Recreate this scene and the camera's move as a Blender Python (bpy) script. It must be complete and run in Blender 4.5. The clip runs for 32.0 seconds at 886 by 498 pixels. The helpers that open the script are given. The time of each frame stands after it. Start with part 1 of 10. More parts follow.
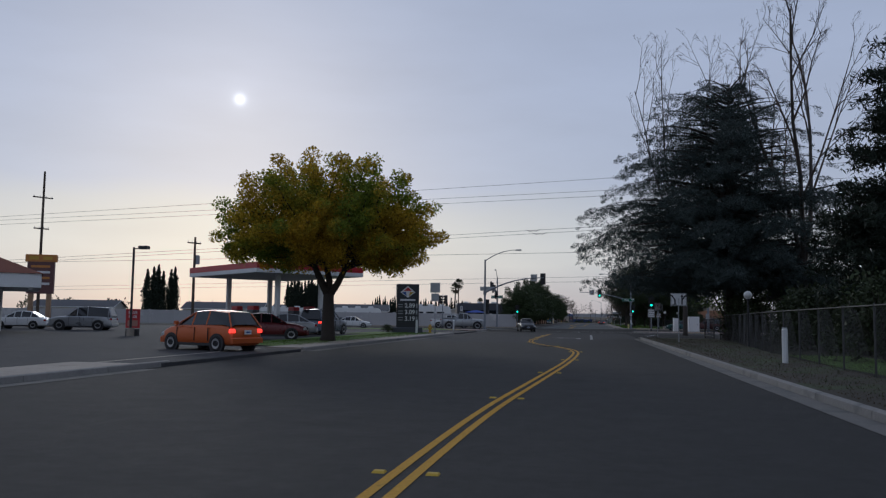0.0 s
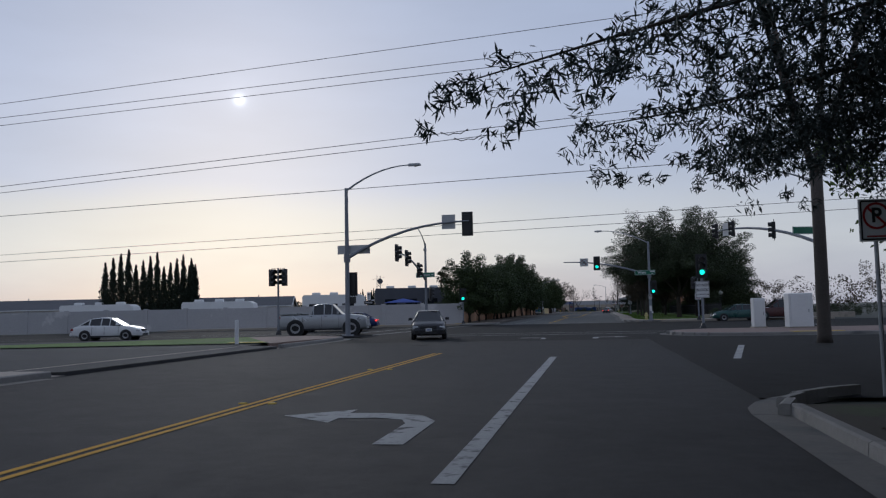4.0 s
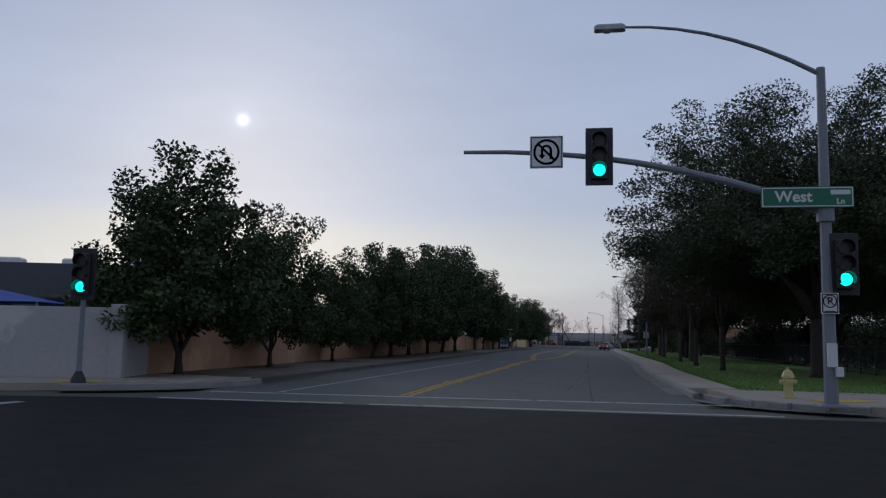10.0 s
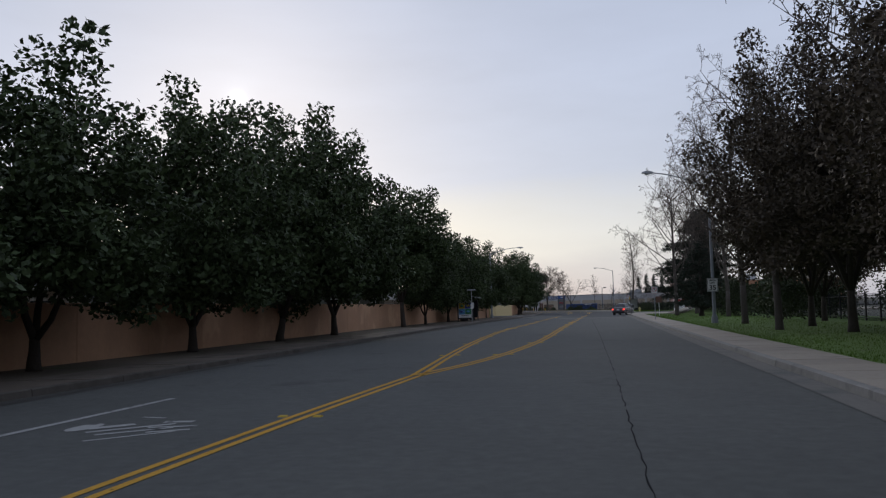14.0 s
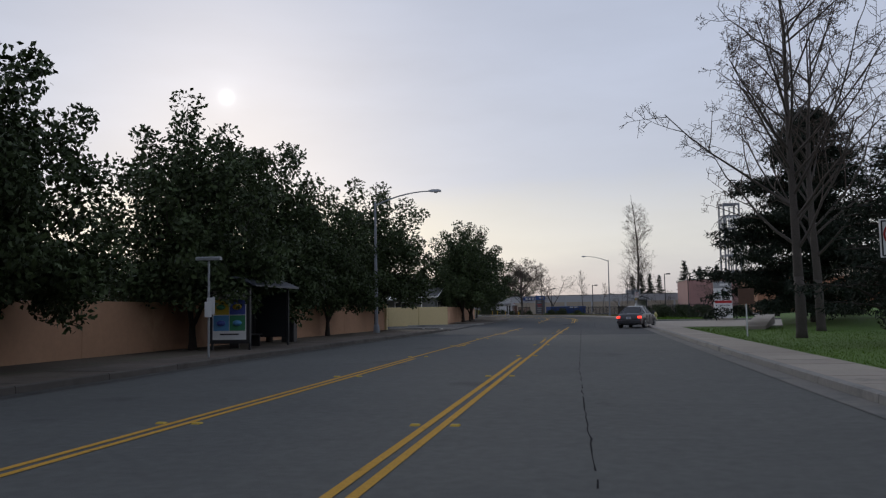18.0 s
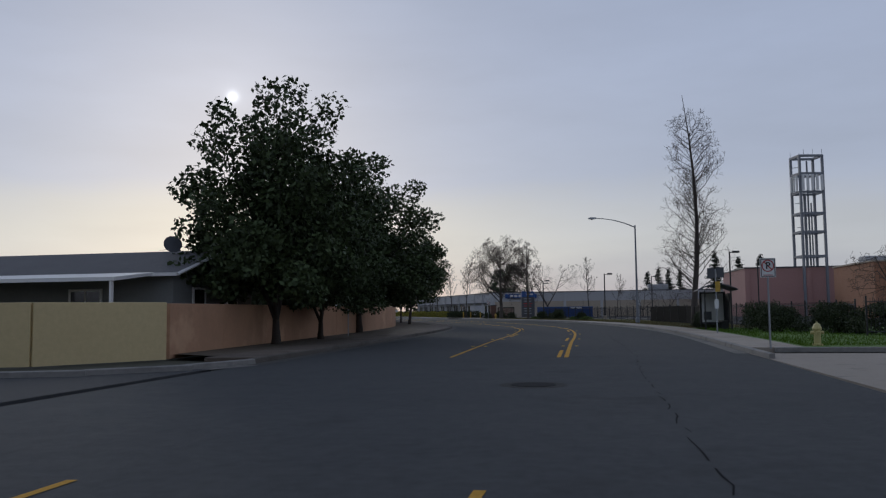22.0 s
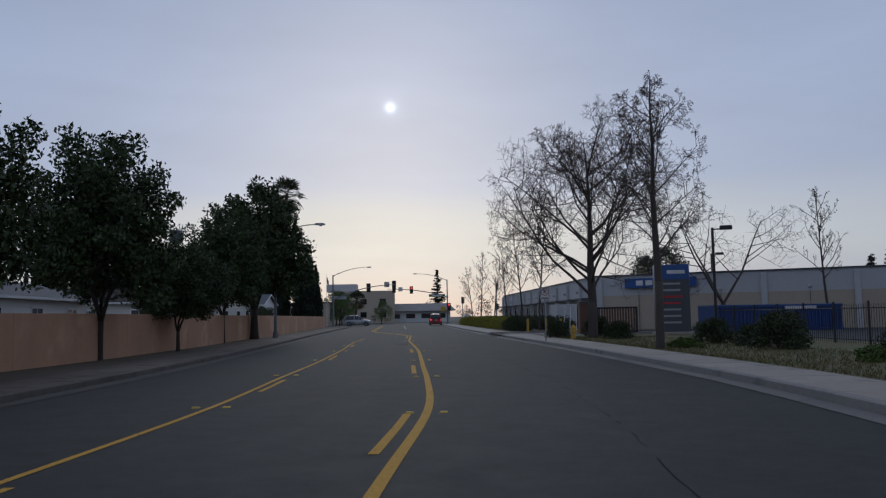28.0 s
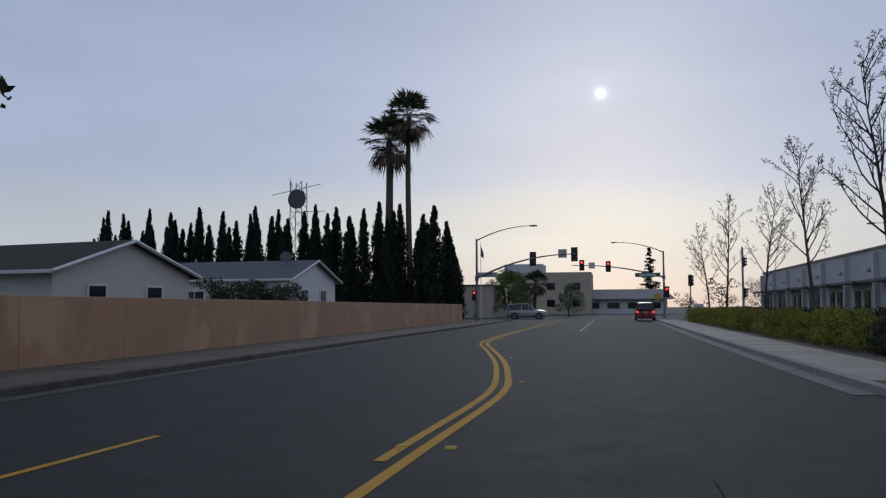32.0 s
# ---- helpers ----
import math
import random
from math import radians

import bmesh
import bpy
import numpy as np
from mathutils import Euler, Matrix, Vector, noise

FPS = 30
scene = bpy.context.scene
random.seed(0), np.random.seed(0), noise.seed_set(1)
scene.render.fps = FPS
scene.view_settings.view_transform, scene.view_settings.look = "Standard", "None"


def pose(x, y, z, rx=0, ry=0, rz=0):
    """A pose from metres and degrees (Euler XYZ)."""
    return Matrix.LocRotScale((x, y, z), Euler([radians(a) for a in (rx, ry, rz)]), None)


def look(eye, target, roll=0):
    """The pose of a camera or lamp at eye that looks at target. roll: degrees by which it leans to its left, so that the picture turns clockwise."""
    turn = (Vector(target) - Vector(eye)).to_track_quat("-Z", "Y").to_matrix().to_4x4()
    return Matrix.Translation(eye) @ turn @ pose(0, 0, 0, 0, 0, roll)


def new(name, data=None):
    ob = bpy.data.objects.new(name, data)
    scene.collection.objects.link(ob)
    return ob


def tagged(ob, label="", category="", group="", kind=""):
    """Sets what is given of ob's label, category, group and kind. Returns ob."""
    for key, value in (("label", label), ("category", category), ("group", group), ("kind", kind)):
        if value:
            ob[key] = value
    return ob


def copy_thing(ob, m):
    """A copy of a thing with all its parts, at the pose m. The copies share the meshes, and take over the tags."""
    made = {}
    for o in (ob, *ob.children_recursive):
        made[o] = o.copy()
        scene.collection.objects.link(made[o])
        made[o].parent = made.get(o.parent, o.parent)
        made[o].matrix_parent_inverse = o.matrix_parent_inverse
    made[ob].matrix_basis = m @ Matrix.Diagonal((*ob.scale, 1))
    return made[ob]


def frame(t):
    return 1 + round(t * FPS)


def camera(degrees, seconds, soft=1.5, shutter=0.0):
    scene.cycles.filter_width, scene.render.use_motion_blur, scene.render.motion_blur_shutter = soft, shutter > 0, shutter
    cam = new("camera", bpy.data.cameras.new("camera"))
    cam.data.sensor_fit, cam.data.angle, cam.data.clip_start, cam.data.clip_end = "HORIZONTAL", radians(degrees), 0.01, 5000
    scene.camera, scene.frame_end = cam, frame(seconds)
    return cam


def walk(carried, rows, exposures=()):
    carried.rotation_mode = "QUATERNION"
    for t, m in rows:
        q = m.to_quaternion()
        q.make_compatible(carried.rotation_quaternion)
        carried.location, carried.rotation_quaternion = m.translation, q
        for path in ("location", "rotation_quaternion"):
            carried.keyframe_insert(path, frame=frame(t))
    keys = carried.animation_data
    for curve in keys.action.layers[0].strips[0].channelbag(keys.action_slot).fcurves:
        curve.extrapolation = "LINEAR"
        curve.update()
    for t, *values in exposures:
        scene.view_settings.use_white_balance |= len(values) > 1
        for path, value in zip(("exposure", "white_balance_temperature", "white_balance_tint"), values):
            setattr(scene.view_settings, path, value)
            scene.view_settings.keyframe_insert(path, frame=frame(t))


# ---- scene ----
cam = camera(57.0, 32.0, 1.25)

PATH = [
    (0, (-1.265, -0.083, 1.409), (-1.606, 1.881, 1.578), 0.74),
    (0.5, (-1.055, 6.422, 1.406), (-1.396, 8.385, 1.573), 0.58),
    (1, (-0.856, 12.980, 1.402), (-1.194, 14.944, 1.570), 0.49),
    (1.5, (-0.659, 19.450, 1.395), (-0.990, 21.416, 1.560), -0.03),
    (2, (-0.439, 26.029, 1.400), (-0.764, 27.995, 1.566), -0.28),
    (2.5, (-0.187, 32.653, 1.392), (-0.508, 34.621, 1.555), -0.73),
    (3, (0.083, 39.269, 1.388), (-0.239, 41.236, 1.549), -1.13),
    (3.5, (0.324, 46.092, 1.402), (-0.015, 48.056, 1.559), -1.17),
    (5.5, (0.653, 71.397, 1.403), (0.282, 73.357, 1.546), -1.39),
    (6, (0.660, 76.265, 1.397), (0.292, 78.225, 1.551), -0.71),
    (6.5, (0.689, 81.086, 1.398), (0.342, 83.049, 1.557), -0.33),
    (7, (0.726, 85.758, 1.402), (0.397, 87.725, 1.553), -0.12),
    (7.5, (0.768, 90.490, 1.395), (0.450, 92.460, 1.539), -0.02),
    (8, (0.816, 94.772, 1.393), (0.501, 96.741, 1.539), -0.45),
    (8.5, (0.849, 99.373, 1.396), (0.528, 101.340, 1.556), -0.03),
    (9, (0.854, 104.065, 1.408), (0.524, 106.029, 1.593), 0.46),
    (9.5, (0.840, 108.753, 1.420), (0.501, 110.713, 1.624), 0.80),
    (10, (0.838, 113.711, 1.434), (0.494, 115.669, 1.654), 1.06),
    (10.5, (0.828, 119.013, 1.411), (0.468, 120.975, 1.562), 0.65),
    (11, (0.774, 124.406, 1.402), (0.404, 126.367, 1.524), 0.55),
    (11.5, (0.705, 129.936, 1.398), (0.332, 131.897, 1.518), -0.22),
    (12, (0.638, 135.534, 1.391), (0.271, 137.497, 1.505), -0.97),
    (12.5, (0.595, 141.277, 1.395), (0.230, 143.238, 1.538), -1.89),
    (13, (0.580, 147.179, 1.391), (0.220, 149.142, 1.533), -2.03),
    (13.5, (0.596, 153.386, 1.387), (0.245, 155.349, 1.531), -1.72),
    (14, (0.625, 159.987, 1.391), (0.274, 161.951, 1.538), -1.63),
    (14.5, (0.622, 166.548, 1.400), (0.276, 168.512, 1.549), -1.62),
    (16.5, (0.466, 191.365, 1.398), (0.135, 193.332, 1.550), -1.31),
    (17, (0.554, 197.740, 1.394), (0.224, 199.706, 1.549), -1.33),
    (17.5, (0.644, 204.180, 1.395), (0.320, 206.148, 1.545), -1.24),
    (18, (0.722, 210.764, 1.400), (0.400, 212.732, 1.550), -1.03),
    (18.5, (0.780, 217.394, 1.408), (0.457, 219.362, 1.559), -1.19),
    (19, (0.816, 224.063, 1.398), (0.490, 226.031, 1.546), -1.03),
    (19.5, (0.844, 230.915, 1.394), (0.508, 232.881, 1.538), -0.76),
    (20, (0.834, 237.631, 1.407), (0.492, 239.596, 1.552), -0.70),
    (20.5, (0.813, 244.366, 1.407), (0.465, 246.330, 1.545), -0.69),
    (21, (0.782, 251.262, 1.401), (0.431, 253.226, 1.542), -0.60),
    (21.5, (0.771, 258.231, 1.388), (0.427, 260.196, 1.534), -0.64),
    (22, (0.830, 265.358, 1.383), (0.496, 267.325, 1.534), -0.67),
    (22.5, (0.958, 272.465, 1.391), (0.636, 274.433, 1.547), -0.77),
    (23, (1.092, 279.441, 1.397), (0.779, 281.410, 1.551), -1.13),
    (23.5, (1.156, 286.146, 1.402), (0.844, 288.115, 1.554), -1.13),
    (24, (1.206, 292.850, 1.396), (0.886, 294.819, 1.545), -0.67),
    (24.5, (1.233, 299.679, 1.397), (0.905, 301.646, 1.544), -0.68),
    (26.5, (0.183, 324.519, 1.399), (-0.252, 326.464, 1.568), -0.60),
    (27, (-0.730, 330.635, 1.399), (-1.247, 332.560, 1.567), -0.90),
    (27.5, (-1.805, 336.676, 1.402), (-2.405, 338.576, 1.568), -1.06),
    (28, (-3.107, 342.757, 1.406), (-3.809, 344.622, 1.571), -1.03),
    (28.5, (-4.581, 348.393, 1.403), (-5.359, 350.229, 1.566), -1.14),
    (29, (-6.311, 354.100, 1.402), (-7.173, 355.897, 1.563), -0.96),
    (29.5, (-8.294, 359.674, 1.400), (-9.225, 361.437, 1.556), -0.95),
    (30, (-10.484, 365.148, 1.389), (-11.476, 366.878, 1.542), -1.05),
    (30.5, (-12.786, 370.642, 1.392), (-13.831, 372.340, 1.542), -0.81),
    (31, (-15.172, 376.167, 1.392), (-16.257, 377.841, 1.536), -0.98),
    (31.5, (-17.603, 381.724, 1.387), (-18.726, 383.373, 1.530), -0.62),
    (32, (-20.057, 387.590, 1.395), (-21.212, 389.217, 1.539), -0.26),
]
EXPOSURE = [(0, -0.3, 5850, 10), (2, -0.18, 5850, 10), (3.5, -0.15, 5850, 10), (6, -0.55, 5520, 10), (9, -0.5, 5600, 10), (10.5, -0.05, 6000, 10), (11, 0.12, 6250, 10), (14, 0.12, 6300, 10), (17, 0.05, 6400, 10), (19, 0.03, 6400, 10), (21, -0.18, 6050, 10), (22, -0.32, 6000, 10), (23, -0.24, 5970, 10), (24, -0.22, 5950, 10),
            (27, -0.4, 5700, 10), (29, -0.4, 5700, 10), (31, -0.3, 5750, 10), (32, -0.3, 5750, 10)]
walk(cam, [(t, look(eye, target, roll)) for t, eye, target, roll in PATH], EXPOSURE)

# ---- world, sun ----
SUN_AZ, SUN_EL = 24.21, 14.61
SUN_DIR = Vector((-math.sin(radians(SUN_AZ)) * math.cos(radians(SUN_EL)),
                  math.cos(radians(SUN_AZ)) * math.cos(radians(SUN_EL)), math.sin(radians(SUN_EL))))
world = bpy.data.worlds.new("overcast_sky")
scene.world = world
world.use_nodes = True
wt = world.node_tree
wt.nodes.clear()


def wn(kind, **kw):
    n = wt.nodes.new(kind)
    for k, v in kw.items():
        if k == "op":
            n.operation = v
        else:
            n.inputs[k].default_value = v
    return n


def wmath(op, a, b=None, c=None):
    n = wt.nodes.new("ShaderNodeMath")
    n.operation = op
    for k, v in enumerate((a, b, c)):
        if v is None:
            continue
        if isinstance(v, (int, float)):
            n.inputs[k].default_value = v
        else:
            wt.links.new(v, n.inputs[k])
    return n.outputs[0]


def wramp(value, stops):
    r = wt.nodes.new("ShaderNodeValToRGB")
    el = r.color_ramp.elements
    el[0].position, el[0].color = stops[0][0], (*stops[0][1], 1)
    el[1].position, el[1].color = stops[-1][0], (*stops[-1][1], 1)
    for p, c in stops[1:-1]:
        e = el.new(p)
        e.color = (*c, 1)
    wt.links.new(value, r.inputs[0])
    return r.outputs[0]


def wmix(f, a, b, blend="MIX"):
    m = wt.nodes.new("ShaderNodeMix")
    m.data_type, m.blend_type = "RGBA", blend
    for v, k in ((f, 0), (a, 6), (b, 7)):
        if isinstance(v, (int, float)):
            m.inputs[k].default_value = v
        elif isinstance(v, tuple):
            m.inputs[k].default_value = (*v, 1)
        else:
            wt.links.new(v, m.inputs[k])
    return m.outputs[2]


tc = wt.nodes.new("ShaderNodeTexCoord")
sep = wt.nodes.new("ShaderNodeSeparateXYZ")
wt.links.new(tc.outputs["Generated"], sep.inputs[0])
up = sep.outputs[2]
dot = wt.nodes.new("ShaderNodeVectorMath")
dot.operation = "DOT_PRODUCT"
dot.inputs[1].default_value = SUN_DIR
wt.links.new(tc.outputs["Generated"], dot.inputs[0])
sun_dot = dot.outputs["Value"]
# cloud deck: soft grey-lavender, paler towards the sun, a warm gap low over the horizon
cloud_map = wt.nodes.new("ShaderNodeMapping")
cloud_map.inputs["Scale"].default_value = (2.2, 2.2, 9.0)
wt.links.new(tc.outputs["Generated"], cloud_map.inputs[0])
cloud = wn("ShaderNodeTexNoise", Scale=1.6, Detail=6.0, Roughness=0.55)
wt.links.new(cloud_map.outputs[0], cloud.inputs["Vector"])
shifted = wmath("ADD", up, wmath("MULTIPLY", wmath("SUBTRACT", cloud.outputs[0], 0.5), 0.075))
base_sky = wramp(shifted, [(0.0, (0.36, 0.37, 0.44)), (0.035, (0.44, 0.44, 0.49)), (0.075, (0.53, 0.525, 0.535)),
                           (0.11, (0.50, 0.50, 0.53)), (0.155, (0.45, 0.475, 0.56)), (0.3, (0.44, 0.475, 0.58)),
                           (0.5, (0.36, 0.40, 0.50)), (1.0, (0.30, 0.33, 0.42))])
warm_band = wramp(shifted, [(0.0, (0.0, 0.0, 0.0)), (0.05, (0.2, 0.2, 0.2)), (0.095, (0.8, 0.8, 0.8)), (0.125, (0.6, 0.6, 0.6)), (0.165, (0, 0, 0))])
near_sun = wmath("POWER", wmath("MAXIMUM", sun_dot, 0.0), 6.0)
warm = wmath("MULTIPLY", warm_band, near_sun)
sky1 = wmix(warm, base_sky, (0.655, 0.635, 0.58))
streak = wmath("MULTIPLY", wmath("SUBTRACT", cloud.outputs[0], 0.5), 0.3)
sky2 = wmix(1.0, sky1, wmath("ADD", streak, 1.0), "MULTIPLY")
glow = wmath("MULTIPLY", wmath("POWER", wmath("MAXIMUM", sun_dot, 0.0), 7000.0), 0.09)
halo = wmath("MULTIPLY", wmath("POWER", wmath("MAXIMUM", sun_dot, 0.0), 120.0), 0.015)
disc = wmath("MULTIPLY", wmath("POWER", wmath("MAXIMUM", sun_dot, 0.0), 60000.0), 0.8)
bright = wmath("ADD", wmath("ADD", glow, halo), disc)
bc = wt.nodes.new("ShaderNodeCombineXYZ")
for k in range(3):
    wt.links.new(bright, bc.inputs[k])
sky3 = wmix(1.0, sky2, bc.outputs[0], "ADD")
nishita = wt.nodes.new("ShaderNodeTexSky")
nishita.sky_type, nishita.sun_disc = "NISHITA", False
nishita.sun_elevation, nishita.sun_rotation = radians(SUN_EL), radians(-SUN_AZ)
sky4 = wmix(0.012, sky3, nishita.outputs[0], "ADD")
bg = wt.nodes.new("ShaderNodeBackground")
bg.inputs["Strength"].default_value = 1.0
wt.links.new(sky4, bg.inputs[0])
wo = wt.nodes.new("ShaderNodeOutputWorld")
wt.links.new(bg.outputs[0], wo.inputs[0])
sun = new("sun", bpy.data.lights.new("sun", "SUN"))
sun.data.energy, sun.data.angle, sun.data.color = 0.5, radians(12), (1.0, 0.93, 0.82)
sun.matrix_world = look(SUN_DIR * 100, (0, 0, 0))

# ---- materials ----
MATS = {}


def mat(name, color, rough=0.7, metal=0.0, vary=0.12, scale=4.0, bump=0.0, bump_scale=40.0, color2=None, island=0.0, emit=None, spec=0.5,
        alpha=None, patch=None, streak=None, rnd=0.0, thin=0.0):
    """A procedural surface: two scales of mottling, optional bump, stains, per-island and per-object variation."""
    if name in MATS:
        return MATS[name]
    m = bpy.data.materials.new(name)
    MATS[name] = m
    m.use_nodes = True
    nt = m.node_tree
    b = nt.nodes["Principled BSDF"]
    b.inputs["Roughness"].default_value, b.inputs["Metallic"].default_value = rough, metal
    b.inputs["Specular IOR Level"].default_value = spec
    co = nt.nodes.new("ShaderNodeTexCoord")
    geo = nt.nodes.new("ShaderNodeNewGeometry")
    pos = geo.outputs["Position"]

    def noise_tex(sc, det=4.0, vec=None, rough_=0.6):
        n = nt.nodes.new("ShaderNodeTexNoise")
        n.inputs["Scale"].default_value, n.inputs["Detail"].default_value, n.inputs["Roughness"].default_value = sc, det, rough_
        nt.links.new(vec or pos, n.inputs["Vector"])
        return n.outputs[0]

    def m2(op, a, b_):
        n = nt.nodes.new("ShaderNodeMath")
        n.operation = op
        for k, v in enumerate((a, b_)):
            if isinstance(v, (int, float)):
                n.inputs[k].default_value = v
            else:
                nt.links.new(v, n.inputs[k])
        return n.outputs[0]

    def mix(f, a, b_, blend="MIX"):
        n = nt.nodes.new("ShaderNodeMix")
        n.data_type, n.blend_type = "RGBA", blend
        for v, k in ((f, 0), (a, 6), (b_, 7)):
            if isinstance(v, (int, float)):
                n.inputs[k].default_value = v
            elif isinstance(v, tuple):
                n.inputs[k].default_value = (*v, 1)
            else:
                nt.links.new(v, n.inputs[k])
        return n.outputs[2]

    c2 = color2 or tuple(c * 0.6 for c in color)
    out = mix(m2("MULTIPLY", noise_tex(scale * 0.23, 5.0), 0.85), color, c2)
    fine = m2("ADD", m2("MULTIPLY", m2("SUBTRACT", noise_tex(scale * 5.0), 0.5), vary * 3.0), 1.0)
    out = mix(1.0, out, fine, "MULTIPLY")
    if patch:
        pc, ps, lo, hi = patch
        r = nt.nodes.new("ShaderNodeValToRGB")
        r.color_ramp.elements[0].position, r.color_ramp.elements[1].position = lo, hi
        nt.links.new(noise_tex(ps, 5.0), r.inputs[0])
        out = mix(r.outputs[0], out, pc)
    if streak:
        sc_, sx = streak
        mp = nt.nodes.new("ShaderNodeMapping")
        mp.inputs["Scale"].default_value = sx
        nt.links.new(pos, mp.inputs[0])
        r = nt.nodes.new("ShaderNodeValToRGB")
        r.color_ramp.elements[0].position, r.color_ramp.elements[1].position = 0.45, 0.75
        nt.links.new(noise_tex(1.0, 5.0, mp.outputs[0]), r.inputs[0])
        out = mix(m2("MULTIPLY", r.outputs[0], 0.7), out, sc_)
    if island or rnd:
        src = geo.outputs["Random Per Island"]
        if rnd:
            oi = nt.nodes.new("ShaderNodeObjectInfo")
            src = oi.outputs["Random"]
        k = island or rnd
        out = mix(1.0, out, m2("ADD", m2("MULTIPLY", src, 2 * k), 1.0 - k), "MULTIPLY")
    nt.links.new(out, b.inputs["Base Color"])
    rr = m2("ADD", m2("MULTIPLY", m2("SUBTRACT", noise_tex(scale * 1.3), 0.5), 0.25), rough)
    nt.links.new(rr, b.inputs["Roughness"])
    if bump:
        bp = nt.nodes.new("ShaderNodeBump")
        bp.inputs["Strength"].default_value, bp.inputs["Distance"].default_value = bump, 0.02
        nt.links.new(noise_tex(bump_scale, 3.0), bp.inputs["Height"])
        nt.links.new(bp.outputs[0], b.inputs["Normal"])
    if thin:
        tl = nt.nodes.new("ShaderNodeBsdfTranslucent")
        nt.links.new(out, tl.inputs[0])
        ms = nt.nodes.new("ShaderNodeMixShader")
        ms.inputs[0].default_value = thin
        nt.links.new(b.outputs[0], ms.inputs[1])
        nt.links.new(tl.outputs[0], ms.inputs[2])
        nt.links.new(ms.outputs[0], nt.nodes["Material Output"].inputs[0])
    if emit:
        b.inputs["Emission Color"].default_value, b.inputs["Emission Strength"].default_value = (*emit[0], 1), emit[1]
    if alpha is not None:
        b.inputs["Alpha"].default_value = alpha
    return m


# Asphalt copies per stretch; changing brightness along the drive is put into their colour
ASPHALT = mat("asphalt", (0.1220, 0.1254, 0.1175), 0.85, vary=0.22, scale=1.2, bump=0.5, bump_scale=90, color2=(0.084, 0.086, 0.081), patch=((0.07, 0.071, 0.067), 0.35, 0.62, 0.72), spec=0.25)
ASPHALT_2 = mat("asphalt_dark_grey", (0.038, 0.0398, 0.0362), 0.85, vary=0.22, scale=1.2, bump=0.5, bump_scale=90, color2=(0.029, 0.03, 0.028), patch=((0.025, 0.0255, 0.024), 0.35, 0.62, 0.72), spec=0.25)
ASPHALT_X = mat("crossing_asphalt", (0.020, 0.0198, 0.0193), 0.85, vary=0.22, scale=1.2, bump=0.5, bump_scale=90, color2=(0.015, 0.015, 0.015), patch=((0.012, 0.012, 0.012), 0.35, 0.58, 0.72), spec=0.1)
ASPHALT_DARK = mat("dark_toned_asphalt", (0.046, 0.045, 0.042), 0.85, vary=0.22, scale=1.2, bump=0.5, bump_scale=90, color2=(0.037, 0.0365, 0.034), patch=((0.031, 0.031, 0.029), 0.35, 0.58, 0.72), spec=0.2)
ASPHALT_NEW = mat("asphalt_newer", (0.055, 0.057, 0.06), 0.85, vary=0.2, scale=2.0, bump=0.5, bump_scale=90, color2=(0.045, 0.047, 0.05), spec=0.25)
LOT = mat("lot_asphalt", (0.06, 0.06, 0.062), 0.88, vary=0.2, scale=1.0, bump=0.4, bump_scale=70, patch=((0.035, 0.034, 0.034), 0.5, 0.6, 0.7), spec=0.25)
CONCRETE = mat("concrete", (0.35, 0.30, 0.24), 0.85, vary=0.12, scale=2.0, bump=0.3, bump_scale=60, color2=(0.27, 0.24, 0.205), patch=((0.15, 0.135, 0.12), 1.1, 0.58, 0.75), rnd=0.08)
# Leaf-dirt stains plus a darker base for the shade of the street trees
WALK_DARK = mat("shade_toned_stained_concrete", (0.125, 0.1, 0.078), 0.9, vary=0.18, scale=2.0, bump=0.35, bump_scale=50, color2=(0.085, 0.066, 0.05), patch=((0.05, 0.04, 0.03), 0.8, 0.5, 0.68), rnd=0.12)
# Darker, browner versions of kerb and gutter for the wall side
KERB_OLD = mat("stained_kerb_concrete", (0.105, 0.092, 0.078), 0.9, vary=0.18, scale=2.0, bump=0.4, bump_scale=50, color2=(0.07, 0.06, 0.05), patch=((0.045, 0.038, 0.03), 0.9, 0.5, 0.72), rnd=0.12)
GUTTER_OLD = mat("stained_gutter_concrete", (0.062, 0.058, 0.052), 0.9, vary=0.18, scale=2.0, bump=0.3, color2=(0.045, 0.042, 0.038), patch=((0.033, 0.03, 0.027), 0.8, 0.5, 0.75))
KERB = mat("kerb_concrete", (0.24, 0.23, 0.21), 0.85, vary=0.15, scale=2.0, bump=0.4, bump_scale=50, color2=(0.2, 0.19, 0.18), patch=((0.1, 0.1, 0.1), 0.9, 0.55, 0.75), rnd=0.08)
GUTTER = mat("gutter_concrete", (0.18, 0.165, 0.14), 0.9, vary=0.15, scale=2.0, bump=0.3, color2=(0.11, 0.11, 0.11), patch=((0.06, 0.07, 0.07), 0.8, 0.5, 0.75))
DIRT = mat("bare_soil", (0.11, 0.085, 0.06), 0.95, vary=0.25, scale=2.5, bump=0.8, bump_scale=25, color2=(0.06, 0.05, 0.035), patch=((0.06, 0.075, 0.03), 0.7, 0.55, 0.7))
# Leaf-littered soil; the tree shade over this verge is darkened into its colour
DIRT_D = mat("shade_toned_littered_soil", (0.036, 0.03, 0.018), 0.95, vary=0.3, scale=2.5, bump=0.8, bump_scale=25, color2=(0.024, 0.02, 0.013), patch=((0.03, 0.05, 0.012), 0.5, 0.48, 0.62))
LAWN = mat("lawn", (0.095, 0.175, 0.017), 0.9, vary=0.3, scale=2.0, bump=0.9, bump_scale=45, color2=(0.055, 0.12, 0.012), patch=((0.10, 0.11, 0.035), 0.45, 0.58, 0.75))
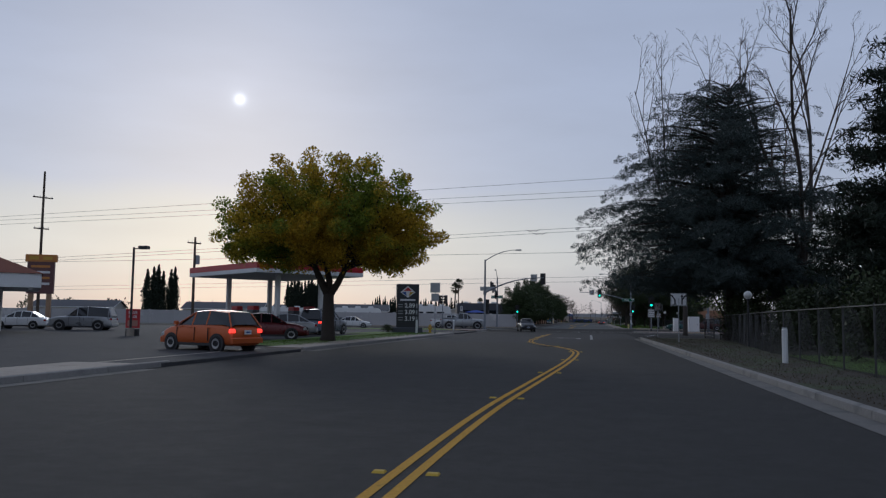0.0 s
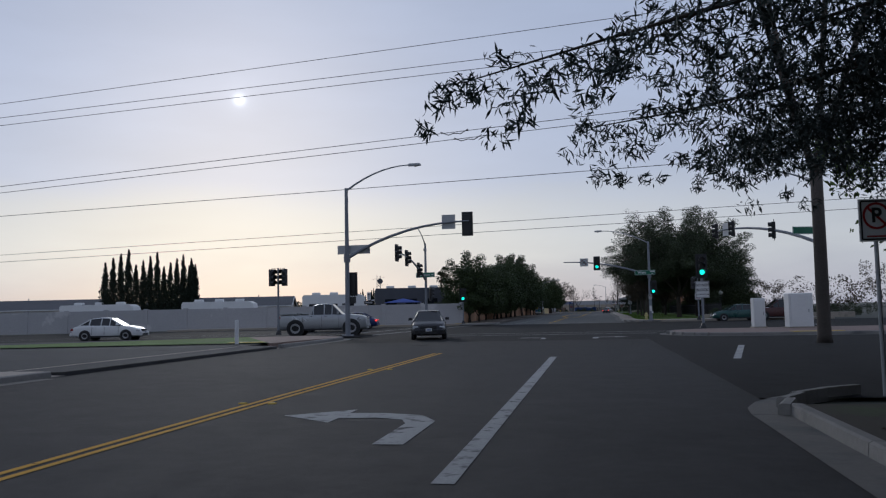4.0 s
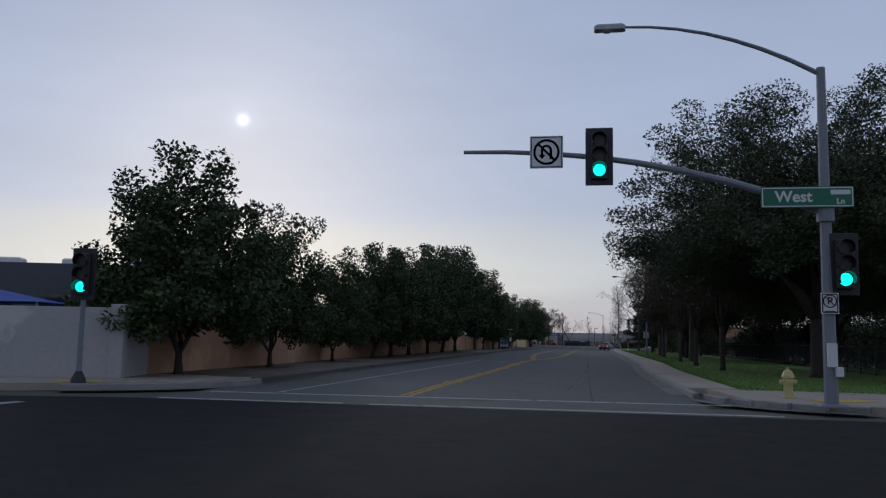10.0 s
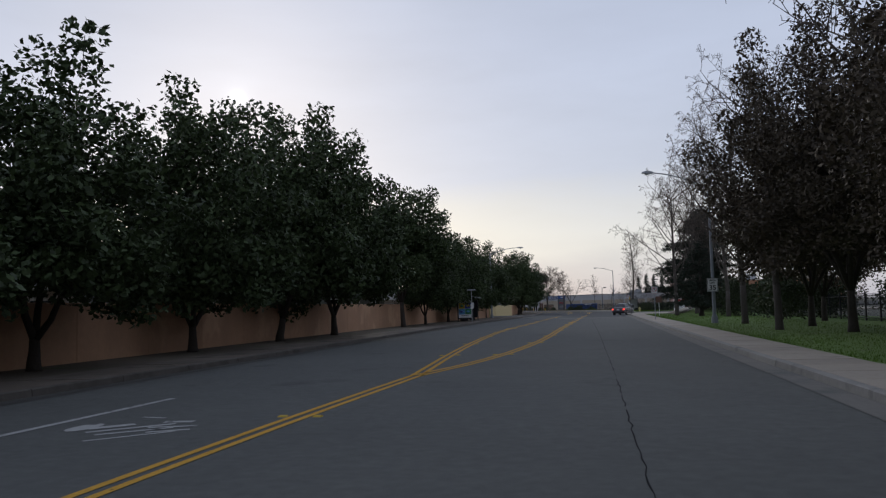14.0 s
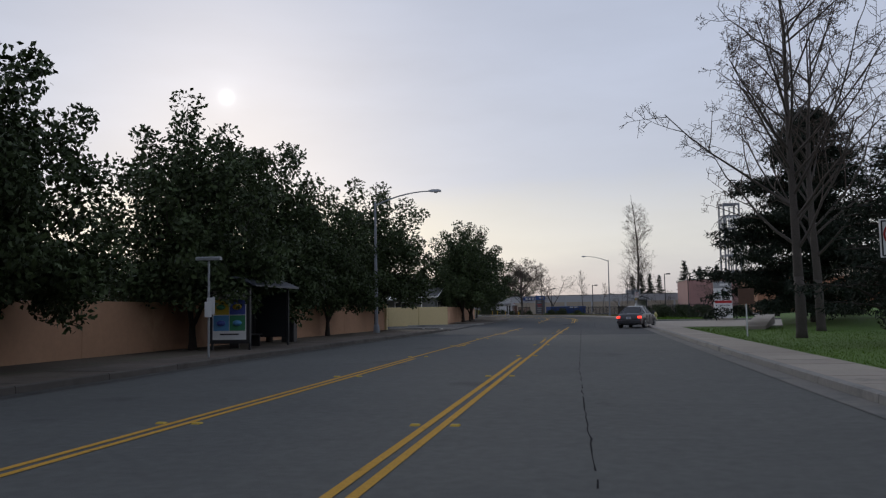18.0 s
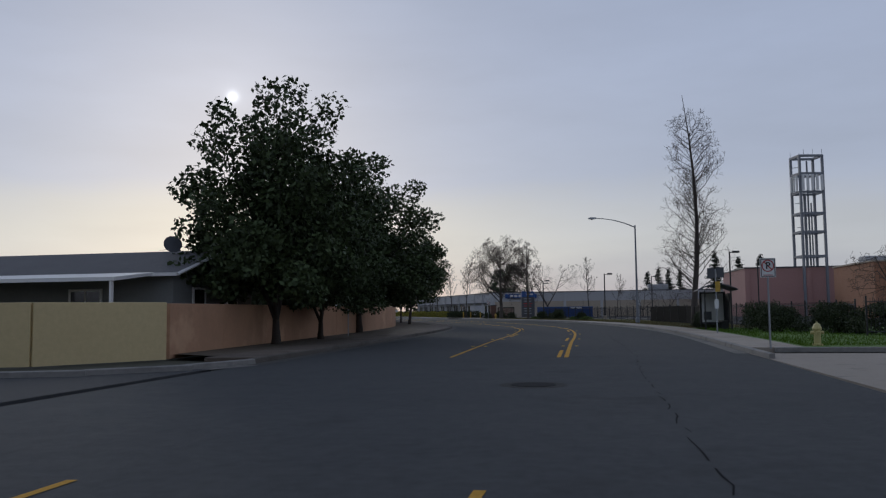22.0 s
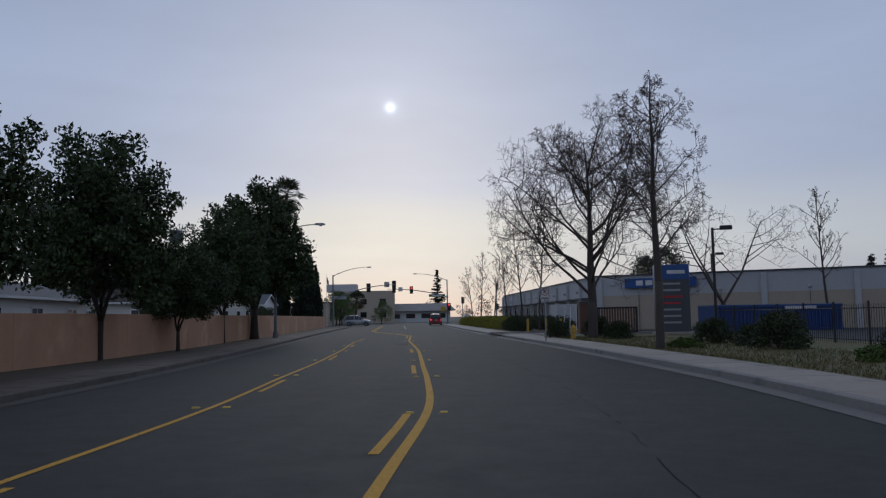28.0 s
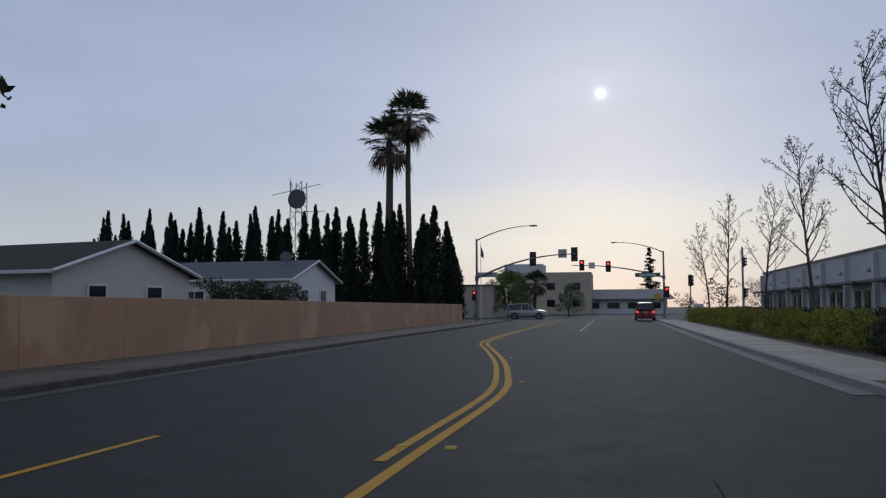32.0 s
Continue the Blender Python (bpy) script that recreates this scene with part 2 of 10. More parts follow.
DRYLAWN = mat("dry_lawn", (0.115, 0.11, 0.035), 0.92, vary=0.3, scale=2.0, bump=0.9, bump_scale=45, color2=(0.12, 0.088, 0.045), patch=((0.06, 0.1, 0.02), 0.5, 0.5, 0.62))
FIELD = mat("distant_ground", (0.075, 0.075, 0.055), 0.95, vary=0.2, scale=0.3, color2=(0.05, 0.055, 0.04))
PAVER = mat("brick_paver", (0.22, 0.15, 0.12), 0.85, vary=0.2, scale=5.0, bump=0.4, color2=(0.17, 0.12, 0.1))
YELLOW = mat("yellow_paint", (0.60, 0.34, 0.06), 0.9, spec=0.1, vary=0.25, scale=6.0, color2=(0.47, 0.26, 0.045), patch=((0.12, 0.08, 0.04), 5.0, 0.62, 0.72))
WHITEP = mat("white_road_paint", (0.42, 0.42, 0.405), 0.9, spec=0.1, vary=0.2, scale=6.0, color2=(0.3, 0.3, 0.29), patch=((0.06, 0.06, 0.06), 3.5, 0.54, 0.68))
REDP = mat("red_kerb_paint", (0.35, 0.05, 0.04), 0.7, vary=0.2, scale=6.0)
TACTILE = mat("yellow_tactile", (0.6, 0.4, 0.04), 0.7, vary=0.1, scale=6.0)
STUCCO = mat("peach_stucco", (0.48, 0.28, 0.165), 0.9, vary=0.1, scale=1.2, bump=0.35, bump_scale=70, color2=(0.38, 0.215, 0.13), patch=((0.54, 0.33, 0.2), 0.35, 0.55, 0.62), streak=((0.33, 0.19, 0.115), (0.55, 0.55, 0.3)))
GRAYBLOCK = mat("grey_block", (0.42, 0.41, 0.41), 0.9, vary=0.1, scale=1.5, bump=0.3, color2=(0.33, 0.325, 0.33), patch=((0.5, 0.49, 0.48), 0.3, 0.6, 0.64))
YELWALL = mat("cream_yellow_wall", (0.62, 0.50, 0.27), 0.85, vary=0.08, scale=1.5, bump=0.3, bump_scale=60, color2=(0.54, 0.43, 0.23))
# Post grey darkened for the tree shade over the park fence
POST_D = mat("shade_toned_steel_post", (0.085, 0.085, 0.082), 0.7, metal=0.3, vary=0.15, scale=3.0)
GALV = mat("galvanised_steel", (0.36, 0.37, 0.38), 0.5, metal=0.6, vary=0.12, scale=3.0, color2=(0.26, 0.27, 0.28))
POLEGREY = mat("grey_painted_pole", (0.22, 0.235, 0.26), 0.6, vary=0.12, scale=3.0, color2=(0.16, 0.17, 0.19))
BLACKM = mat("black_painted_metal", (0.018, 0.018, 0.02), 0.5, vary=0.15)
DARKWOOD = mat("weathered_pole_wood", (0.10, 0.075, 0.055), 0.9, vary=0.2, scale=5, bump=0.5)
BARK = mat("bark", (0.05, 0.04, 0.032), 0.95, vary=0.3, scale=4, bump=0.9, bump_scale=22, color2=(0.04, 0.032, 0.026))
PALEBARK = mat("pale_bark", (0.085, 0.071, 0.06), 0.95, vary=0.3, scale=4, bump=0.8, bump_scale=22, color2=(0.06, 0.05, 0.042))
TWIG = mat("bare_twigs", (0.10, 0.075, 0.06), 0.95, vary=0.2, scale=4)
LEAF_MAG = mat("dark_glossy_leaf", (0.042, 0.062, 0.024), 0.55, vary=0.25, scale=1.2, color2=(0.055, 0.075, 0.028), island=0.45, spec=0.22)
LEAF_OAK = mat("oak_leaf", (0.044, 0.06, 0.028), 0.65, vary=0.25, scale=1.2, color2=(0.055, 0.068, 0.034), island=0.4, spec=0.3)
LEAF_AUT = mat("turning_leaf", (0.42, 0.35, 0.03), 0.65, vary=0.3, scale=0.9, color2=(0.52, 0.25, 0.015), island=0.4, patch=((0.19, 0.24, 0.03), 0.3, 0.47, 0.57), spec=0.3, thin=0.55)
LEAF_LIGHT = mat("light_green_leaf", (0.10, 0.14, 0.03), 0.6, vary=0.25, scale=1.0, color2=(0.07, 0.11, 0.025), island=0.4, spec=0.3)
LEAF_RED = mat("bronze_leaf", (0.075, 0.054, 0.035), 0.7, vary=0.25, scale=1.0, color2=(0.055, 0.047, 0.03), island=0.4, spec=0.3)
NEEDLE = mat("blue_green_needle", (0.062, 0.082, 0.078), 0.7, vary=0.25, scale=1.0, color2=(0.035, 0.05, 0.042), island=0.35, spec=0.3)
NEEDLE_D = mat("dark_needle", (0.022, 0.032, 0.02), 0.75, vary=0.25, scale=1.0, color2=(0.018, 0.026, 0.016), island=0.35, spec=0.25)
HEDGE_Y = mat("golden_shrub_leaf", (0.30, 0.27, 0.035), 0.65, vary=0.25, scale=1.2, color2=(0.2, 0.2, 0.03), island=0.4, spec=0.3)
HEDGE_D = mat("dark_shrub_leaf", (0.035, 0.05, 0.02), 0.65, vary=0.25, scale=1.2, color2=(0.05, 0.06, 0.025), island=0.4, spec=0.3)
PALM = mat("palm_frond", (0.05, 0.065, 0.03), 0.6, vary=0.2, scale=1.0, color2=(0.07, 0.075, 0.035), island=0.3, spec=0.3)
PALMDRY = mat("dry_palm_skirt", (0.14, 0.10, 0.06), 0.9, vary=0.2, scale=2, island=0.3)
WHITE = mat("white_paint", (0.72, 0.72, 0.71), 0.6, vary=0.05, scale=2.0, color2=(0.62, 0.62, 0.61))
OFFWHITE = mat("offwhite_siding", (0.60, 0.58, 0.53), 0.7, vary=0.06, scale=2.0, color2=(0.52, 0.5, 0.46))
GREYSIDE = mat("grey_siding", (0.20, 0.21, 0.21), 0.7, vary=0.08, scale=2.0)
GREENSIDE = mat("sage_siding", (0.17, 0.19, 0.165), 0.7, vary=0.08, scale=2.0)
ROOF_BROWN = mat("brown_shingle", (0.075, 0.062, 0.053), 0.9, vary=0.25, scale=4.0, bump=0.6, bump_scale=14, color2=(0.055, 0.046, 0.04), spec=0.15)
ROOF = mat("grey_shingle", (0.13, 0.13, 0.135), 0.9, vary=0.25, scale=4.0, bump=0.6, bump_scale=14, color2=(0.085, 0.085, 0.09))
TILE = mat("red_clay_roof", (0.24, 0.085, 0.05), 0.8, vary=0.2, scale=5.0, bump=0.6, bump_scale=14)
BEIGE = mat("beige_stucco", (0.47, 0.40, 0.31), 0.85, vary=0.07, scale=1.0, bump=0.3, color2=(0.40, 0.335, 0.26))
PINKST = mat("rose_stucco", (0.42, 0.24, 0.215), 0.85, vary=0.08, scale=1.0, bump=0.3, color2=(0.35, 0.2, 0.18))
TERRA = mat("terracotta_stucco", (0.40, 0.20, 0.115), 0.85, vary=0.08, scale=1.0, bump=0.3)
GREYST = mat("pale_grey_stucco", (0.50, 0.50, 0.50), 0.8, vary=0.06, scale=1.0, bump=0.2, color2=(0.43, 0.43, 0.44))
BROWN = mat("brown_panel", (0.16, 0.085, 0.06), 0.8, vary=0.15, scale=3)
BLUEBOX = mat("blue_container_paint", (0.012, 0.055, 0.20), 0.5, vary=0.12, scale=2.0, color2=(0.010, 0.04, 0.15), patch=((0.09, 0.05, 0.035), 2.0, 0.7, 0.76))
SIGNGREEN = mat("green_sign_sheet", (0.01, 0.16, 0.085), 0.4, vary=0.04)
SIGNWHITE = mat("white_sign_sheet", (0.75, 0.75, 0.74), 0.4, vary=0.04)
SIGNBACK = mat("bare_aluminium_sheet", (0.46, 0.47, 0.48), 0.5, metal=0.4, vary=0.06)
SIGNRED = mat("red_sign_sheet", (0.5, 0.02, 0.025), 0.4, vary=0.04)
SIGNBLUE = mat("blue_sign_panel", (0.02, 0.09, 0.32), 0.4, vary=0.05)
SIGNDARK = mat("dark_sign_panel", (0.025, 0.028, 0.033), 0.4, vary=0.08)
SLATE = mat("slate_sign_panel", (0.075, 0.08, 0.095), 0.5, vary=0.08)
BLACKT = mat("black_sign_ink", (0.015, 0.015, 0.015), 0.5, vary=0.02)
GLASS = mat("dark_window_glass", (0.018, 0.021, 0.025), 0.08, vary=0.03, spec=0.6)
CARGLASS = mat("tinted_car_glass", (0.012, 0.014, 0.017), 0.06, vary=0.02, spec=0.6)
RUBBER = mat("tyre_rubber", (0.014, 0.014, 0.015), 0.8, vary=0.1)
RIM = mat("alloy_rim", (0.42, 0.42, 0.43), 0.35, metal=0.7, vary=0.06)
PLASTIC = mat("black_plastic", (0.02, 0.02, 0.022), 0.55, vary=0.08)
CHROME = mat("chrome_trim", (0.6, 0.6, 0.6), 0.15, metal=1.0, vary=0.03)
REDLENS = mat("red_lens", (0.30, 0.015, 0.015), 0.25, vary=0.03)
CLEARLENS = mat("clear_lens", (0.55, 0.56, 0.56), 0.15, vary=0.03)
BRAKE = mat("lit_brake_lamp", (0.4, 0.02, 0.02), 0.3, vary=0.0, emit=((1.0, 0.05, 0.03), 2.0))
HEADLIT = mat("lit_headlamp", (0.8, 0.8, 0.75), 0.3, vary=0.0, emit=((1.0, 0.93, 0.75), 5.0))
LIT_GREEN = mat("lit_green_lens", (0.02, 0.3, 0.22), 0.3, vary=0.0, emit=((0.05, 1.0, 0.68), 1.6))
LIT_AMBER = mat("lit_amber_lens", (0.4, 0.2, 0.02), 0.3, vary=0.0, emit=((1.0, 0.55, 0.03), 2.2))
LIT_RED = mat("lit_red_lens", (0.4, 0.02, 0.02), 0.3, vary=0.0, emit=((1.0, 0.05, 0.04), 2.2))
DARKLENS = mat("unlit_lens", (0.04, 0.035, 0.03), 0.4, vary=0.05)
HYDRANT_Y = mat("yellow_hydrant_paint", (0.58, 0.36, 0.04), 0.5, vary=0.12, scale=6)
HYDRANT_P = mat("pale_yellow_hydrant_paint", (0.55, 0.48, 0.2), 0.5, vary=0.12, scale=6)
LAMPGLASS = mat("lamp_glass", (0.5, 0.5, 0.48), 0.3, vary=0.03)
CABLE = mat("black_cable", (0.02, 0.02, 0.02), 0.7, vary=0.05)


def paint(name, c, rough=0.3, metal=0.25):
    return mat("car_paint_" + name, c, rough, metal, vary=0.03, scale=1.0, color2=tuple(v * 0.9 for v in c), spec=0.6)


# ---- mesh helpers ----
class MB:
    """Collects vertices and faces for one mesh."""

    def __init__(self):
        self.v, self.f, self.mi = [], [], []

    def add(self, verts, faces, m=0):
        o = len(self.v)
        self.v.extend(tuple(p) for p in verts)
        self.f.extend(tuple(i + o for i in f) for f in faces)
        self.mi.extend([m] * len(faces))
        return self

    def box(self, c, s, rz=0.0, m=0, mtx=None):
        x, y, z = (k / 2 for k in s)
        vs = [Vector((a * x, b * y, d * z)) for d in (-1, 1) for a, b in ((-1, -1), (1, -1), (1, 1), (-1, 1))]
        r = Matrix.Translation(c) @ Matrix.Rotation(rz, 4, "Z")
        if mtx:
            r = mtx @ r
        return self.add([r @ v for v in vs], [(3, 2, 1, 0), (4, 5, 6, 7), (0, 1, 5, 4), (1, 2, 6, 5), (2, 3, 7, 6), (3, 0, 4, 7)], m)

    def bevel_box(self, c, s, b=0.02, rz=0.0, m=0):
        """A box whose upright edges and top edge are chamfered."""
        x, y, z = (k / 2 for k in s)
        ring = [(-x + b, -y), (x - b, -y), (x, -y + b), (x, y - b), (x - b, y), (-x + b, y), (-x, y - b), (-x, -y + b)]
        inner = [(px * (1 - b / x), py * (1 - b / y)) for px, py in ring]
        vs = [(px, py, -z) for px, py in ring] + [(px, py, z - b) for px, py in ring] + [(px, py, z) for px, py in inner]
        r = Matrix.Translation(c) @ Matrix.Rotation(rz, 4, "Z")
        fs = [tuple(range(7, -1, -1)), tuple(range(16, 24))]
        for k in range(8):
            n = (k + 1) % 8
            fs += [(k, n, 8 + n, 8 + k), (8 + k, 8 + n, 16 + n, 16 + k)]
        return self.add([r @ Vector(v) for v in vs], fs, m)

    def tube(self, pts, radii, sides=6, m=0, cap=True):
        pts = [Vector(p) for p in pts]
        if not hasattr(radii, "__len__"):
            radii = [radii] * len(pts)
        vs, n = [], len(pts)
        d0 = (pts[1] - pts[0]).normalized()
        ref = Vector((1, 0, 0)) if abs(d0.x) < 0.8 else Vector((0, 1, 0))
        for k, p in enumerate(pts):
            d = (pts[min(k + 1, n - 1)] - pts[max(k - 1, 0)]).normalized()
            a = d.cross(ref).normalized()
            b = d.cross(a)
            for i in range(sides):
                w = 2 * math.pi * i / sides
                vs.append(p + (a * math.cos(w) + b * math.sin(w)) * radii[k])
        fs = [(k * sides + i, k * sides + (i + 1) % sides, (k + 1) * sides + (i + 1) % sides, (k + 1) * sides + i) for k in range(n - 1) for i in range(sides)]
        if cap:
            fs += [tuple(range(sides - 1, -1, -1)), tuple(range((n - 1) * sides, n * sides))]
        return self.add(vs, fs, m)

    def cyl(self, a, b, r, sides=12, r2=None, m=0):
        return self.tube([a, b], [r, r if r2 is None else r2], sides, m)

    def poly(self, pts, z0, z1, m=0):
        """An upright prism over a plan polygon, counter-clockwise."""
        n = len(pts)
        vs = [(x, y, z0) for x, y in pts] + [(x, y, z1) for x, y in pts]
        fs = [tuple(range(n - 1, -1, -1)), tuple(range(n, 2 * n))] + [(k, (k + 1) % n, n + (k + 1) % n, n + k) for k in range(n)]
        return self.add(vs, fs, m)

    def sphere(self, c, r, u=10, v=6, m=0, sz=1.0):
        vs = [(c[0], c[1], c[2] + r * sz)]
        for j in range(1, v):
            th = math.pi * j / v
            vs += [(c[0] + r * math.sin(th) * math.cos(2 * math.pi * i / u), c[1] + r * math.sin(th) * math.sin(2 * math.pi * i / u), c[2] + r * sz * math.cos(th)) for i in range(u)]
        vs.append((c[0], c[1], c[2] - r * sz))
        fs = [(0, 1 + i, 1 + (i + 1) % u) for i in range(u)]
        for j in range(v - 2):
            fs += [(1 + j * u + i, 1 + (j + 1) * u + i, 1 + (j + 1) * u + (i + 1) % u, 1 + j * u + (i + 1) % u) for i in range(u)]
        e = len(vs) - 1
        fs += [(e, 1 + (v - 2) * u + (i + 1) % u, 1 + (v - 2) * u + i) for i in range(u)]
        return self.add(vs, fs, m)

    def strip(self, left, right, z=0.0, m=0):
        """A flat ribbon between two plan lines of equal length."""
        n = len(left)
        vs = [(*p[:2], z) for p in left] + [(*p[:2], z) for p in right]
        return self.add(vs, [(k, n + k, n + k + 1, k + 1) for k in range(n - 1)], m)

    def mesh(self, name, *mats, smooth=False):
        me = bpy.data.meshes.new(name)
        me.from_pydata(self.v, [], self.f)
        for mm in mats:
            me.materials.append(mm)
        if len(mats) > 1:
            me.polygons.foreach_set("material_index", self.mi)
        if smooth:
            me.polygons.foreach_set("use_smooth", [True] * len(self.f))
        me.update()
        return me


def part(name, mb, material, parent, label="", smooth=False):
    me = mb.mesh(name, *(material if isinstance(material, tuple) else (material,)), smooth=smooth)
    ob = new(name, me)
    if parent:
        ob.parent = parent
    if label:
        ob["label"] = label
    return ob


def thing(name, label, category, m=None, group="", kind=""):
    ob = new(name)
    if m is not None:
        ob.matrix_world = m
    return tagged(ob, label, category, group, kind)


def solid(name, mb, material, label, category, kind="", group="", smooth=False):
    return tagged(part(name, mb, material, None, smooth=smooth), label, category, group, kind)


def at(x, y, z=0.0, rz=0.0, s=1.0):
    return pose(x, y, z, 0, 0, rz) @ Matrix.Scale(s, 4)


def text(parent, words, m, size, material, name="lettering"):
    cu = bpy.data.curves.new(name, "FONT")
    cu.body, cu.size, cu.align_x, cu.align_y, cu.extrude = words, size, "CENTER", "CENTER", 0.004
    cu.offset = size * 0.022
    tmp = bpy.data.objects.new("tmp", cu)
    scene.collection.objects.link(tmp)
    me = bpy.data.meshes.new_from_object(tmp.evaluated_get(bpy.context.evaluated_depsgraph_get()))
    bpy.data.objects.remove(tmp)
    me.materials.clear()
    me.materials.append(material)
    ob = new(name, me)
    ob.parent = parent
    ob.matrix_local = m
    return ob


def lerp_line(pts, y):
    """x of a plan line at y."""
    for (x0, y0), (x1, y1) in zip(pts, pts[1:]):
        if y0 <= y <= y1:
            return x0 + (x1 - x0) * (y - y0) / (y1 - y0)
    return pts[0][0] if y < pts[0][1] else pts[-1][0]


def smooth_line(pts, step=2.0):
    """A rounded plan line through the points (Catmull-Rom)."""
    out, n = [], len(pts)
    for k in range(n - 1):
        p0, p1, p2, p3 = (Vector(pts[min(max(k + d, 0), n - 1)]) for d in (-1, 0, 1, 2))
        c = max(1, int((p2 - p1).length / step))
        for i in range(c):
            t = i / c
            out.append(tuple(0.5 * (2 * p1 + (p2 - p0) * t + (2 * p0 - 5 * p1 + 4 * p2 - p3) * t * t + (3 * p1 - p0 - 3 * p2 + p3) * t ** 3)))
    out.append(tuple(pts[-1]))
    return out


def offset_line(pts, d):
    """The plan line moved d to its right, looking along it."""
    out, n = [], len(pts)
    for k in range(n):
        t = (Vector(pts[min(k + 1, n - 1)]) - Vector(pts[max(k - 1, 0)])).normalized()
        out.append((pts[k][0] + t.y * d, pts[k][1] - t.x * d))
    return out


def resample(pts, step):
    """Points at even steps along a plan line, with headings."""
    out, carry = [], 0.0
    for a, b in zip(pts, pts[1:]):
        va, vb = Vector(a), Vector(b)
        ln = (vb - va).length
        if ln < 1e-6:
            continue
        d = carry
        while d < ln:
            p = va + (vb - va) * (d / ln)
            out.append((p.x, p.y, math.atan2(vb.y - va.y, vb.x - va.x)))
            d += step
        carry = d - ln
    return out
# ---- plan lines ----
L_A = [(-12.5, -60), (-12.5, 100)]
R_A = [(2.9, -60), (2.9, 100)]
L_B = smooth_line([(-8.9, 131), (-9.1, 140), (-9.3, 150), (-9.5, 175), (-9.6, 200), (-9.6, 220), (-9.25, 238), (-8.35, 258), (-8.0, 266), (-8.0, 284), (-8.1, 296), (-8.2, 308), (-8.45, 318), (-9.4, 329), (-11.4, 339.5),
                   (-13.9, 348.5), (-17.3, 358), (-20.6, 366), (-24.3, 374.5), (-28.4, 383.5), (-32.8, 393.1), (-37.8, 404), (-58.2, 449.5), (-65, 464), (-109, 565)], 3.0)
R_B = smooth_line([(3.55, 131), (3.62, 140), (3.72, 155), (4.25, 170), (4.4, 185), (4.72, 216), (4.9, 235), (5.25, 260), (5.6, 284), (5.9, 300), (5.92, 308), (5.55, 317), (4.87, 324.2), (4.1, 329.5), (2.4, 340),
                   (0.3, 349), (-2.4, 357.6), (-4.9, 364), (-10.2, 376.2), (-16.3, 389.5), (-19.4, 396.5), (-24.4, 407.5), (-33.6, 428.5), (-48.8, 463.7), (-93, 565)], 3.0)


def west_near(x):
    return 100.0 + (0.2 * (x + 12.5) if x < -12.5 else 0.0)


def west_far(x):
    return 131.0 + (0.2 * (x + 8.9) if x < -8.9 else 0.0)


def line_pairs(a, b, n=140):
    """Both lines cut into n even parts by length."""
    def cut(p):
        ds = [0.0]
        for q, r in zip(p, p[1:]):
            ds.append(ds[-1] + math.hypot(r[0] - q[0], r[1] - q[1]))
        xs = np.interp(np.linspace(0, ds[-1], n), ds, [q[0] for q in p])
        ys = np.interp(np.linspace(0, ds[-1], n), ds, [q[1] for q in p])
        return list(zip(xs, ys))
    return cut(a), cut(b)


# ground and roads
g = MB().add([(-2500, -1500, -0.06), (2500, -1500, -0.06), (2500, 3500, -0.06), (-2500, 3500, -0.06)], [(0, 1, 2, 3)])
solid("ground", g, FIELD, "flat dry ground that reaches the horizon", "ground", "structure")
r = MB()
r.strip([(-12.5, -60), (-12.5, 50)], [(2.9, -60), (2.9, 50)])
solid("road", r, ASPHALT_DARK, "dark-toned asphalt street with fine cracks", "road", "structure")


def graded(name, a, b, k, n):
    """An asphalt tone between two others, stepping the road's brightness by colour."""
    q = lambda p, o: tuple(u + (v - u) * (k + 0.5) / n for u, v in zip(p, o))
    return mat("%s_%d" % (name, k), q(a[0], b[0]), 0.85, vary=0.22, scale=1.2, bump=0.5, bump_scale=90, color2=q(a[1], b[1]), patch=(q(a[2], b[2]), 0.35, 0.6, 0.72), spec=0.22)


STREET_T = ((0.046, 0.045, 0.046), (0.037, 0.037, 0.038), (0.031, 0.031, 0.032))
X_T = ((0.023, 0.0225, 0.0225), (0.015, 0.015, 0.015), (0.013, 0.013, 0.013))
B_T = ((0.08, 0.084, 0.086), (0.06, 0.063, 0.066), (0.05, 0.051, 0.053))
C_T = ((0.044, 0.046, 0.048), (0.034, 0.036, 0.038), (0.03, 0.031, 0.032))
# Brightness falling off before the crossing is stepped into the strip colours
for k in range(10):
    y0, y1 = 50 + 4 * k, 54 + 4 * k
    solid("road", MB().strip([(-12.5, y0), (-12.5, y1)], [(2.9, y0), (2.9, y1)]), graded("approach_asphalt", STREET_T, X_T, k, 10), "asphalt street, colour stepped darker strip by strip before the crossing", "road", "structure")
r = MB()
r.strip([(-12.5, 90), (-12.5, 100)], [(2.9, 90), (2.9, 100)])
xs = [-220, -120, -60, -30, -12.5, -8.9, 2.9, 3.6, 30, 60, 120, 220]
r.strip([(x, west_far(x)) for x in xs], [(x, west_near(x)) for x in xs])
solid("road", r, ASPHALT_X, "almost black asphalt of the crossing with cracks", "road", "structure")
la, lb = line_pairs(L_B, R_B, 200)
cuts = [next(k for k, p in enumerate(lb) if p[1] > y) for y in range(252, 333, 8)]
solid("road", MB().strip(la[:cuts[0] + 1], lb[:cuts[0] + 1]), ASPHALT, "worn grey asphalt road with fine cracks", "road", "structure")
# Strip colours step darker into the bend to carry its lower brightness
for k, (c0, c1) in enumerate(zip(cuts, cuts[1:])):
    solid("road", MB().strip(la[c0:c1 + 1], lb[c0:c1 + 1]), graded("bend_asphalt", B_T, C_T, k, len(cuts) - 1), "grey asphalt road, colour stepped darker by strip into the bend", "road", "structure")
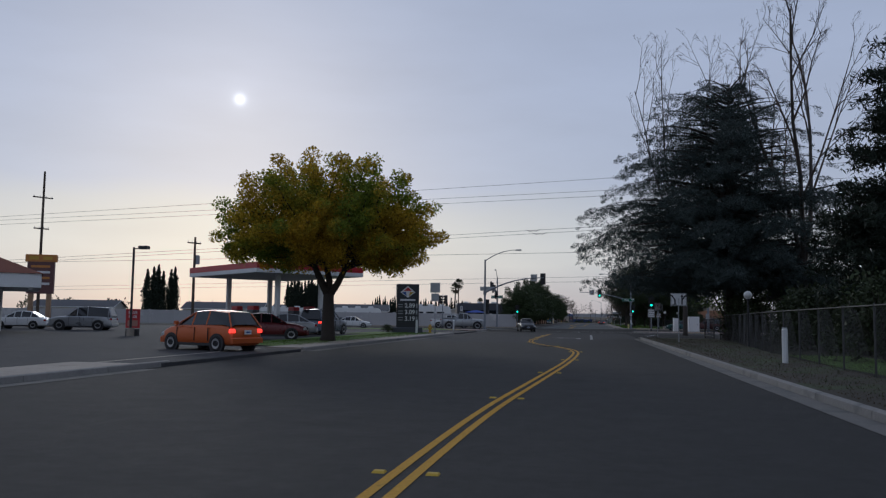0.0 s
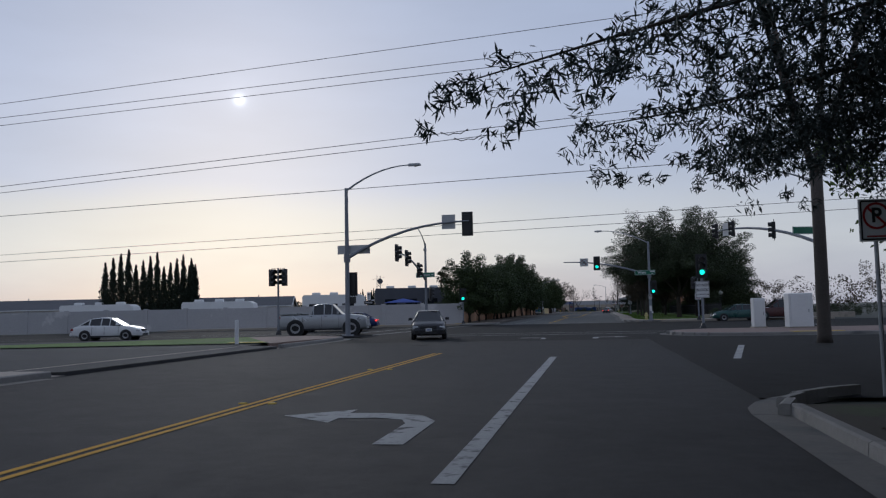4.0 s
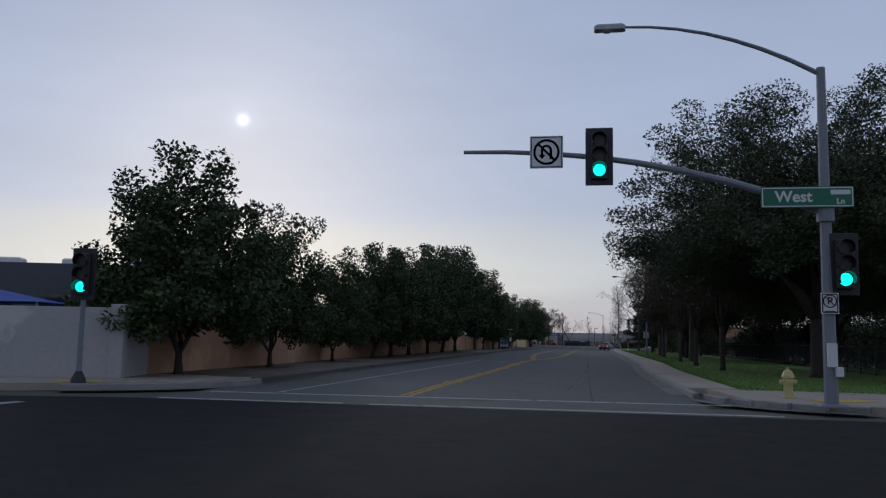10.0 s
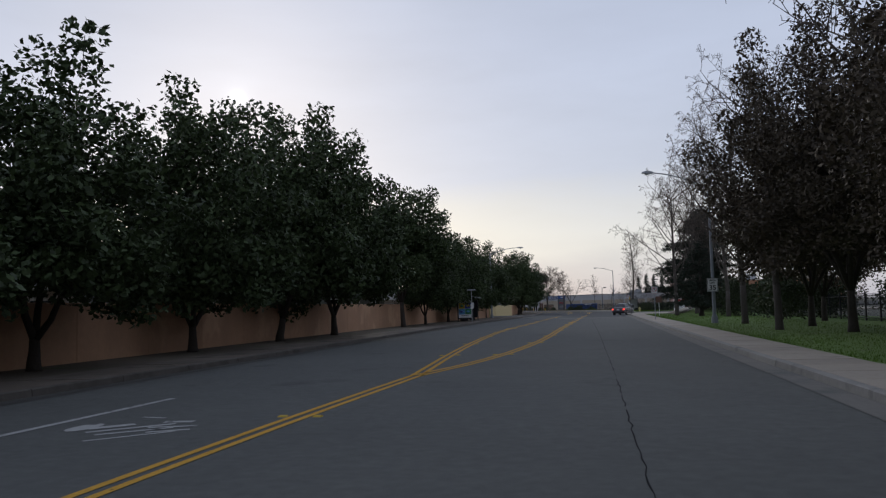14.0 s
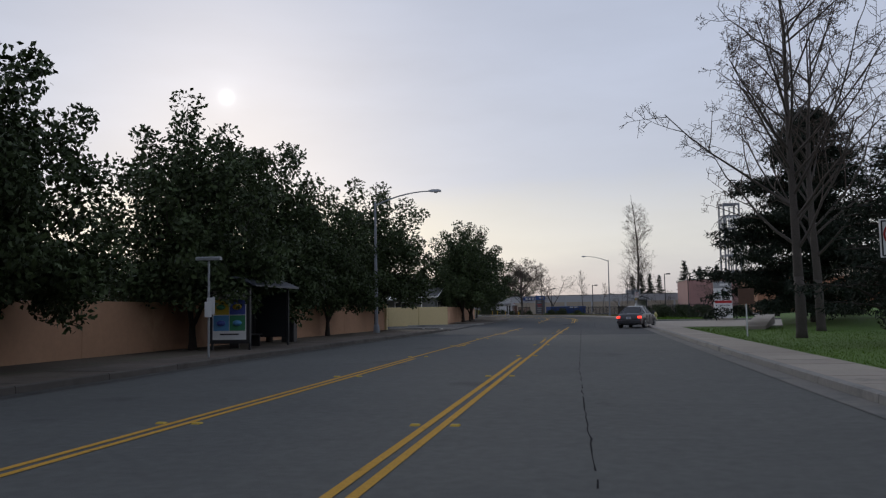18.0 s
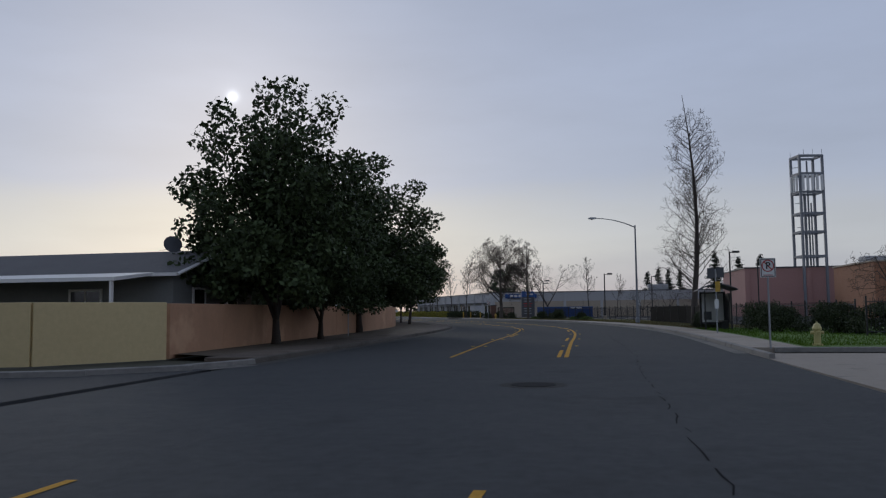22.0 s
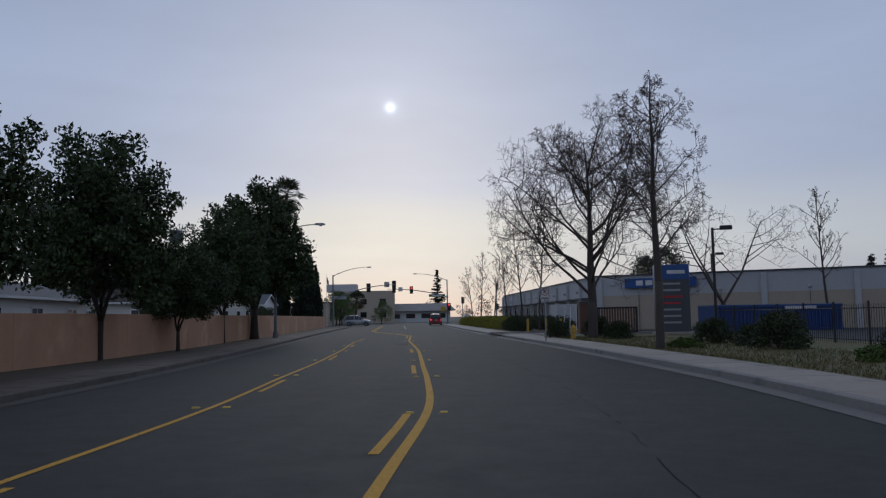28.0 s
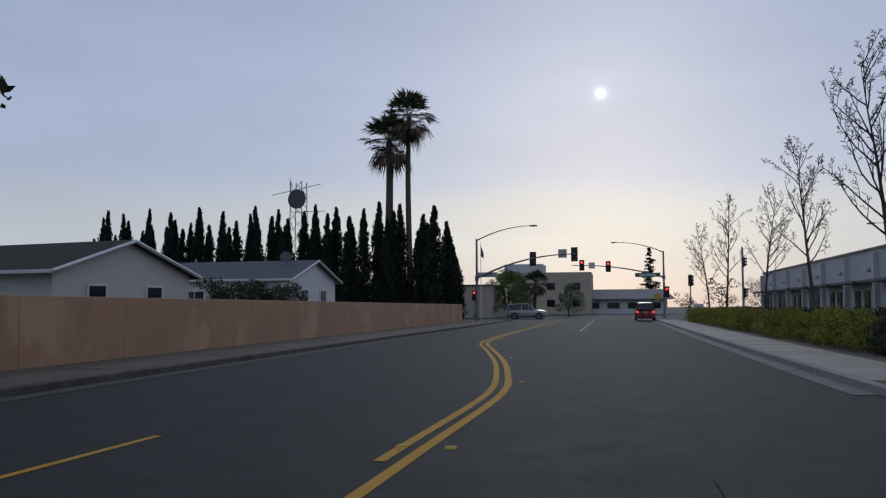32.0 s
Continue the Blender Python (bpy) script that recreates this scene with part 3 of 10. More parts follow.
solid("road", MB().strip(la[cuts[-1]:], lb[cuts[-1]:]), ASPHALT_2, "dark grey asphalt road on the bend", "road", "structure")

# long tar cracks and mended seams in the lanes
rng = random.Random(5)
cr = MB()


def crack(pts, w, z=0.004, amp=0.02, gap=0.12):
    """A fine crack that wanders a little along a line of plan points."""
    prev = None
    for x, y, a in resample(pts, 0.35):
        x += rng.uniform(-amp, amp)
        ww = w * rng.uniform(0.35, 1.0)
        cur = ((x - ww, y, z), (x + ww, y, z))
        if prev and rng.random() > gap:
            cr.add([prev[0], prev[1], cur[1], cur[0]], [(0, 1, 2, 3)])
        prev = cur


crack([(1.0, 134), (0.95, 150), (1.05, 176)], 0.011)
crack([(0.3, 138), (0.75, 150), (1.0, 163)], 0.01)
crack([(1.05, 176), (0.95, 205), (0.71, 230), (0.77, 240), (0.9, 268)], 0.012, gap=0.2)
crack([(1.9, 270), (2.0, 280), (2.14, 286), (2.35, 290), (2.32, 297), (2.1, 304)], 0.014, amp=0.05, gap=0.3)
crack([(1.9, 84), (2.4, 91), (2.6, 97)], 0.014, amp=0.05)
crack([(3.0, 86), (2.9, 96)], 0.014, amp=0.05)
for k in range(12):
    xa, ya = rng.uniform(-6, 3), rng.uniform(78, 97)
    crack([(xa, ya), (xa + rng.uniform(-0.7, 0.7), ya + rng.uniform(3, 6))], 0.011, amp=0.06, gap=0.25)
crack([(lerp_line(R_B, yy) - 3.9 + 0.2 * math.sin(yy * 0.13), yy) for yy in range(305, 396, 6)], 0.011, gap=0.3)
solid("crack_seams", cr, mat("tar_seam", (0.026, 0.026, 0.027), 0.95, vary=0.2, scale=3, spec=0.05), "dark irregular cracks and tar seams across the asphalt", "crack", "stuff")


def manhole(x, y, rad=0.42, ring=0.0):
    t = thing("manhole_cover", "round cast-iron manhole cover set in the asphalt", "manhole", at(x, y, 0))
    part("collar", MB().cyl((0, 0, -0.05), (0, 0, 0.003), rad * 1.5 if not ring else ring, 24), ASPHALT_DARK, t, "patched asphalt collar")
    part("cover", MB().cyl((0, 0, -0.05), (0, 0, 0.011), rad, 24), mat("cast_iron", (0.032, 0.032, 0.033), 0.85, spec=0.1, vary=0.2, scale=12, bump=0.6, bump_scale=60), t)


manhole(-3.2, 43.5, 0.4)
manhole(-6.6, 86.5, 0.36)
manhole(-0.1, 280.6, 0.42)
manhole(-20.45, 382.5, 0.4, 0.95)

# ---- paint on the road ----
pm_y, pm_w = MB(), MB()


def stripe(mb, pts, off, w=0.1, dash=None, z=0.006):
    """A painted stripe beside a plan line; dash = (mark, gap)."""
    p = offset_line(pts, off)
    if dash is None:
        mb.strip(offset_line(p, -w / 2), offset_line(p, w / 2), z)
        return
    q = resample(p, 0.5)
    period = dash[0] + dash[1]
    run = []
    for k, (x, y, h) in enumerate(q):
        if (k * 0.5) % period < dash[0]:
            run.append((x, y))
        else:
            if len(run) > 1:
                mb.strip(offset_line(run, -w / 2), offset_line(run, w / 2), z)
            run = []


D_A = smooth_line([(-2.9, -60), (-2.9, -40), (-2.9, -20), (-2.9, -4), (-2.9, 4), (-2.75, 12), (-2.35, 19), (-1.95, 25.5), (-1.73, 30.2), (-1.62, 34.2), (-1.65, 36.6), (-1.87, 39.1), (-2.25, 41.2), (-3.0, 44.1), (-3.8, 46.9), (-4.37, 49.9), (-4.75, 54.7), (-4.8, 63), (-4.7, 72), (-4.6, 80)], 1.0)
D_B = smooth_line([(-3.64, 134.1), (-3.6, 140), (-3.45, 150), (-3.4, 160), (-3.36, 167), (-3.25, 172), (-3.07, 177)], 2.0)
TL_1 = smooth_line([(-3.07, 177), (-3.65, 185), (-4.1, 193), (-4.45, 202), (-4.58, 211), (-4.45, 219), (-4.25, 228), (-4.1, 237), (-3.98, 242), (-3.82, 252), (-3.68, 257), (-3.45, 264), (-3.32, 271.7)], 2.0)
TR_1 = smooth_line([(-3.07, 177), (-2.5, 180), (-1.9, 185), (-1.45, 193), (-1.28, 202), (-1.2, 211), (-1.05, 220), (-0.86, 233), (-0.74, 240), (-0.66, 247), (-0.5, 256), (-0.3, 264), (-0.08, 271.7)], 2.0)
TL_2 = smooth_line([(-3.05, 289.3), (-3.14, 299), (-3.15, 303), (-3.08, 308), (-3.1, 313), (-3.45, 322), (-4.55, 330), (-6.22, 337), (-7.7, 342.4), (-8.3, 344.6), (-9.6, 348.8), (-11.4, 354), (-13.6, 359.4), (-14.45, 361.5), (-16.0, 365.4), (-17.65, 369.3), (-20.4, 375.7), (-23.0, 381.4),
                    (-25.3, 386.7), (-27.9, 393.2)], 1.0)
TR_2 = smooth_line([(0.33, 289.3), (0.33, 299), (0.38, 304), (0.40, 309), (0.3, 315), (-0.15, 322.7), (-1.5, 331.5), (-3.0, 337.6), (-4.22, 342.7), (-4.75, 344.7), (-6.2, 349.4), (-7.85, 354.6), (-9.95, 359.8), (-11.75, 364), (-13.45, 368), (-16.2, 374.4), (-19.2, 381), (-21.7, 386.4), (-22.9, 389.2),
                    (-24.9, 394), (-27.0, 399), (-28.8, 402.2), (-31.2, 406), (-34.3, 410.5), (-37.4, 415), (-39.9, 419.9), (-43.6, 428), (-60.4, 466)], 1.0)
for d in (D_A, D_B):
    stripe(pm_y, d, -0.1)
    stripe(pm_y, d, 0.1)


def cut_y(pts, a, b):
    """The piece of a plan line between two y, with a true end at the near one."""
    mid = [p for p in pts if a < p[1] < b]
    return ([(lerp_line(pts, a), a)] if pts[0][1] < a else []) + mid + ([(lerp_line(pts, b), b)] if pts[-1][1] > b else [])


for tl in (TL_1, TR_1):
    stripe(pm_y, cut_y(tl, 0, 234.4), -0.1)
    stripe(pm_y, cut_y(tl, 0, 234.4), 0.1)
stripe(pm_y, cut_y(TL_1, 234.4, 300), -0.1)
stripe(pm_y, cut_y(TL_1, 241.6, 300), 0.12, dash=(3.7, 10.9))
stripe(pm_y, cut_y(TR_1, 234.4, 300), 0.1)
stripe(pm_y, cut_y(TR_1, 244.8, 300), -0.14, dash=(3.7, 10.9))
stripe(pm_y, TL_2, 0.0)
stripe(pm_y, cut_y(TL_2, 307.2, 336), 0.22, dash=(4.0, 10.7))
stripe(pm_y, cut_y(TL_2, 345.2, 388), 0.22, dash=(3.3, 8.7))
stripe(pm_y, TR_2, 0.0, 0.13)
stripe(pm_y, cut_y(TR_2, 287, 293.4), -0.22, 0.12)
stripe(pm_y, cut_y(TR_2, 301.8, 332), -0.28, 0.12, dash=(3.7, 10.9))
stripe(pm_y, cut_y(TR_2, 339.0, 380), -0.28, 0.12, dash=(3.6, 8.4))
stripe(pm_y, cut_y(TR_2, 393.5, 600), -0.24, 0.12)
part_paint = thing("centre_line_paint", "yellow centre line paint on the asphalt", "road marking", kind="structure")
part("yellow_stripes", pm_y, YELLOW, part_paint)


def marker(x, y, h, material, group):
    """A raised reflective pavement marker."""
    ob = new("road_marker", MARK)
    ob.matrix_world = pose(x, y, 0, 0, 0, math.degrees(h))
    ob.data = MARK
    return tagged(ob, "small raised yellow reflective road marker on asphalt", "road marker", group)


mk = MB()
mk.add([(-0.06, -0.06, 0), (0.06, -0.06, 0), (0.06, 0.06, 0), (-0.06, 0.06, 0), (-0.035, -0.05, 0.02), (0.035, -0.05, 0.02), (0.035, 0.05, 0.02), (-0.035, 0.05, 0.02)],
       [(4, 5, 6, 7), (0, 1, 5, 4), (1, 2, 6, 5), (2, 3, 7, 6), (3, 0, 4, 7)])
MARK = mk.mesh("road_marker", TACTILE)
for d in (cut_y(D_A, 0, 80), D_B, TL_1, TR_1, TL_2, TR_2):
    for k, (x, y, h) in enumerate(resample(d, 7.3)[1:]):
        for o in (-0.25, 0.25):
            marker(x + math.sin(h) * o, y - math.cos(h) * o, h, TACTILE, "raised road markers")


def bar(mb, a, b, w, z=0.006):
    d = (Vector(b) - Vector(a)).normalized()
    n = Vector((-d.y, d.x)) * w / 2
    mb.add([(a[0] + n.x, a[1] + n.y, z), (a[0] - n.x, a[1] - n.y, z), (b[0] - n.x, b[1] - n.y, z), (b[0] + n.x, b[1] + n.y, z)], [(0, 1, 2, 3)])


bar(pm_w, (-0.75, 59.6), (-0.65, 77.2), 0.2)
bar(pm_w, (-9.6, 98.4), (3.9, 98.2), 0.26)
bar(pm_w, (-9.9, 101.9), (4.6, 101.6), 0.3)
bar(pm_w, (-8.7, 131.1), (-4.4, 131.2), 0.28)
bar(pm_w, (-3.8, 131.2), (4.8, 131.4), 0.28)
bar(pm_w, (-8.6, 133.5), (4.2, 134.0), 0.28)
bar(pm_w, (-6.95, 134.0), (-6.72, 155), 0.13)
bar(pm_w, (-6.72, 155), (-6.45, 173), 0.13)
for x, y in ((-24, 110.5), (-24, 106.6)):
    bar(pm_w, (x - 30, y - 6), (x + 8, y + 1.2), 0.14)
bar(pm_w, (-13.2, 103.0), (-10.6, 129.0), 0.3)
bar(pm_w, (-16.2, 102.5), (-13.8, 128.0), 0.3)
bar(pm_w, (-41, 430.7), (-57.9, 469), 0.14)
bar(pm_w, (-47.6, 436.6), (-43.6, 435.0), 0.14)
bar(pm_w, (4.2, 75.5), (5.6, 83.0), 0.2)
bar(pm_w, (-29.0, 276.0), (-13.2, 282.6), 0.12)
bar(pm_w, (-29.0, 274.8), (-15.0, 280.6), 0.12)


ARROWS = []


def road_arrow(x, y, rz, bend=-1, s=1.0):
    """A painted turn arrow: stem, bend and head."""
    r_ = Matrix.Translation((x, y, 0.0065)) @ Matrix.Rotation(radians(rz), 4, "Z") @ Matrix.Scale(s, 4)
    pts = [(0.55, -1.3), (0.85, -1.3), (0.85, 0.3), (0.6, 0.8), (0.1, 1.0), (-0.35, 1.0), (-0.35, 1.35), (-1.1, 0.75), (-0.35, 0.15), (-0.35, 0.55), (0.15, 0.55), (0.45, 0.4), (0.55, 0.1)]
    vs = [r_ @ Vector((px * (1 if bend < 0 else -1), py, 0)) for px, py in pts]
    ARROWS.append(MB().add(vs, [(0, 1, 2, 12), (12, 2, 3, 11), (11, 3, 4, 10), (10, 4, 5, 9), (9, 5, 6, 7), (9, 7, 8)]))


road_arrow(-2.5, 63.0, 0, -1, 1.15)
road_arrow(-2.33, 92.8, 0, -1, 0.74)
road_arrow(1.25, 92.6, 0, 1, 0.88)
# worn legend in the opposite lane: a filled head end, then broken strokes
pm_w.add([(-5.84 + 0.17 * math.cos(6.283 * k / 12), 169.62 + 0.36 * math.sin(6.283 * k / 12), 0.0065) for k in range(12)], [tuple(range(12))])
for a_, b_, w_ in (((-5.72, 169.5), (-5.3, 169.9), 0.2), ((-5.6, 170.6), (-5.2, 170.5), 0.07), ((-5.55, 169.2), (-4.75, 169.95), 0.12), ((-5.3, 169.0), (-4.6, 169.6), 0.1), ((-5.15, 168.55), (-4.4, 169.3), 0.08),
                   ((-5.0, 170.1), (-4.6, 170.15), 0.16), ((-4.95, 169.6), (-4.35, 169.75), 0.12), ((-4.75, 169.2), (-4.3, 169.45), 0.1)):
    bar(pm_w, a_, b_, w_)
wp = thing("lane_paint", "white lane lines, crossings and turn arrows painted on asphalt", "road marking", kind="structure")
part("white_stripes", pm_w, WHITEP, wp)
for ar_ in ARROWS:
    part("turn_arrow", ar_, WHITEP, wp)


# ---- kerbs, gutters and walks ----
KERB_ME = MB().add([(0, 0, -0.05), (2.98, 0, -0.05), (2.98, 0.16, -0.05), (0, 0.16, -0.05), (0, 0.015, 0.13), (2.98, 0.015, 0.13), (2.98, 0.16, 0.15), (0, 0.16, 0.15), (0, 0.05, 0.15), (2.98, 0.05, 0.15)],
                   [(0, 1, 5, 4), (4, 5, 9, 8), (8, 9, 6, 7), (2, 3, 7, 6), (1, 2, 6, 9, 5), (3, 0, 4, 8, 7)]).mesh("kerb_stone", KERB)
KERB_O = KERB_ME.copy()
KERB_O.materials.clear()
KERB_O.materials.append(KERB_OLD)
KERB_S = MB().add([(0, 0, -0.05), (0.8, 0, -0.05), (0.8, 0.16, -0.05), (0, 0.16, -0.05), (0, 0.015, 0.13), (0.8, 0.015, 0.13), (0.8, 0.16, 0.15), (0, 0.16, 0.15), (0, 0.05, 0.15), (0.8, 0.05, 0.15)],
                  [(0, 1, 5, 4), (4, 5, 9, 8), (8, 9, 6, 7), (2, 3, 7, 6), (1, 2, 6, 9, 5), (3, 0, 4, 8, 7)]).mesh("kerb_stone", KERB)


def kerb(pts, back, old=False, name="kerb", short=False):
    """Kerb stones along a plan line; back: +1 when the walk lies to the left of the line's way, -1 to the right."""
    t = thing(name, "grey concrete kerb with a stained gutter along the road", "kerb", kind="structure")
    line = pts if back > 0 else pts[::-1]
    for x, y, h in resample(line, 0.8 if short else 3.0):
        ob = new("kerb_stone", KERB_S if short else KERB_O if old else KERB_ME)
        ob.parent = t
        ob.matrix_local = pose(x, y, 0, 0, 0, math.degrees(h))
    side = 0.45 if back > 0 else -0.45
    gm = MB()
    if back > 0:
        gm.strip(pts, offset_line(pts, side), 0.009)
    else:
        gm.strip(offset_line(pts, side), pts, 0.009)
    part("gutter", gm, GUTTER_OLD if old else GUTTER, t, "dark stained concrete gutter" if old else "pale stained concrete gutter")
    return t


def sub_line(pts, y0, y1):
    """The piece of a plan line between two y, with ends exactly there."""
    mid = [p for p in pts if y0 < p[1] < y1]
    return [(lerp_line(pts, y0), y0)] + mid + [(lerp_line(pts, y1), y1)]


def corner(cx, cy, rad, a0, a1, n=8):
    return [(cx + rad * math.cos(radians(a0 + (a1 - a0) * k / n)), cy + rad * math.sin(radians(a0 + (a1 - a0) * k / n))) for k in range(n + 1)]


SLABS = {}


def walkway(pts, side, width, material=None, name="sidewalk", label="pale concrete pavement slabs with scored joints"):
    """Concrete slabs 1.5 m long behind a kerb line; side +1: to the left of the line's way."""
    t = thing(name, label, "pavement", kind="structure")
    key = (round(width, 2), material is None)
    if key not in SLABS:
        SLABS[key] = MB().bevel_box((0.74, 0, 0.06), (1.48, width, 0.18), 0.012).mesh("slab", material or CONCRETE)
    line = offset_line(pts, -side * (0.17 + width / 2))
    for x, y, h in resample(line, 1.5):
        ob = new("slab", SLABS[key])
        ob.parent = t
        ob.matrix_local = pose(x, y, rng.uniform(-0.004, 0.004), 0, 0, math.degrees(h))
    return t


def verge(name, a, b, material, label, z=0.135, n=60, category="verge"):
    """A strip of soil or grass between two plan lines."""
    p, q = line_pairs(a, b, n)
    return solid(name, MB().strip(p, q, z), material, label, category, "structure")


# first street, gas station side
kerb([(-12.5, -60), (-12.5, 19.5)], 1)
kerb([(-12.5, 32), (-12.5, 70.5)], 1)
kerb([(-12.5, 86.0), (-12.5, 94)] + corner(-17.5, 94, 5.0, 0, 70), 1, short=True)
walkway([(-12.5, -30), (-12.5, 19.5)], 1, 1.8)
walkway([(-12.5, 32), (-12.5, 70.5)], 1, 1.5)
lot = MB().poly([(-120, -60), (-14.3, -60), (-14.3, 19.5), (-12.5, 20.5), (-12.5, 31.5), (-14.3, 32.3), (-14.3, 71.0), (-12.5, 71.5), (-12.5, 85.5), (-14.3, 86.5), (-15.0, 99.2), (-120, 78.2)], -0.05, 0.10)
solid("lot", lot, LOT, "patched dark asphalt forecourt of the gas station", "parking lot", "structure")
verge("lawn", [(-17.4, 35), (-17.7, 48), (-17.4, 60.5)], [(-14.2, 33), (-14.2, 48), (-14.2, 60.5)], LAWN, "tree island of short green grass", 0.15)
verge("lawn", [(-19.6, 60.9), (-19.6, 70.6)], [(-14.2, 60.9), (-14.2, 70.6)], LAWN, "sign island of short green grass", 0.15)
verge("lawn", [(-30, 90), (-19.0, 98.2)], [(-27, 86.5), (-13.6, 88.5)], LAWN, "corner island of green grass", 0.15)
pv = MB()
tip = corner(-17.5, 94, 4.85, -30, 80, 10)
pv.poly([(-13.6, 87.5)] + tip + [(-19, 97.5)], -0.05, 0.152)
solid("corner_paving", pv, PAVER, "brown brick-paved street corner", "pavement", "structure")
# drive aprons
for y0, y1 in ((19.5, 32.0), (70.5, 86.0)):
    solid("driveway", MB().add([(-12.5, y0, 0.008), (-12.5, y1, 0.008), (-14.3, y1 - 0.4, 0.105), (-14.3, y0 + 0.4, 0.105)], [(0, 1, 2, 3)]), CONCRETE, "stained concrete driveway apron", "driveway", "structure")

# first street, park side
kerb([(2.9, -60), (2.9, 64)], -1)
kerb(corner(5.9, 64, 3.0, 180, 120, 5), -1, short=True)
verge("verge", [(3.07, -60), (3.07, 64)], [(40, -60), (40, 64)], DIRT_D, "leaf-littered soil with weeds, darkened in colour for the tree shade")
verge("lawn", [(6.0, -20), (6.0, 26), (6.6, 34)], [(9.5, -20), (9.5, 26), (9.0, 34)], LAWN, "patch of green grass behind the fence", 0.142, 20)
nose = corner(8.3, 96.0, 4.0, 95, 262, 22)
solid("corner_paving", MB().poly([(7.95 + 0.0, 99.84)] + corner(8.3, 96.0, 3.84, 95, 262, 22) + [(14, 91.9), (30, 91.9), (30, 100.3), (14, 100.1)], -0.05, 0.15), PAVER, "brown brick-paved street corner with a concrete rim", "pavement", "structure")
kerb([(20, 100.4), (13.0, 100.2)] + nose + [(13, 91.7), (20, 91.7)], 1, short=True)
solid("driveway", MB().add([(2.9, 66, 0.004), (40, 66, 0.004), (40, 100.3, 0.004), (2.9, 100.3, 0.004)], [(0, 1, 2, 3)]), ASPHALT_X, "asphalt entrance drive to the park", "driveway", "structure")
solid("tactile_plate", MB().box((10.5, 92.4, 0.155), (2.2, 0.7, 0.02), 0.1), TACTILE, "yellow tactile plate in the kerb ramp", "tactile plate", "structure")
solid("tactile_plate", MB().box((-15.4, 89.0, 0.155), (1.6, 0.7, 0.02), 0.1), TACTILE, "yellow tactile plate in the kerb ramp", "tactile plate", "structure")

# second street, wall side
LB1 = sub_line(L_B, 134.5, 267)
LB2 = sub_line(L_B, 286, 462)
kerb(corner(-13.9, 137.2, 5.0, -70, -2, 8), 1, short=True)
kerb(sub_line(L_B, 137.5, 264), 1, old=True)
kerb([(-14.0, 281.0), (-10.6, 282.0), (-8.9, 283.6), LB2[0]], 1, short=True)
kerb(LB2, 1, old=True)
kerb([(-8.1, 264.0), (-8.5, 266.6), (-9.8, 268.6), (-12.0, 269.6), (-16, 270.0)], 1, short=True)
walkway(sub_line(L_B, 138, 263.5), 1, 1.7, WALK_DARK, label="brown-stained, leaf-dirty concrete slabs, toned darker for tree shade")
walkway(sub_line(L_B, 287, 455), 1, 1.5, WALK_DARK, label="brown-stained, leaf-dirty concrete slabs, toned darker for tree shade")
WALL_L1 = smooth_line([(-13.2, 137.7), (-13.6, 150), (-14.1, 168), (-14.5, 200), (-14.6, 222), (-14.0, 242), (-12.5, 265.6)], 3.0)
WALL_L2 = smooth_line([(-11.8, 288.8), (-12.0, 296), (-12.6, 308), (-13.1, 318), (-14.3, 329.5), (-16.8, 341), (-20.5, 354), (-23.2, 362.5), (-26.2, 370), (-29.7, 378.5), (-33.7, 387), (-37.6, 396.5), (-42.0, 406), (-62.0, 449.5)], 3.0)
verge("verge", [(x - 0.4, y) for x, y in sub_line(WALL_L1, 137.8, 265.5)], offset_line(sub_line(L_B, 137.8, 265.5), -1.87), DIRT, "bare soil strip with fallen leaves below the wall")
verge("verge", [(x - 0.4, y) for x, y in sub_line(WALL_L2, 289.4, 449)], offset_line(sub_line(L_B, 288, 455), -1.67), DIRT, "narrow soil strip with weeds below the wall")
solid("side_street", MB().poly([(-60, 262), (-8.3, 266.4), (-8.3, 284.5), (-11.6, 283.4), (-60, 281.5)], -0.05, 0.012), ASPHALT_NEW, "asphalt side street into the mobile-home park", "road", "structure")
bk = MB().poly([(-120, 137.5), (-13.6, 138.5), (-14.3, 168), (-14.8, 222), (-12.8, 266), (-60, 262), (-120, 262)], -0.05, 0.11)
solid("yard_ground", bk, DIRT, "bare yard ground behind the wall", "ground", "structure")
# second street, lawn side
kerb(corner(7.4, 136.4, 3.6, 262, 185, 6), -1, short=True)
kerb(sub_line(R_B, 137.5, 268), -1)
kerb(sub_line(R_B, 291, 395.0), -1)
kerb(sub_line(R_B, 402.0, 470), -1)
walkway(sub_line(R_B, 139, 267), -1, 1.42)
walkway(sub_line(R_B, 292, 394), -1, 1.6)
walkway(sub_line(R_B, 403, 465), -1, 1.7)
verge("lawn", offset_line(sub_line(R_B, 136, 262), 1.59), [(x + 14, y) for x, y in sub_line(R_B, 136, 262)], LAWN, "bright green park lawn with worn patches")
verge("lawn", offset_line(sub_line(R_B, 292, 318), 1.77), [(40, 292), (40, 318)], LAWN, "bright green lawn")
verge("lawn", offset_line(sub_line(R_B, 318, 393), 1.77), [(12.5, 318), (12.0, 332), (9.5, 350), (4.0, 372), (-6, 395)], DRYLAWN, "patchy dry lawn with green tufts")
verge("planting_bed", offset_line(sub_line(R_B, 403, 465), 1.87), [(-13, 406), (-22, 428), (-40, 470)], DIRT, "mulched planting bed", 0.14)
solid("corner_paving", MB().poly([(4.6, 133.9), (7.2, 132.7), (22, 131.8), (22, 137.4), (6.6, 138.6), (4.3, 138.6)], -0.05, 0.15), CONCRETE, "concrete street corner with a kerb ramp", "pavement", "structure")
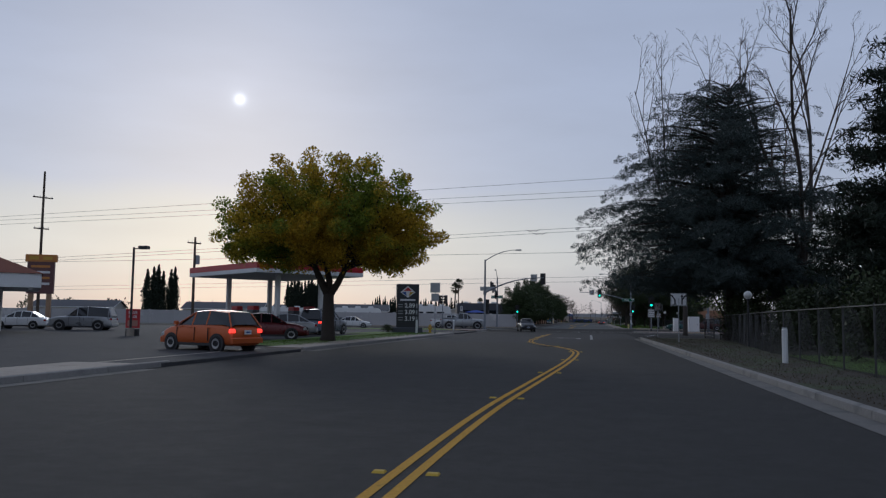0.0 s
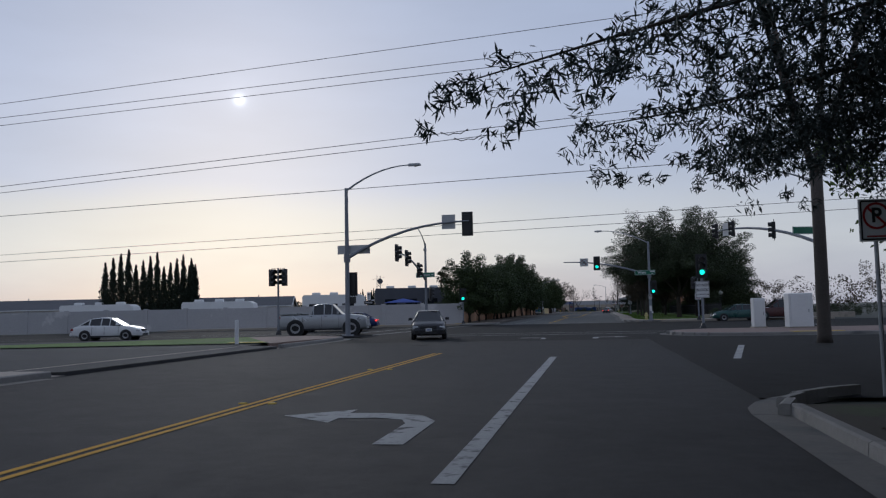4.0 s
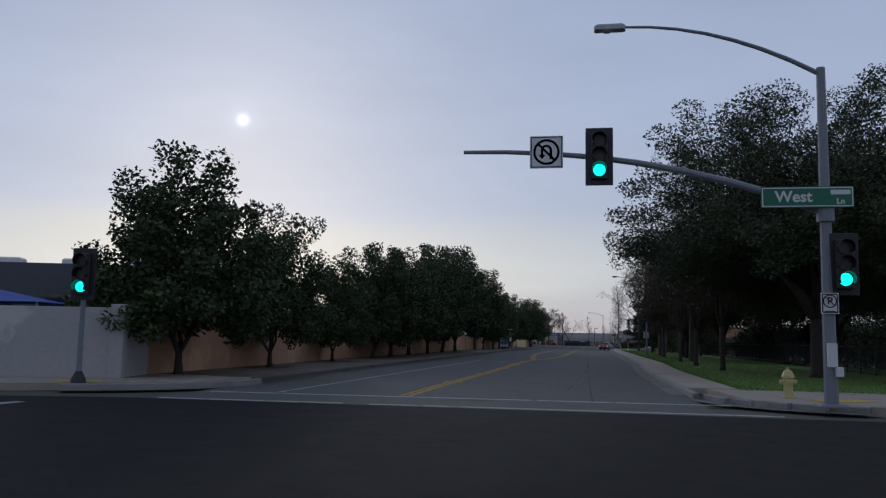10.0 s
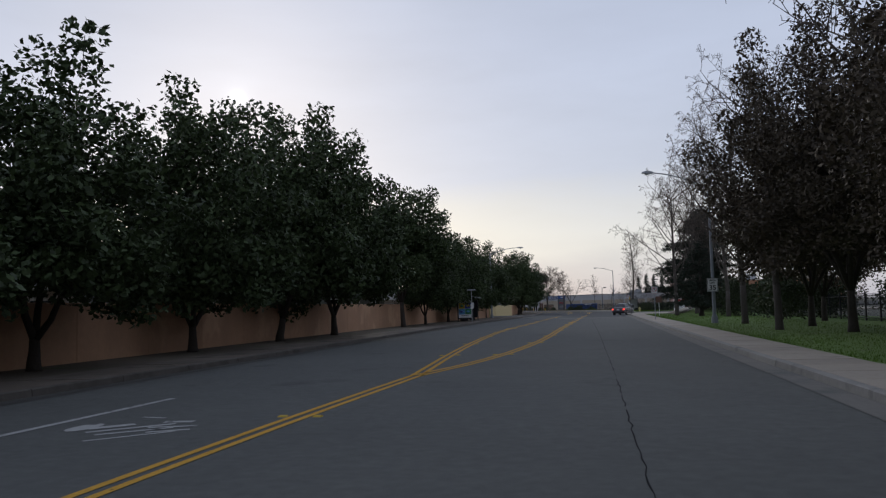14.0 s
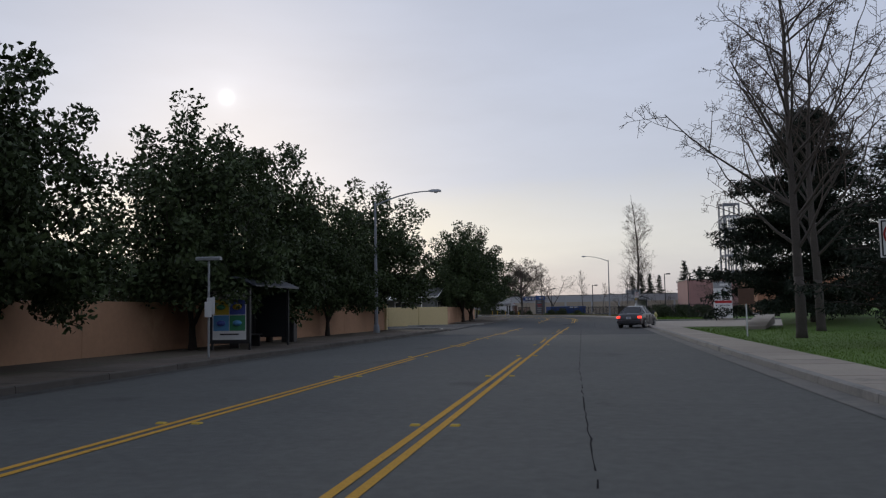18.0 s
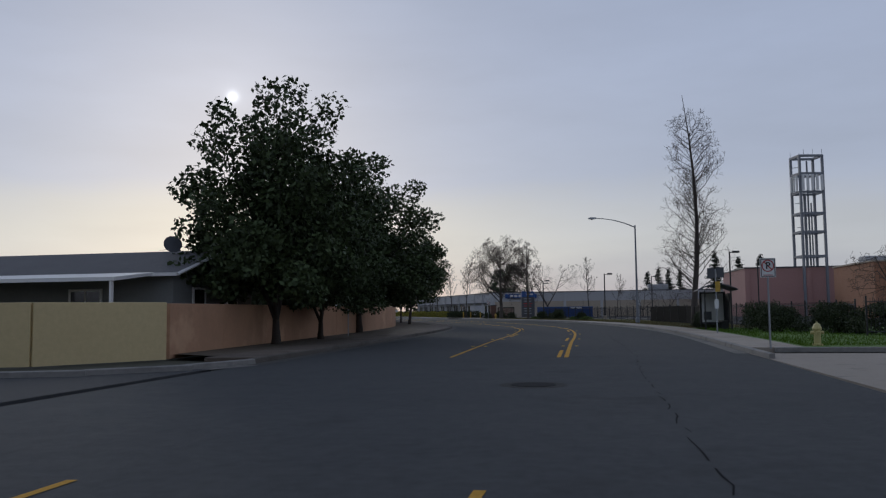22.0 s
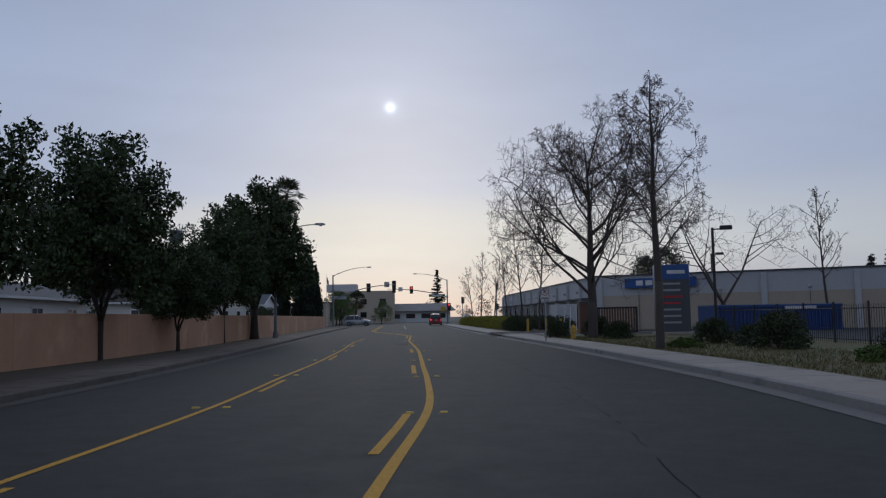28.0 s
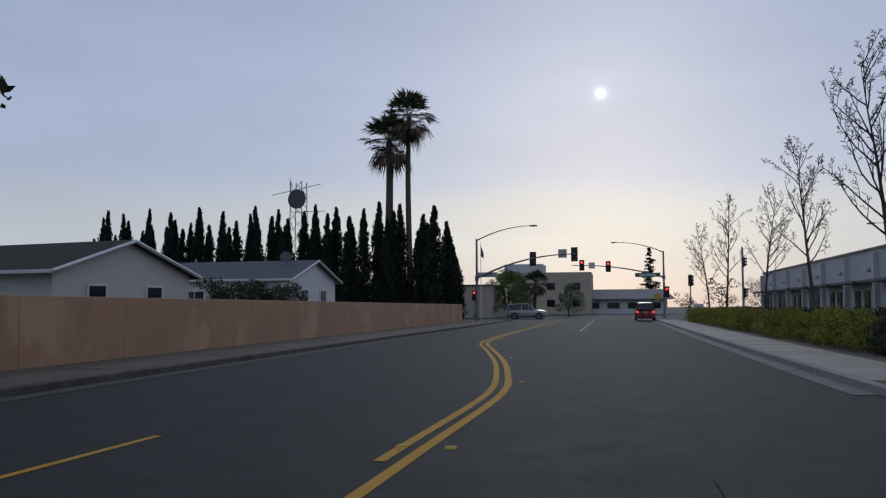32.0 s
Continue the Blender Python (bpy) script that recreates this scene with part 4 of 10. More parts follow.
solid("tactile_plate", MB().box((6.9, 134.6, 0.155), (1.5, 0.6, 0.02), 0.5), TACTILE, "yellow tactile plate in the kerb ramp", "tactile plate", "structure")
solid("corner_paving", MB().poly([(-40, 126.3), (-13.5, 132.3), (-9.9, 134.6), (-9.3, 138.6), (-13.5, 138.6), (-40, 131.5)], -0.05, 0.15), CONCRETE, "concrete street corner below the grey wall", "pavement", "structure")
solid("tactile_plate", MB().box((-12.4, 133.6, 0.155), (1.2, 0.5, 0.02), 0.25), TACTILE, "yellow tactile plate in the kerb ramp", "tactile plate", "structure")
solid("tactile_plate", MB().box((-20.5, 131.6, 0.155), (1.6, 0.6, 0.02), 0.2), TACTILE, "yellow tactile plate in the kerb ramp", "tactile plate", "structure")
solid("driveway", MB().poly([(5.6, 268), (40, 268), (40, 291), (5.7, 291)], -0.05, 0.012), CONCRETE, "pale concrete entrance drive", "driveway", "structure")
solid("clinic_lot", MB().poly([(12, 318), (90, 318), (90, 470), (-20, 470), (-14, 410), (4.0, 372), (9.5, 350)], -0.05, 0.09), LOT, "asphalt parking lot behind the fence", "parking lot", "structure")
solid("driveway", MB().poly([(-18.15, 393.65), (-2, 389), (-2, 398.2), (-21.85, 402.65)], -0.05, 0.1), ASPHALT_DARK, "dark asphalt driveway with a striped crossing", "driveway", "structure")
sw = MB()
for k in range(9):
    bar(sw, (-17.6 - 0.36 * k, 394.6 + 0.82 * k), (-12.5 - 0.36 * k, 393.0 + 0.82 * k), 0.3, 0.106)
solid("crossing_stripes", sw, WHITEP, "worn white crossing stripes on the driveway", "road marking", "structure")


# ---- walls ----
def wall(pts, height, thick, material, label, pier=None, cap=0.0, name="wall"):
    """A free-standing wall with panel joints along a plan line, each panel a piece of its own."""
    t = thing(name, label, "wall", kind="structure")
    step = 4.0
    q = resample(pts, step)
    if math.hypot(pts[-1][0] - q[-1][0], pts[-1][1] - q[-1][1]) > 0.3:
        q.append((pts[-1][0], pts[-1][1], q[-1][2]))
    for k, (x, y, h) in enumerate(q[:-1]):
        x2, y2, _ = q[k + 1]
        ln = math.hypot(x2 - x, y2 - y)
        m = MB()
        m.bevel_box((0, 0, height / 2 + 0.04), (ln - 0.006, thick, height + 0.08), 0.015)
        if cap:
            m.box((0, 0, height + 0.08 + cap / 2), (ln - 0.01, thick + 0.06, cap))
        ob = part("panel", m, material, t)
        ob.matrix_local = pose((x + x2) / 2, (y + y2) / 2, 0, 0, 0, math.degrees(math.atan2(y2 - y, x2 - x)))
        if pier and k % pier == 0:
            ob = part("pier", MB().bevel_box((0, 0, height / 2 + 0.08), (0.4, thick + 0.16, height + 0.2), 0.015), material, t)
            ob.matrix_local = pose(x, y, 0, 0, 0, math.degrees(h))
    return t


wall(WALL_L1, 1.8, 0.2, STUCCO, "peach stucco block wall with water stains and patched paint")
wall(WALL_L2, 1.63, 0.2, STUCCO, "peach stucco block wall with pale repainted patches")
wall([(-12.6, 135.7), (-30, 132.0), (-60, 126.0), (-130, 112)], 2.1, 0.2, GRAYBLOCK, "grey rendered block wall with square piers and painted-over scrawls", pier=1)
wall([(-12.6, 135.9), (-13.7, 140.2)], 2.1, 0.2, GRAYBLOCK, "short return of the grey rendered wall")
gpw = thing("wall", "cream-yellow gate pier wall", "wall", kind="structure")
ob = part("panel", MB().bevel_box((0, 0, 0.95), (0.5, 0.34, 1.95), 0.015), YELWALL, gpw)
ob.matrix_local = pose(-12.48, 265.95, 0, 0, 0, 96)
wall([(-11.75, 288.6), (-12.8, 286.2), (-14.6, 285.0), (-19, 284.0), (-27, 283.4), (-40, 283.4)], 1.66, 0.22, YELWALL, "cream-yellow painted block entrance wall")
wall([(6.6, 291.85), (40, 291.85)], 0.07, 0.25, KERB, "low concrete kerb between the drive and the lawn", name="rim")
wall([(-21.6, 402.75), (-12, 400.55), (-2, 398.3)], 0.08, 0.2, CONCRETE, "low concrete rim of the planting bed", name="rim")


# ---- plants ----
def leaf_mesh(name, centres, per, radius, size, material, seed, squash=0.8, slim=0.45, droop=0.0):
    """Many small folded leaves scattered in soft clumps round the centres."""
    rs = np.random.RandomState(seed)
    c = np.repeat(np.asarray(centres, float), per, axis=0)
    n = len(c)
    rad = np.repeat(np.broadcast_to(np.asarray(radius, float), (len(centres),)), per)
    d = rs.normal(size=(n, 3))
    d /= np.linalg.norm(d, axis=1)[:, None] + 1e-9
    p = c + d * (rad * rs.uniform(0.25, 1.0, n) ** 0.6)[:, None] * np.array([1, 1, squash])
    a = rs.normal(size=(n, 3)) + d * 0.7
    a[:, 2] -= droop
    a /= np.linalg.norm(a, axis=1)[:, None] + 1e-9
    b = np.cross(a, rs.normal(size=(n, 3)))
    b /= np.linalg.norm(b, axis=1)[:, None] + 1e-9
    nn = np.cross(a, b)
    s = size * rs.uniform(0.6, 1.25, n)[:, None]
    v = np.stack([p - a * s * 0.5, p + b * s * slim * 0.5 + nn * s * 0.08, p + a * s * 0.5, p - b * s * slim * 0.5 + nn * s * 0.08], 1).reshape(-1, 3)
    me = bpy.data.meshes.new(name)
    me.vertices.add(4 * n)
    me.vertices.foreach_set("co", v.ravel())
    me.loops.add(4 * n)
    me.loops.foreach_set("vertex_index", np.arange(4 * n, dtype=np.int32))
    me.polygons.add(n)
    me.polygons.foreach_set("loop_start", np.arange(0, 4 * n, 4, dtype=np.int32))
    me.polygons.foreach_set("loop_total", np.full(n, 4, dtype=np.int32))
    me.materials.append(material)
    me.update()
    me.validate()
    return me


def bend(a, b, sag, rg, k=4):
    """A wavering limb from a to b that first climbs (sag > 0) and then leans out."""
    a, b = Vector(a), Vector(b)
    out = []
    for i in range(k + 1):
        t = i / k
        p = a.lerp(b, t)
        p.z += sag * math.sin(math.pi * t) * 0.6
        w = 0.06 * (b - a).length * math.sin(math.pi * t)
        out.append(p + Vector((rg.uniform(-w, w), rg.uniform(-w, w), rg.uniform(-w, w) * 0.5)))
    return out


def leafy_tree(name, label, seed, h, base, rad, clumps=70, per=130, leaf=0.17, clump=0.75, r0=0.22, material=None, bark=None, fork=0.35, top=0.75, low=0.6, wob=0.35, group="", lean=(0, 0), slim=0.5):
    """A broadleaf tree: tapered trunk, forked limbs and a crown of leaf clumps with an uneven outline."""
    rg = random.Random(seed)
    t = thing(name, label, "tree", group=group)
    tr = MB()
    fz = base * (1 - fork) + 0.3
    top_z = base + (h - base) * 0.55
    lx, ly = lean
    tr.tube([(0, 0, -0.1), (0.02, 0.0, 0.25), (lx * 0.3, ly * 0.3, fz * 0.6), (lx * 0.6, ly * 0.6, fz)], [r0 * 1.7, r0 * 1.15, r0, r0 * 0.95], 9)
    centres, rads = [], []
    ch = h - base
    limbs = []
    nl = rg.randint(4, 6)
    for k in range(nl):
        az = 2 * math.pi * (k + rg.uniform(-0.3, 0.3)) / nl
        rr = rad * rg.uniform(0.25, 0.5)
        end = (lx + math.cos(az) * rr, ly + math.sin(az) * rr, base + ch * rg.uniform(0.25, 0.6))
        pts = bend((lx * 0.6, ly * 0.6, fz * 0.92), end, 0.4, rg)
        tr.tube(pts, [r0 * 0.62, r0 * 0.5, r0 * 0.42, r0 * 0.34, r0 * 0.24], 6)
        limbs.append(pts)
    lobes = [(rg.uniform(0, 6.28), rg.uniform(0, 1), rg.uniform(1 - wob, 1 + wob)) for _ in range(11)]
    while len(centres) < clumps:
        az, u = rg.uniform(0, 6.283), rg.random() ** 0.8
        zt = rg.random()
        prof = (math.sin(math.pi * min(1, (zt * (1 - low * 0.35) + low * 0.35))) ** 0.7) * (1 - 0.25 * zt * top)
        near = min(lobes, key=lambda q: (math.cos(az - q[0]) * -1) + 2.2 * abs(zt - q[1]))
        rr = rad * prof * near[2] * (0.35 + 0.65 * math.sqrt(u))
        z = base + ch * zt * (0.86 + 0.14 * near[2])
        centres.append((lx + math.cos(az) * rr, ly + math.sin(az) * rr, z))
        rads.append(clump * rg.uniform(0.6, 1.25))
    for c in centres[: clumps * 2 // 3]:
        lp = min(limbs, key=lambda l: (Vector(c) - l[-1]).length)
        k = rg.randint(2, 4)
        tr.tube(bend(lp[k], c, 0.25, rg, 3), [r0 * 0.2, r0 * 0.14, r0 * 0.09, 0.012], 4, cap=False)
    part("trunk", tr, bark or BARK, t, smooth=True)
    cm = new("crown", leaf_mesh("crown", centres, per, rads, leaf, material, seed, slim=slim))
    cm.parent = t
    return t


def shoot_tree(name, label, seed, h, base, rad, shoots=34, per=110, leaf=0.2, clump=0.8, r0=0.2, material=None, group="", slim=0.5, fill=40, low=0.35, jag=0.22, lean=(0, 0), point=0.0, tip=0.5):
    """A broadleaf tree whose leafy shoots reach out unevenly: spiky outline, gaps between the boughs."""
    rg = random.Random(seed)
    t = thing(name, label, "tree", group=group)
    tr = MB()
    ch = h - base
    lx, ly = lean
    cz = base + ch * low
    fz = base * 0.62 + 0.45
    tr.tube([(0, 0, -0.1), (0.02, 0, 0.25), (lx * 0.3, ly * 0.3, fz * 0.6), (lx * 0.5, ly * 0.5, fz)], [r0 * 1.4, r0 * 1.1, r0 * 0.92, r0 * 0.8], 9)
    nl = rg.randint(3, 5)
    limbs = []
    for k in range(nl):
        az = 6.283 * (k + rg.uniform(-0.3, 0.3)) / nl
        end = Vector((lx + math.cos(az) * rad * rg.uniform(0.2, 0.42), ly + math.sin(az) * rad * rg.uniform(0.2, 0.42), base + ch * rg.uniform(0.2, 0.45)))
        pts = bend((lx * 0.5, ly * 0.5, fz * 0.94), end, 0.3, rg)
        tr.tube(pts, [r0 * 0.66, r0 * 0.54, r0 * 0.45, r0 * 0.36, r0 * 0.26], 6)
        limbs.append(pts)
    centres, rads = [], []
    for k in range(shoots):
        u = (k + rg.random()) / shoots
        el = math.asin(-0.75 + 1.75 * u)
        az = 2.39996 * k + rg.uniform(-0.35, 0.35)
        s = rg.uniform(1 - jag, 1 + jag * 0.55) * (1 + point * max(0, math.sin(el)) ** 3 * rg.uniform(-1, 1))
        vr = ch * (1 - low) if el > 0 else ch * low
        end = Vector((lx + math.cos(az) * math.cos(el) * rad * s, ly + math.sin(az) * math.cos(el) * rad * s, cz + math.sin(el) * vr * s))
        end.z = min(max(end.z, base), h)
        lp = min(limbs, key=lambda l: (end - l[-1]).length)
        st = lp[rg.randint(2, 4)]
        pts = bend(st, end, 0.3, rg, 4)
        tr.tube(pts, [r0 * 0.24, r0 * 0.18, r0 * 0.13, r0 * 0.08, 0.012], 4, cap=False)
        for f, w in ((0.42, 1.05), (0.6, 1.0), (0.76, 0.9), (0.89, 0.76), (1.0, tip)):
            q = f * 4
            a = min(int(q), 3)
            j = clump * 0.35 * (1.15 - f)
            centres.append(pts[a].lerp(pts[a + 1], q - a) + Vector((rg.uniform(-j, j), rg.uniform(-j, j), rg.uniform(-j, j))))
            rads.append(clump * w * rg.uniform(0.8, 1.15))
    for k in range(fill):
        az, el, q = rg.uniform(0, 6.283), rg.uniform(-0.6, 1.3), rg.uniform(0.1, 0.72)
        vr = ch * (1 - low) if el > 0 else ch * low
        centres.append(Vector((lx + math.cos(az) * math.cos(el) * rad * q, ly + math.sin(az) * math.cos(el) * rad * q, max(cz + math.sin(el) * vr * q, base))))
        rads.append(clump * rg.uniform(0.8, 1.2))
    part("trunk", tr, BARK, t, smooth=True)
    cm = new("crown", leaf_mesh("crown", centres, per, rads, leaf, material, seed, slim=slim))
    cm.parent = t
    return t


def bare_tree(name, label, seed, h, trunk=2.5, r0=0.2, spread=0.55, levels=4, kids=6, ratio=0.62, bark=None, up=0.25, droop=0.0, leader=True, group="", buds=0, bud_size=0.07, thick=0.012, budmat=None, f0=0.22, cr=0.5, ratio2=None, kids2=None):
    """A leafless tree: a leader and branches that fork into fine twigs."""
    rg = random.Random(seed)
    t = thing(name, label, "tree", group=group)
    big, fine, tips = MB(), MB(), []

    def grow(p, d, ln, r, lev, n=None):
        k = 5 if lev <= 1 else 3 if lev == 2 else 2
        pts, dd = [p], d.copy()
        for i in range(k):
            w = (0.08, 0.17, 0.21, 0.22, 0.25, 0.27)[min(lev, 5)]
            dd = (dd + Vector((rg.uniform(-w, w), rg.uniform(-w, w), rg.uniform(-w, w) + (up * 0.22 if lev < 3 else -droop)))).normalized()
            pts.append(pts[-1] + dd * ln / k)
        rr = [max(r * (1 - (0.94 if lev == 0 else 0.72) * i / k), thick * 0.6) for i in range(k + 1)]
        (big if lev <= 1 else fine).tube(pts, rr, 8 if lev == 0 else 5 if lev == 1 else 3, cap=False)
        if lev >= levels:
            tips.extend(pts[1:])
            return
        m = n or max(2, int((kids2 or kids) * (1.0 if lev == 0 else 0.85)))
        for i in range(m):
            f = (f0 if lev == 0 else 0.3) + 0.78 * (i + rg.uniform(0, 0.8)) / m
            f = min(f, 0.98)
            q = f * k
            a = int(q)
            pos = pts[a].lerp(pts[min(a + 1, k)], q - a)
            axis = (pts[min(a + 1, k)] - pts[a]).normalized()
            side = axis.cross(Vector((rg.uniform(-1, 1), rg.uniform(-1, 1), rg.uniform(-0.6, 0.6)))).normalized()
            cd = (axis * (1 - spread) + side * spread + Vector((0, 0, up * 0.4 if lev < 2 else 0))).normalized()
            grow(pos, cd, ln * (ratio if lev == 0 else ratio2 or ratio) * (1.12 - 0.55 * f) * rg.uniform(0.75, 1.15), max(r * (cr if lev == 0 else 0.5) * (1.15 - 0.5 * f), thick), lev + 1)

    big.tube([(0, 0, -0.1), (0, 0, 0.2), (0.02, 0, trunk * 0.6), (0.03, 0.02, trunk)], [r0 * 1.28, r0 * 1.08, r0, r0 * 0.95], 9)
    if leader:
        grow(Vector((0.03, 0.02, trunk)), Vector((rg.uniform(-0.05, 0.05), rg.uniform(-0.05, 0.05), 1)), h - trunk, r0 * 0.95, 0, kids * 3)
    else:
        nl = rg.randint(3, 5)
        for i in range(nl):
            az = 6.283 * (i + rg.uniform(-0.25, 0.25)) / nl
            grow(Vector((0.03, 0.02, trunk * 0.95)), Vector((math.cos(az) * spread, math.sin(az) * spread, 1 - spread * 0.4)).normalized(), (h - trunk) * rg.uniform(0.75, 1.0), r0 * 0.62, 1, kids)
    part("trunk", big, bark or PALEBARK, t, smooth=True)
    tw_ = part("twig_web", fine, TWIG, t)
    tw_["kind"] = "stuff"
    if buds:
        sel = [tips[rg.randrange(len(tips))] for _ in range(buds)]
        ob = new("seed_head", leaf_mesh("seed_head", sel, 2, 0.1, bud_size, budmat or TWIG, seed, slim=0.8))
        ob.parent = t
        ob["kind"] = "stuff"
    return t


def cedar(name, label, seed, h, rad, low=2.5, whorls=26, material=None, r0=0.4, per=26, quad=0.26, tip_droop=0.9, group="", power=0.8, lean=0.0, cl=0.42):
    """A conifer with tiers of long drooping boughs."""
    rg = random.Random(seed)
    t = thing(name, label, "tree", group=group)
    tr = MB()
    tr.tube([(0, 0, -0.1), (0, 0, 0.3), (0.05, 0, h * 0.5), (0.05, 0.05, h)], [r0 * 1.5, r0 * 1.1, r0 * 0.6, 0.03], 9)
    centres, rads = [], []
    for k in range(whorls):
        f = (k + rg.uniform(-0.3, 0.3)) / whorls
        z = low + (h - low) * max(0, f)
        reach = rad * (1 - max(0, f)) ** power
        for i in range(rg.randint(4, 6)):
            az = rg.uniform(0, 6.283)
            ln = reach * rg.uniform(0.6, 1.12) + 0.25
            zj = z + rg.uniform(-0.7, 0.7) * min(1.0, h / 18)
            end = Vector((math.cos(az) * ln, math.sin(az) * ln, zj + ln * (0.08 + rg.uniform(-0.1, 0.2)) - tip_droop * 0.1 * ln))
            pts = bend((0.03, 0, zj - 0.1), end, 0.12 * ln, rg, 4)
            tr.tube(pts, [0.02 + 0.014 * ln, 0.02 + 0.01 * ln, 0.03, 0.02, 0.008], 4, cap=False)
            m = max(3, int(ln * 3.2))
            for j in range(m):
                q = (0.18 + 0.85 * j / m) * 4
                a = min(int(q), 3)
                c = pts[a].lerp(pts[a + 1], min(q - a, 1.1))
                w = 0.12 * ln * (1 - 0.6 * j / m)
                c = c + Vector((-math.sin(az), math.cos(az), 0)) * rg.uniform(-w, w) * 1.6 + Vector((0, 0, -rg.uniform(0, 0.35) * tip_droop))
                centres.append(c)
                rads.append(cl * rg.uniform(0.6, 1.3))
    part("trunk", tr, BARK, t, smooth=True)
    ob = new("bough_mass", leaf_mesh("bough_mass", centres, per, rads, quad, material or NEEDLE, seed, squash=0.58, slim=0.22, droop=0.9 * tip_droop))
    ob.parent = t
    return t


def deodar(name, label, seed, h, rad, low, boughs, per, quad, sparse_east=0.75):
    """An old spreading cedar: several stems, long uneven boughs with drooping side sprays."""
    rg = random.Random(seed)
    t = thing(name, label, "tree")
    tr = MB()
    tr.tube([(0, 0, -0.1), (0, 0, 0.4), (0.1, 0.1, h * 0.4), (-0.2, 0.1, h * 0.75), (0, 0, h)], [0.75, 0.55, 0.42, 0.24, 0.04], 10)
    for az, zs in ((0.4, 3.0), (2.6, 4.2), (4.4, 5.4)):
        e = Vector((math.cos(az) * 2.6, math.sin(az) * 2.6, h * rg.uniform(0.72, 0.9)))
        tr.tube(bend((0, 0, zs), e, -1.0, rg, 5), [0.3, 0.26, 0.2, 0.15, 0.1, 0.04], 7)
    centres, rads = [], []
    for k in range(boughs):
        f = ((k + rg.uniform(0, 1)) / boughs) ** 1.35
        z = low + (h - low) * f
        az = 2.39996 * k + rg.uniform(-0.5, 0.5)
        lobe = 1 - 0.14 * (0.5 + 0.5 * math.sin(3 * az + 0.8 * z)) - 0.08 * (0.5 + 0.5 * math.sin(5 * az - 1.7 * z))
        ln = rad * max(0.12, 1 - f ** 2.4) ** 0.55 * lobe * rg.uniform(0.55, 1.1)
        if math.cos(az) > 0.25 and z > h * 0.42 and rg.random() < sparse_east:
            ln *= 0.8
            leafy = 0.22
        else:
            leafy = 1.0
        lift = rg.uniform(-0.12, 0.3) + 0.12 * f
        d = Vector((math.cos(az), math.sin(az), 0))
        sv = Vector((-math.sin(az), math.cos(az), 0))
        sway = rg.uniform(-0.12, 0.12) * ln
        pts = [d * ln * u + sv * sway * u * u + Vector((0, 0, z + ln * (lift * u * 1.6 - (lift * 0.9 + 0.1) * u ** 3) - 0.1 * ln)) for u in (0.02, 0.22, 0.44, 0.64, 0.82, 1.0)]
        for q_ in pts:
            q_.z = max(q_.z, 4.3)
        tr.tube(pts, [0.03 + 0.015 * ln, 0.025 + 0.012 * ln, 0.02 + 0.009 * ln, 0.035, 0.02, 0.008], 4, cap=False)
        u, side = 0.2, 1
        while u < 1.0:
            q = u * 5
            a = min(int(q), 4)
            root = pts[a].lerp(pts[a + 1], q - a)
            w = (0.24 * ln * (1 - 0.8 * u) + 0.4) * rg.uniform(0.6, 1.25)
            if rg.random() < leafy:
                hang = rg.uniform(-0.7, 0.35)
                v = 0.25
                while v <= w:
                    g_ = v / w
                    centres.append(root + sv * side * v * 0.8 + d * v * 0.62 + Vector((0, 0, hang * g_ - 0.34 * g_ * g_ * w - rg.uniform(0, 0.3))))
                    rads.append((0.34 - 0.16 * g_) * rg.uniform(0.75, 1.3))
                    v += 0.36
            side = -side
            u += 0.28 / max(ln, 1.0)
        for e in (0.0, 0.25):
            centres.append(pts[-1] + d * e + Vector((0, 0, -e * 0.5)))
            rads.append(0.2)
    part("trunk", tr, BARK, t, smooth=True)
    ob = new("bough_mass", leaf_mesh("bough_mass", centres, per, rads, quad, NEEDLE, seed, squash=0.75, slim=0.19, droop=0.7))
    ob.parent = t
    return t


def cypress(name, label, seed, h, rad, group="", per=36, n=110):
    """A narrow upright cypress."""
    rg = random.Random(seed)
    t = thing(name, label, "tree", group=group)
    part("trunk", MB().tube([(0, 0, -0.1), (0, 0, h * 0.9)], [0.12, 0.03], 6), BARK, t)
    cs, rs = [], []
    for k in range(n):
        f = k / n
        full = rad * min(1, (1 - f) / 0.5) ** 0.75 * min(1, 0.6 + 4 * f)
        rr = full * rg.uniform(0.0, 0.5)
        az = rg.uniform(0, 6.283)
        cs.append((math.cos(az) * rr, math.sin(az) * rr, 0.2 + (h - 0.35) * f))
        rs.append(max(0.07, full * 0.55))
    ob = new("crown", leaf_mesh("crown", cs, per, rs, 0.34, NEEDLE_D, seed, squash=1.6, slim=0.32, droop=-2.2))
    ob.parent = t
    return t


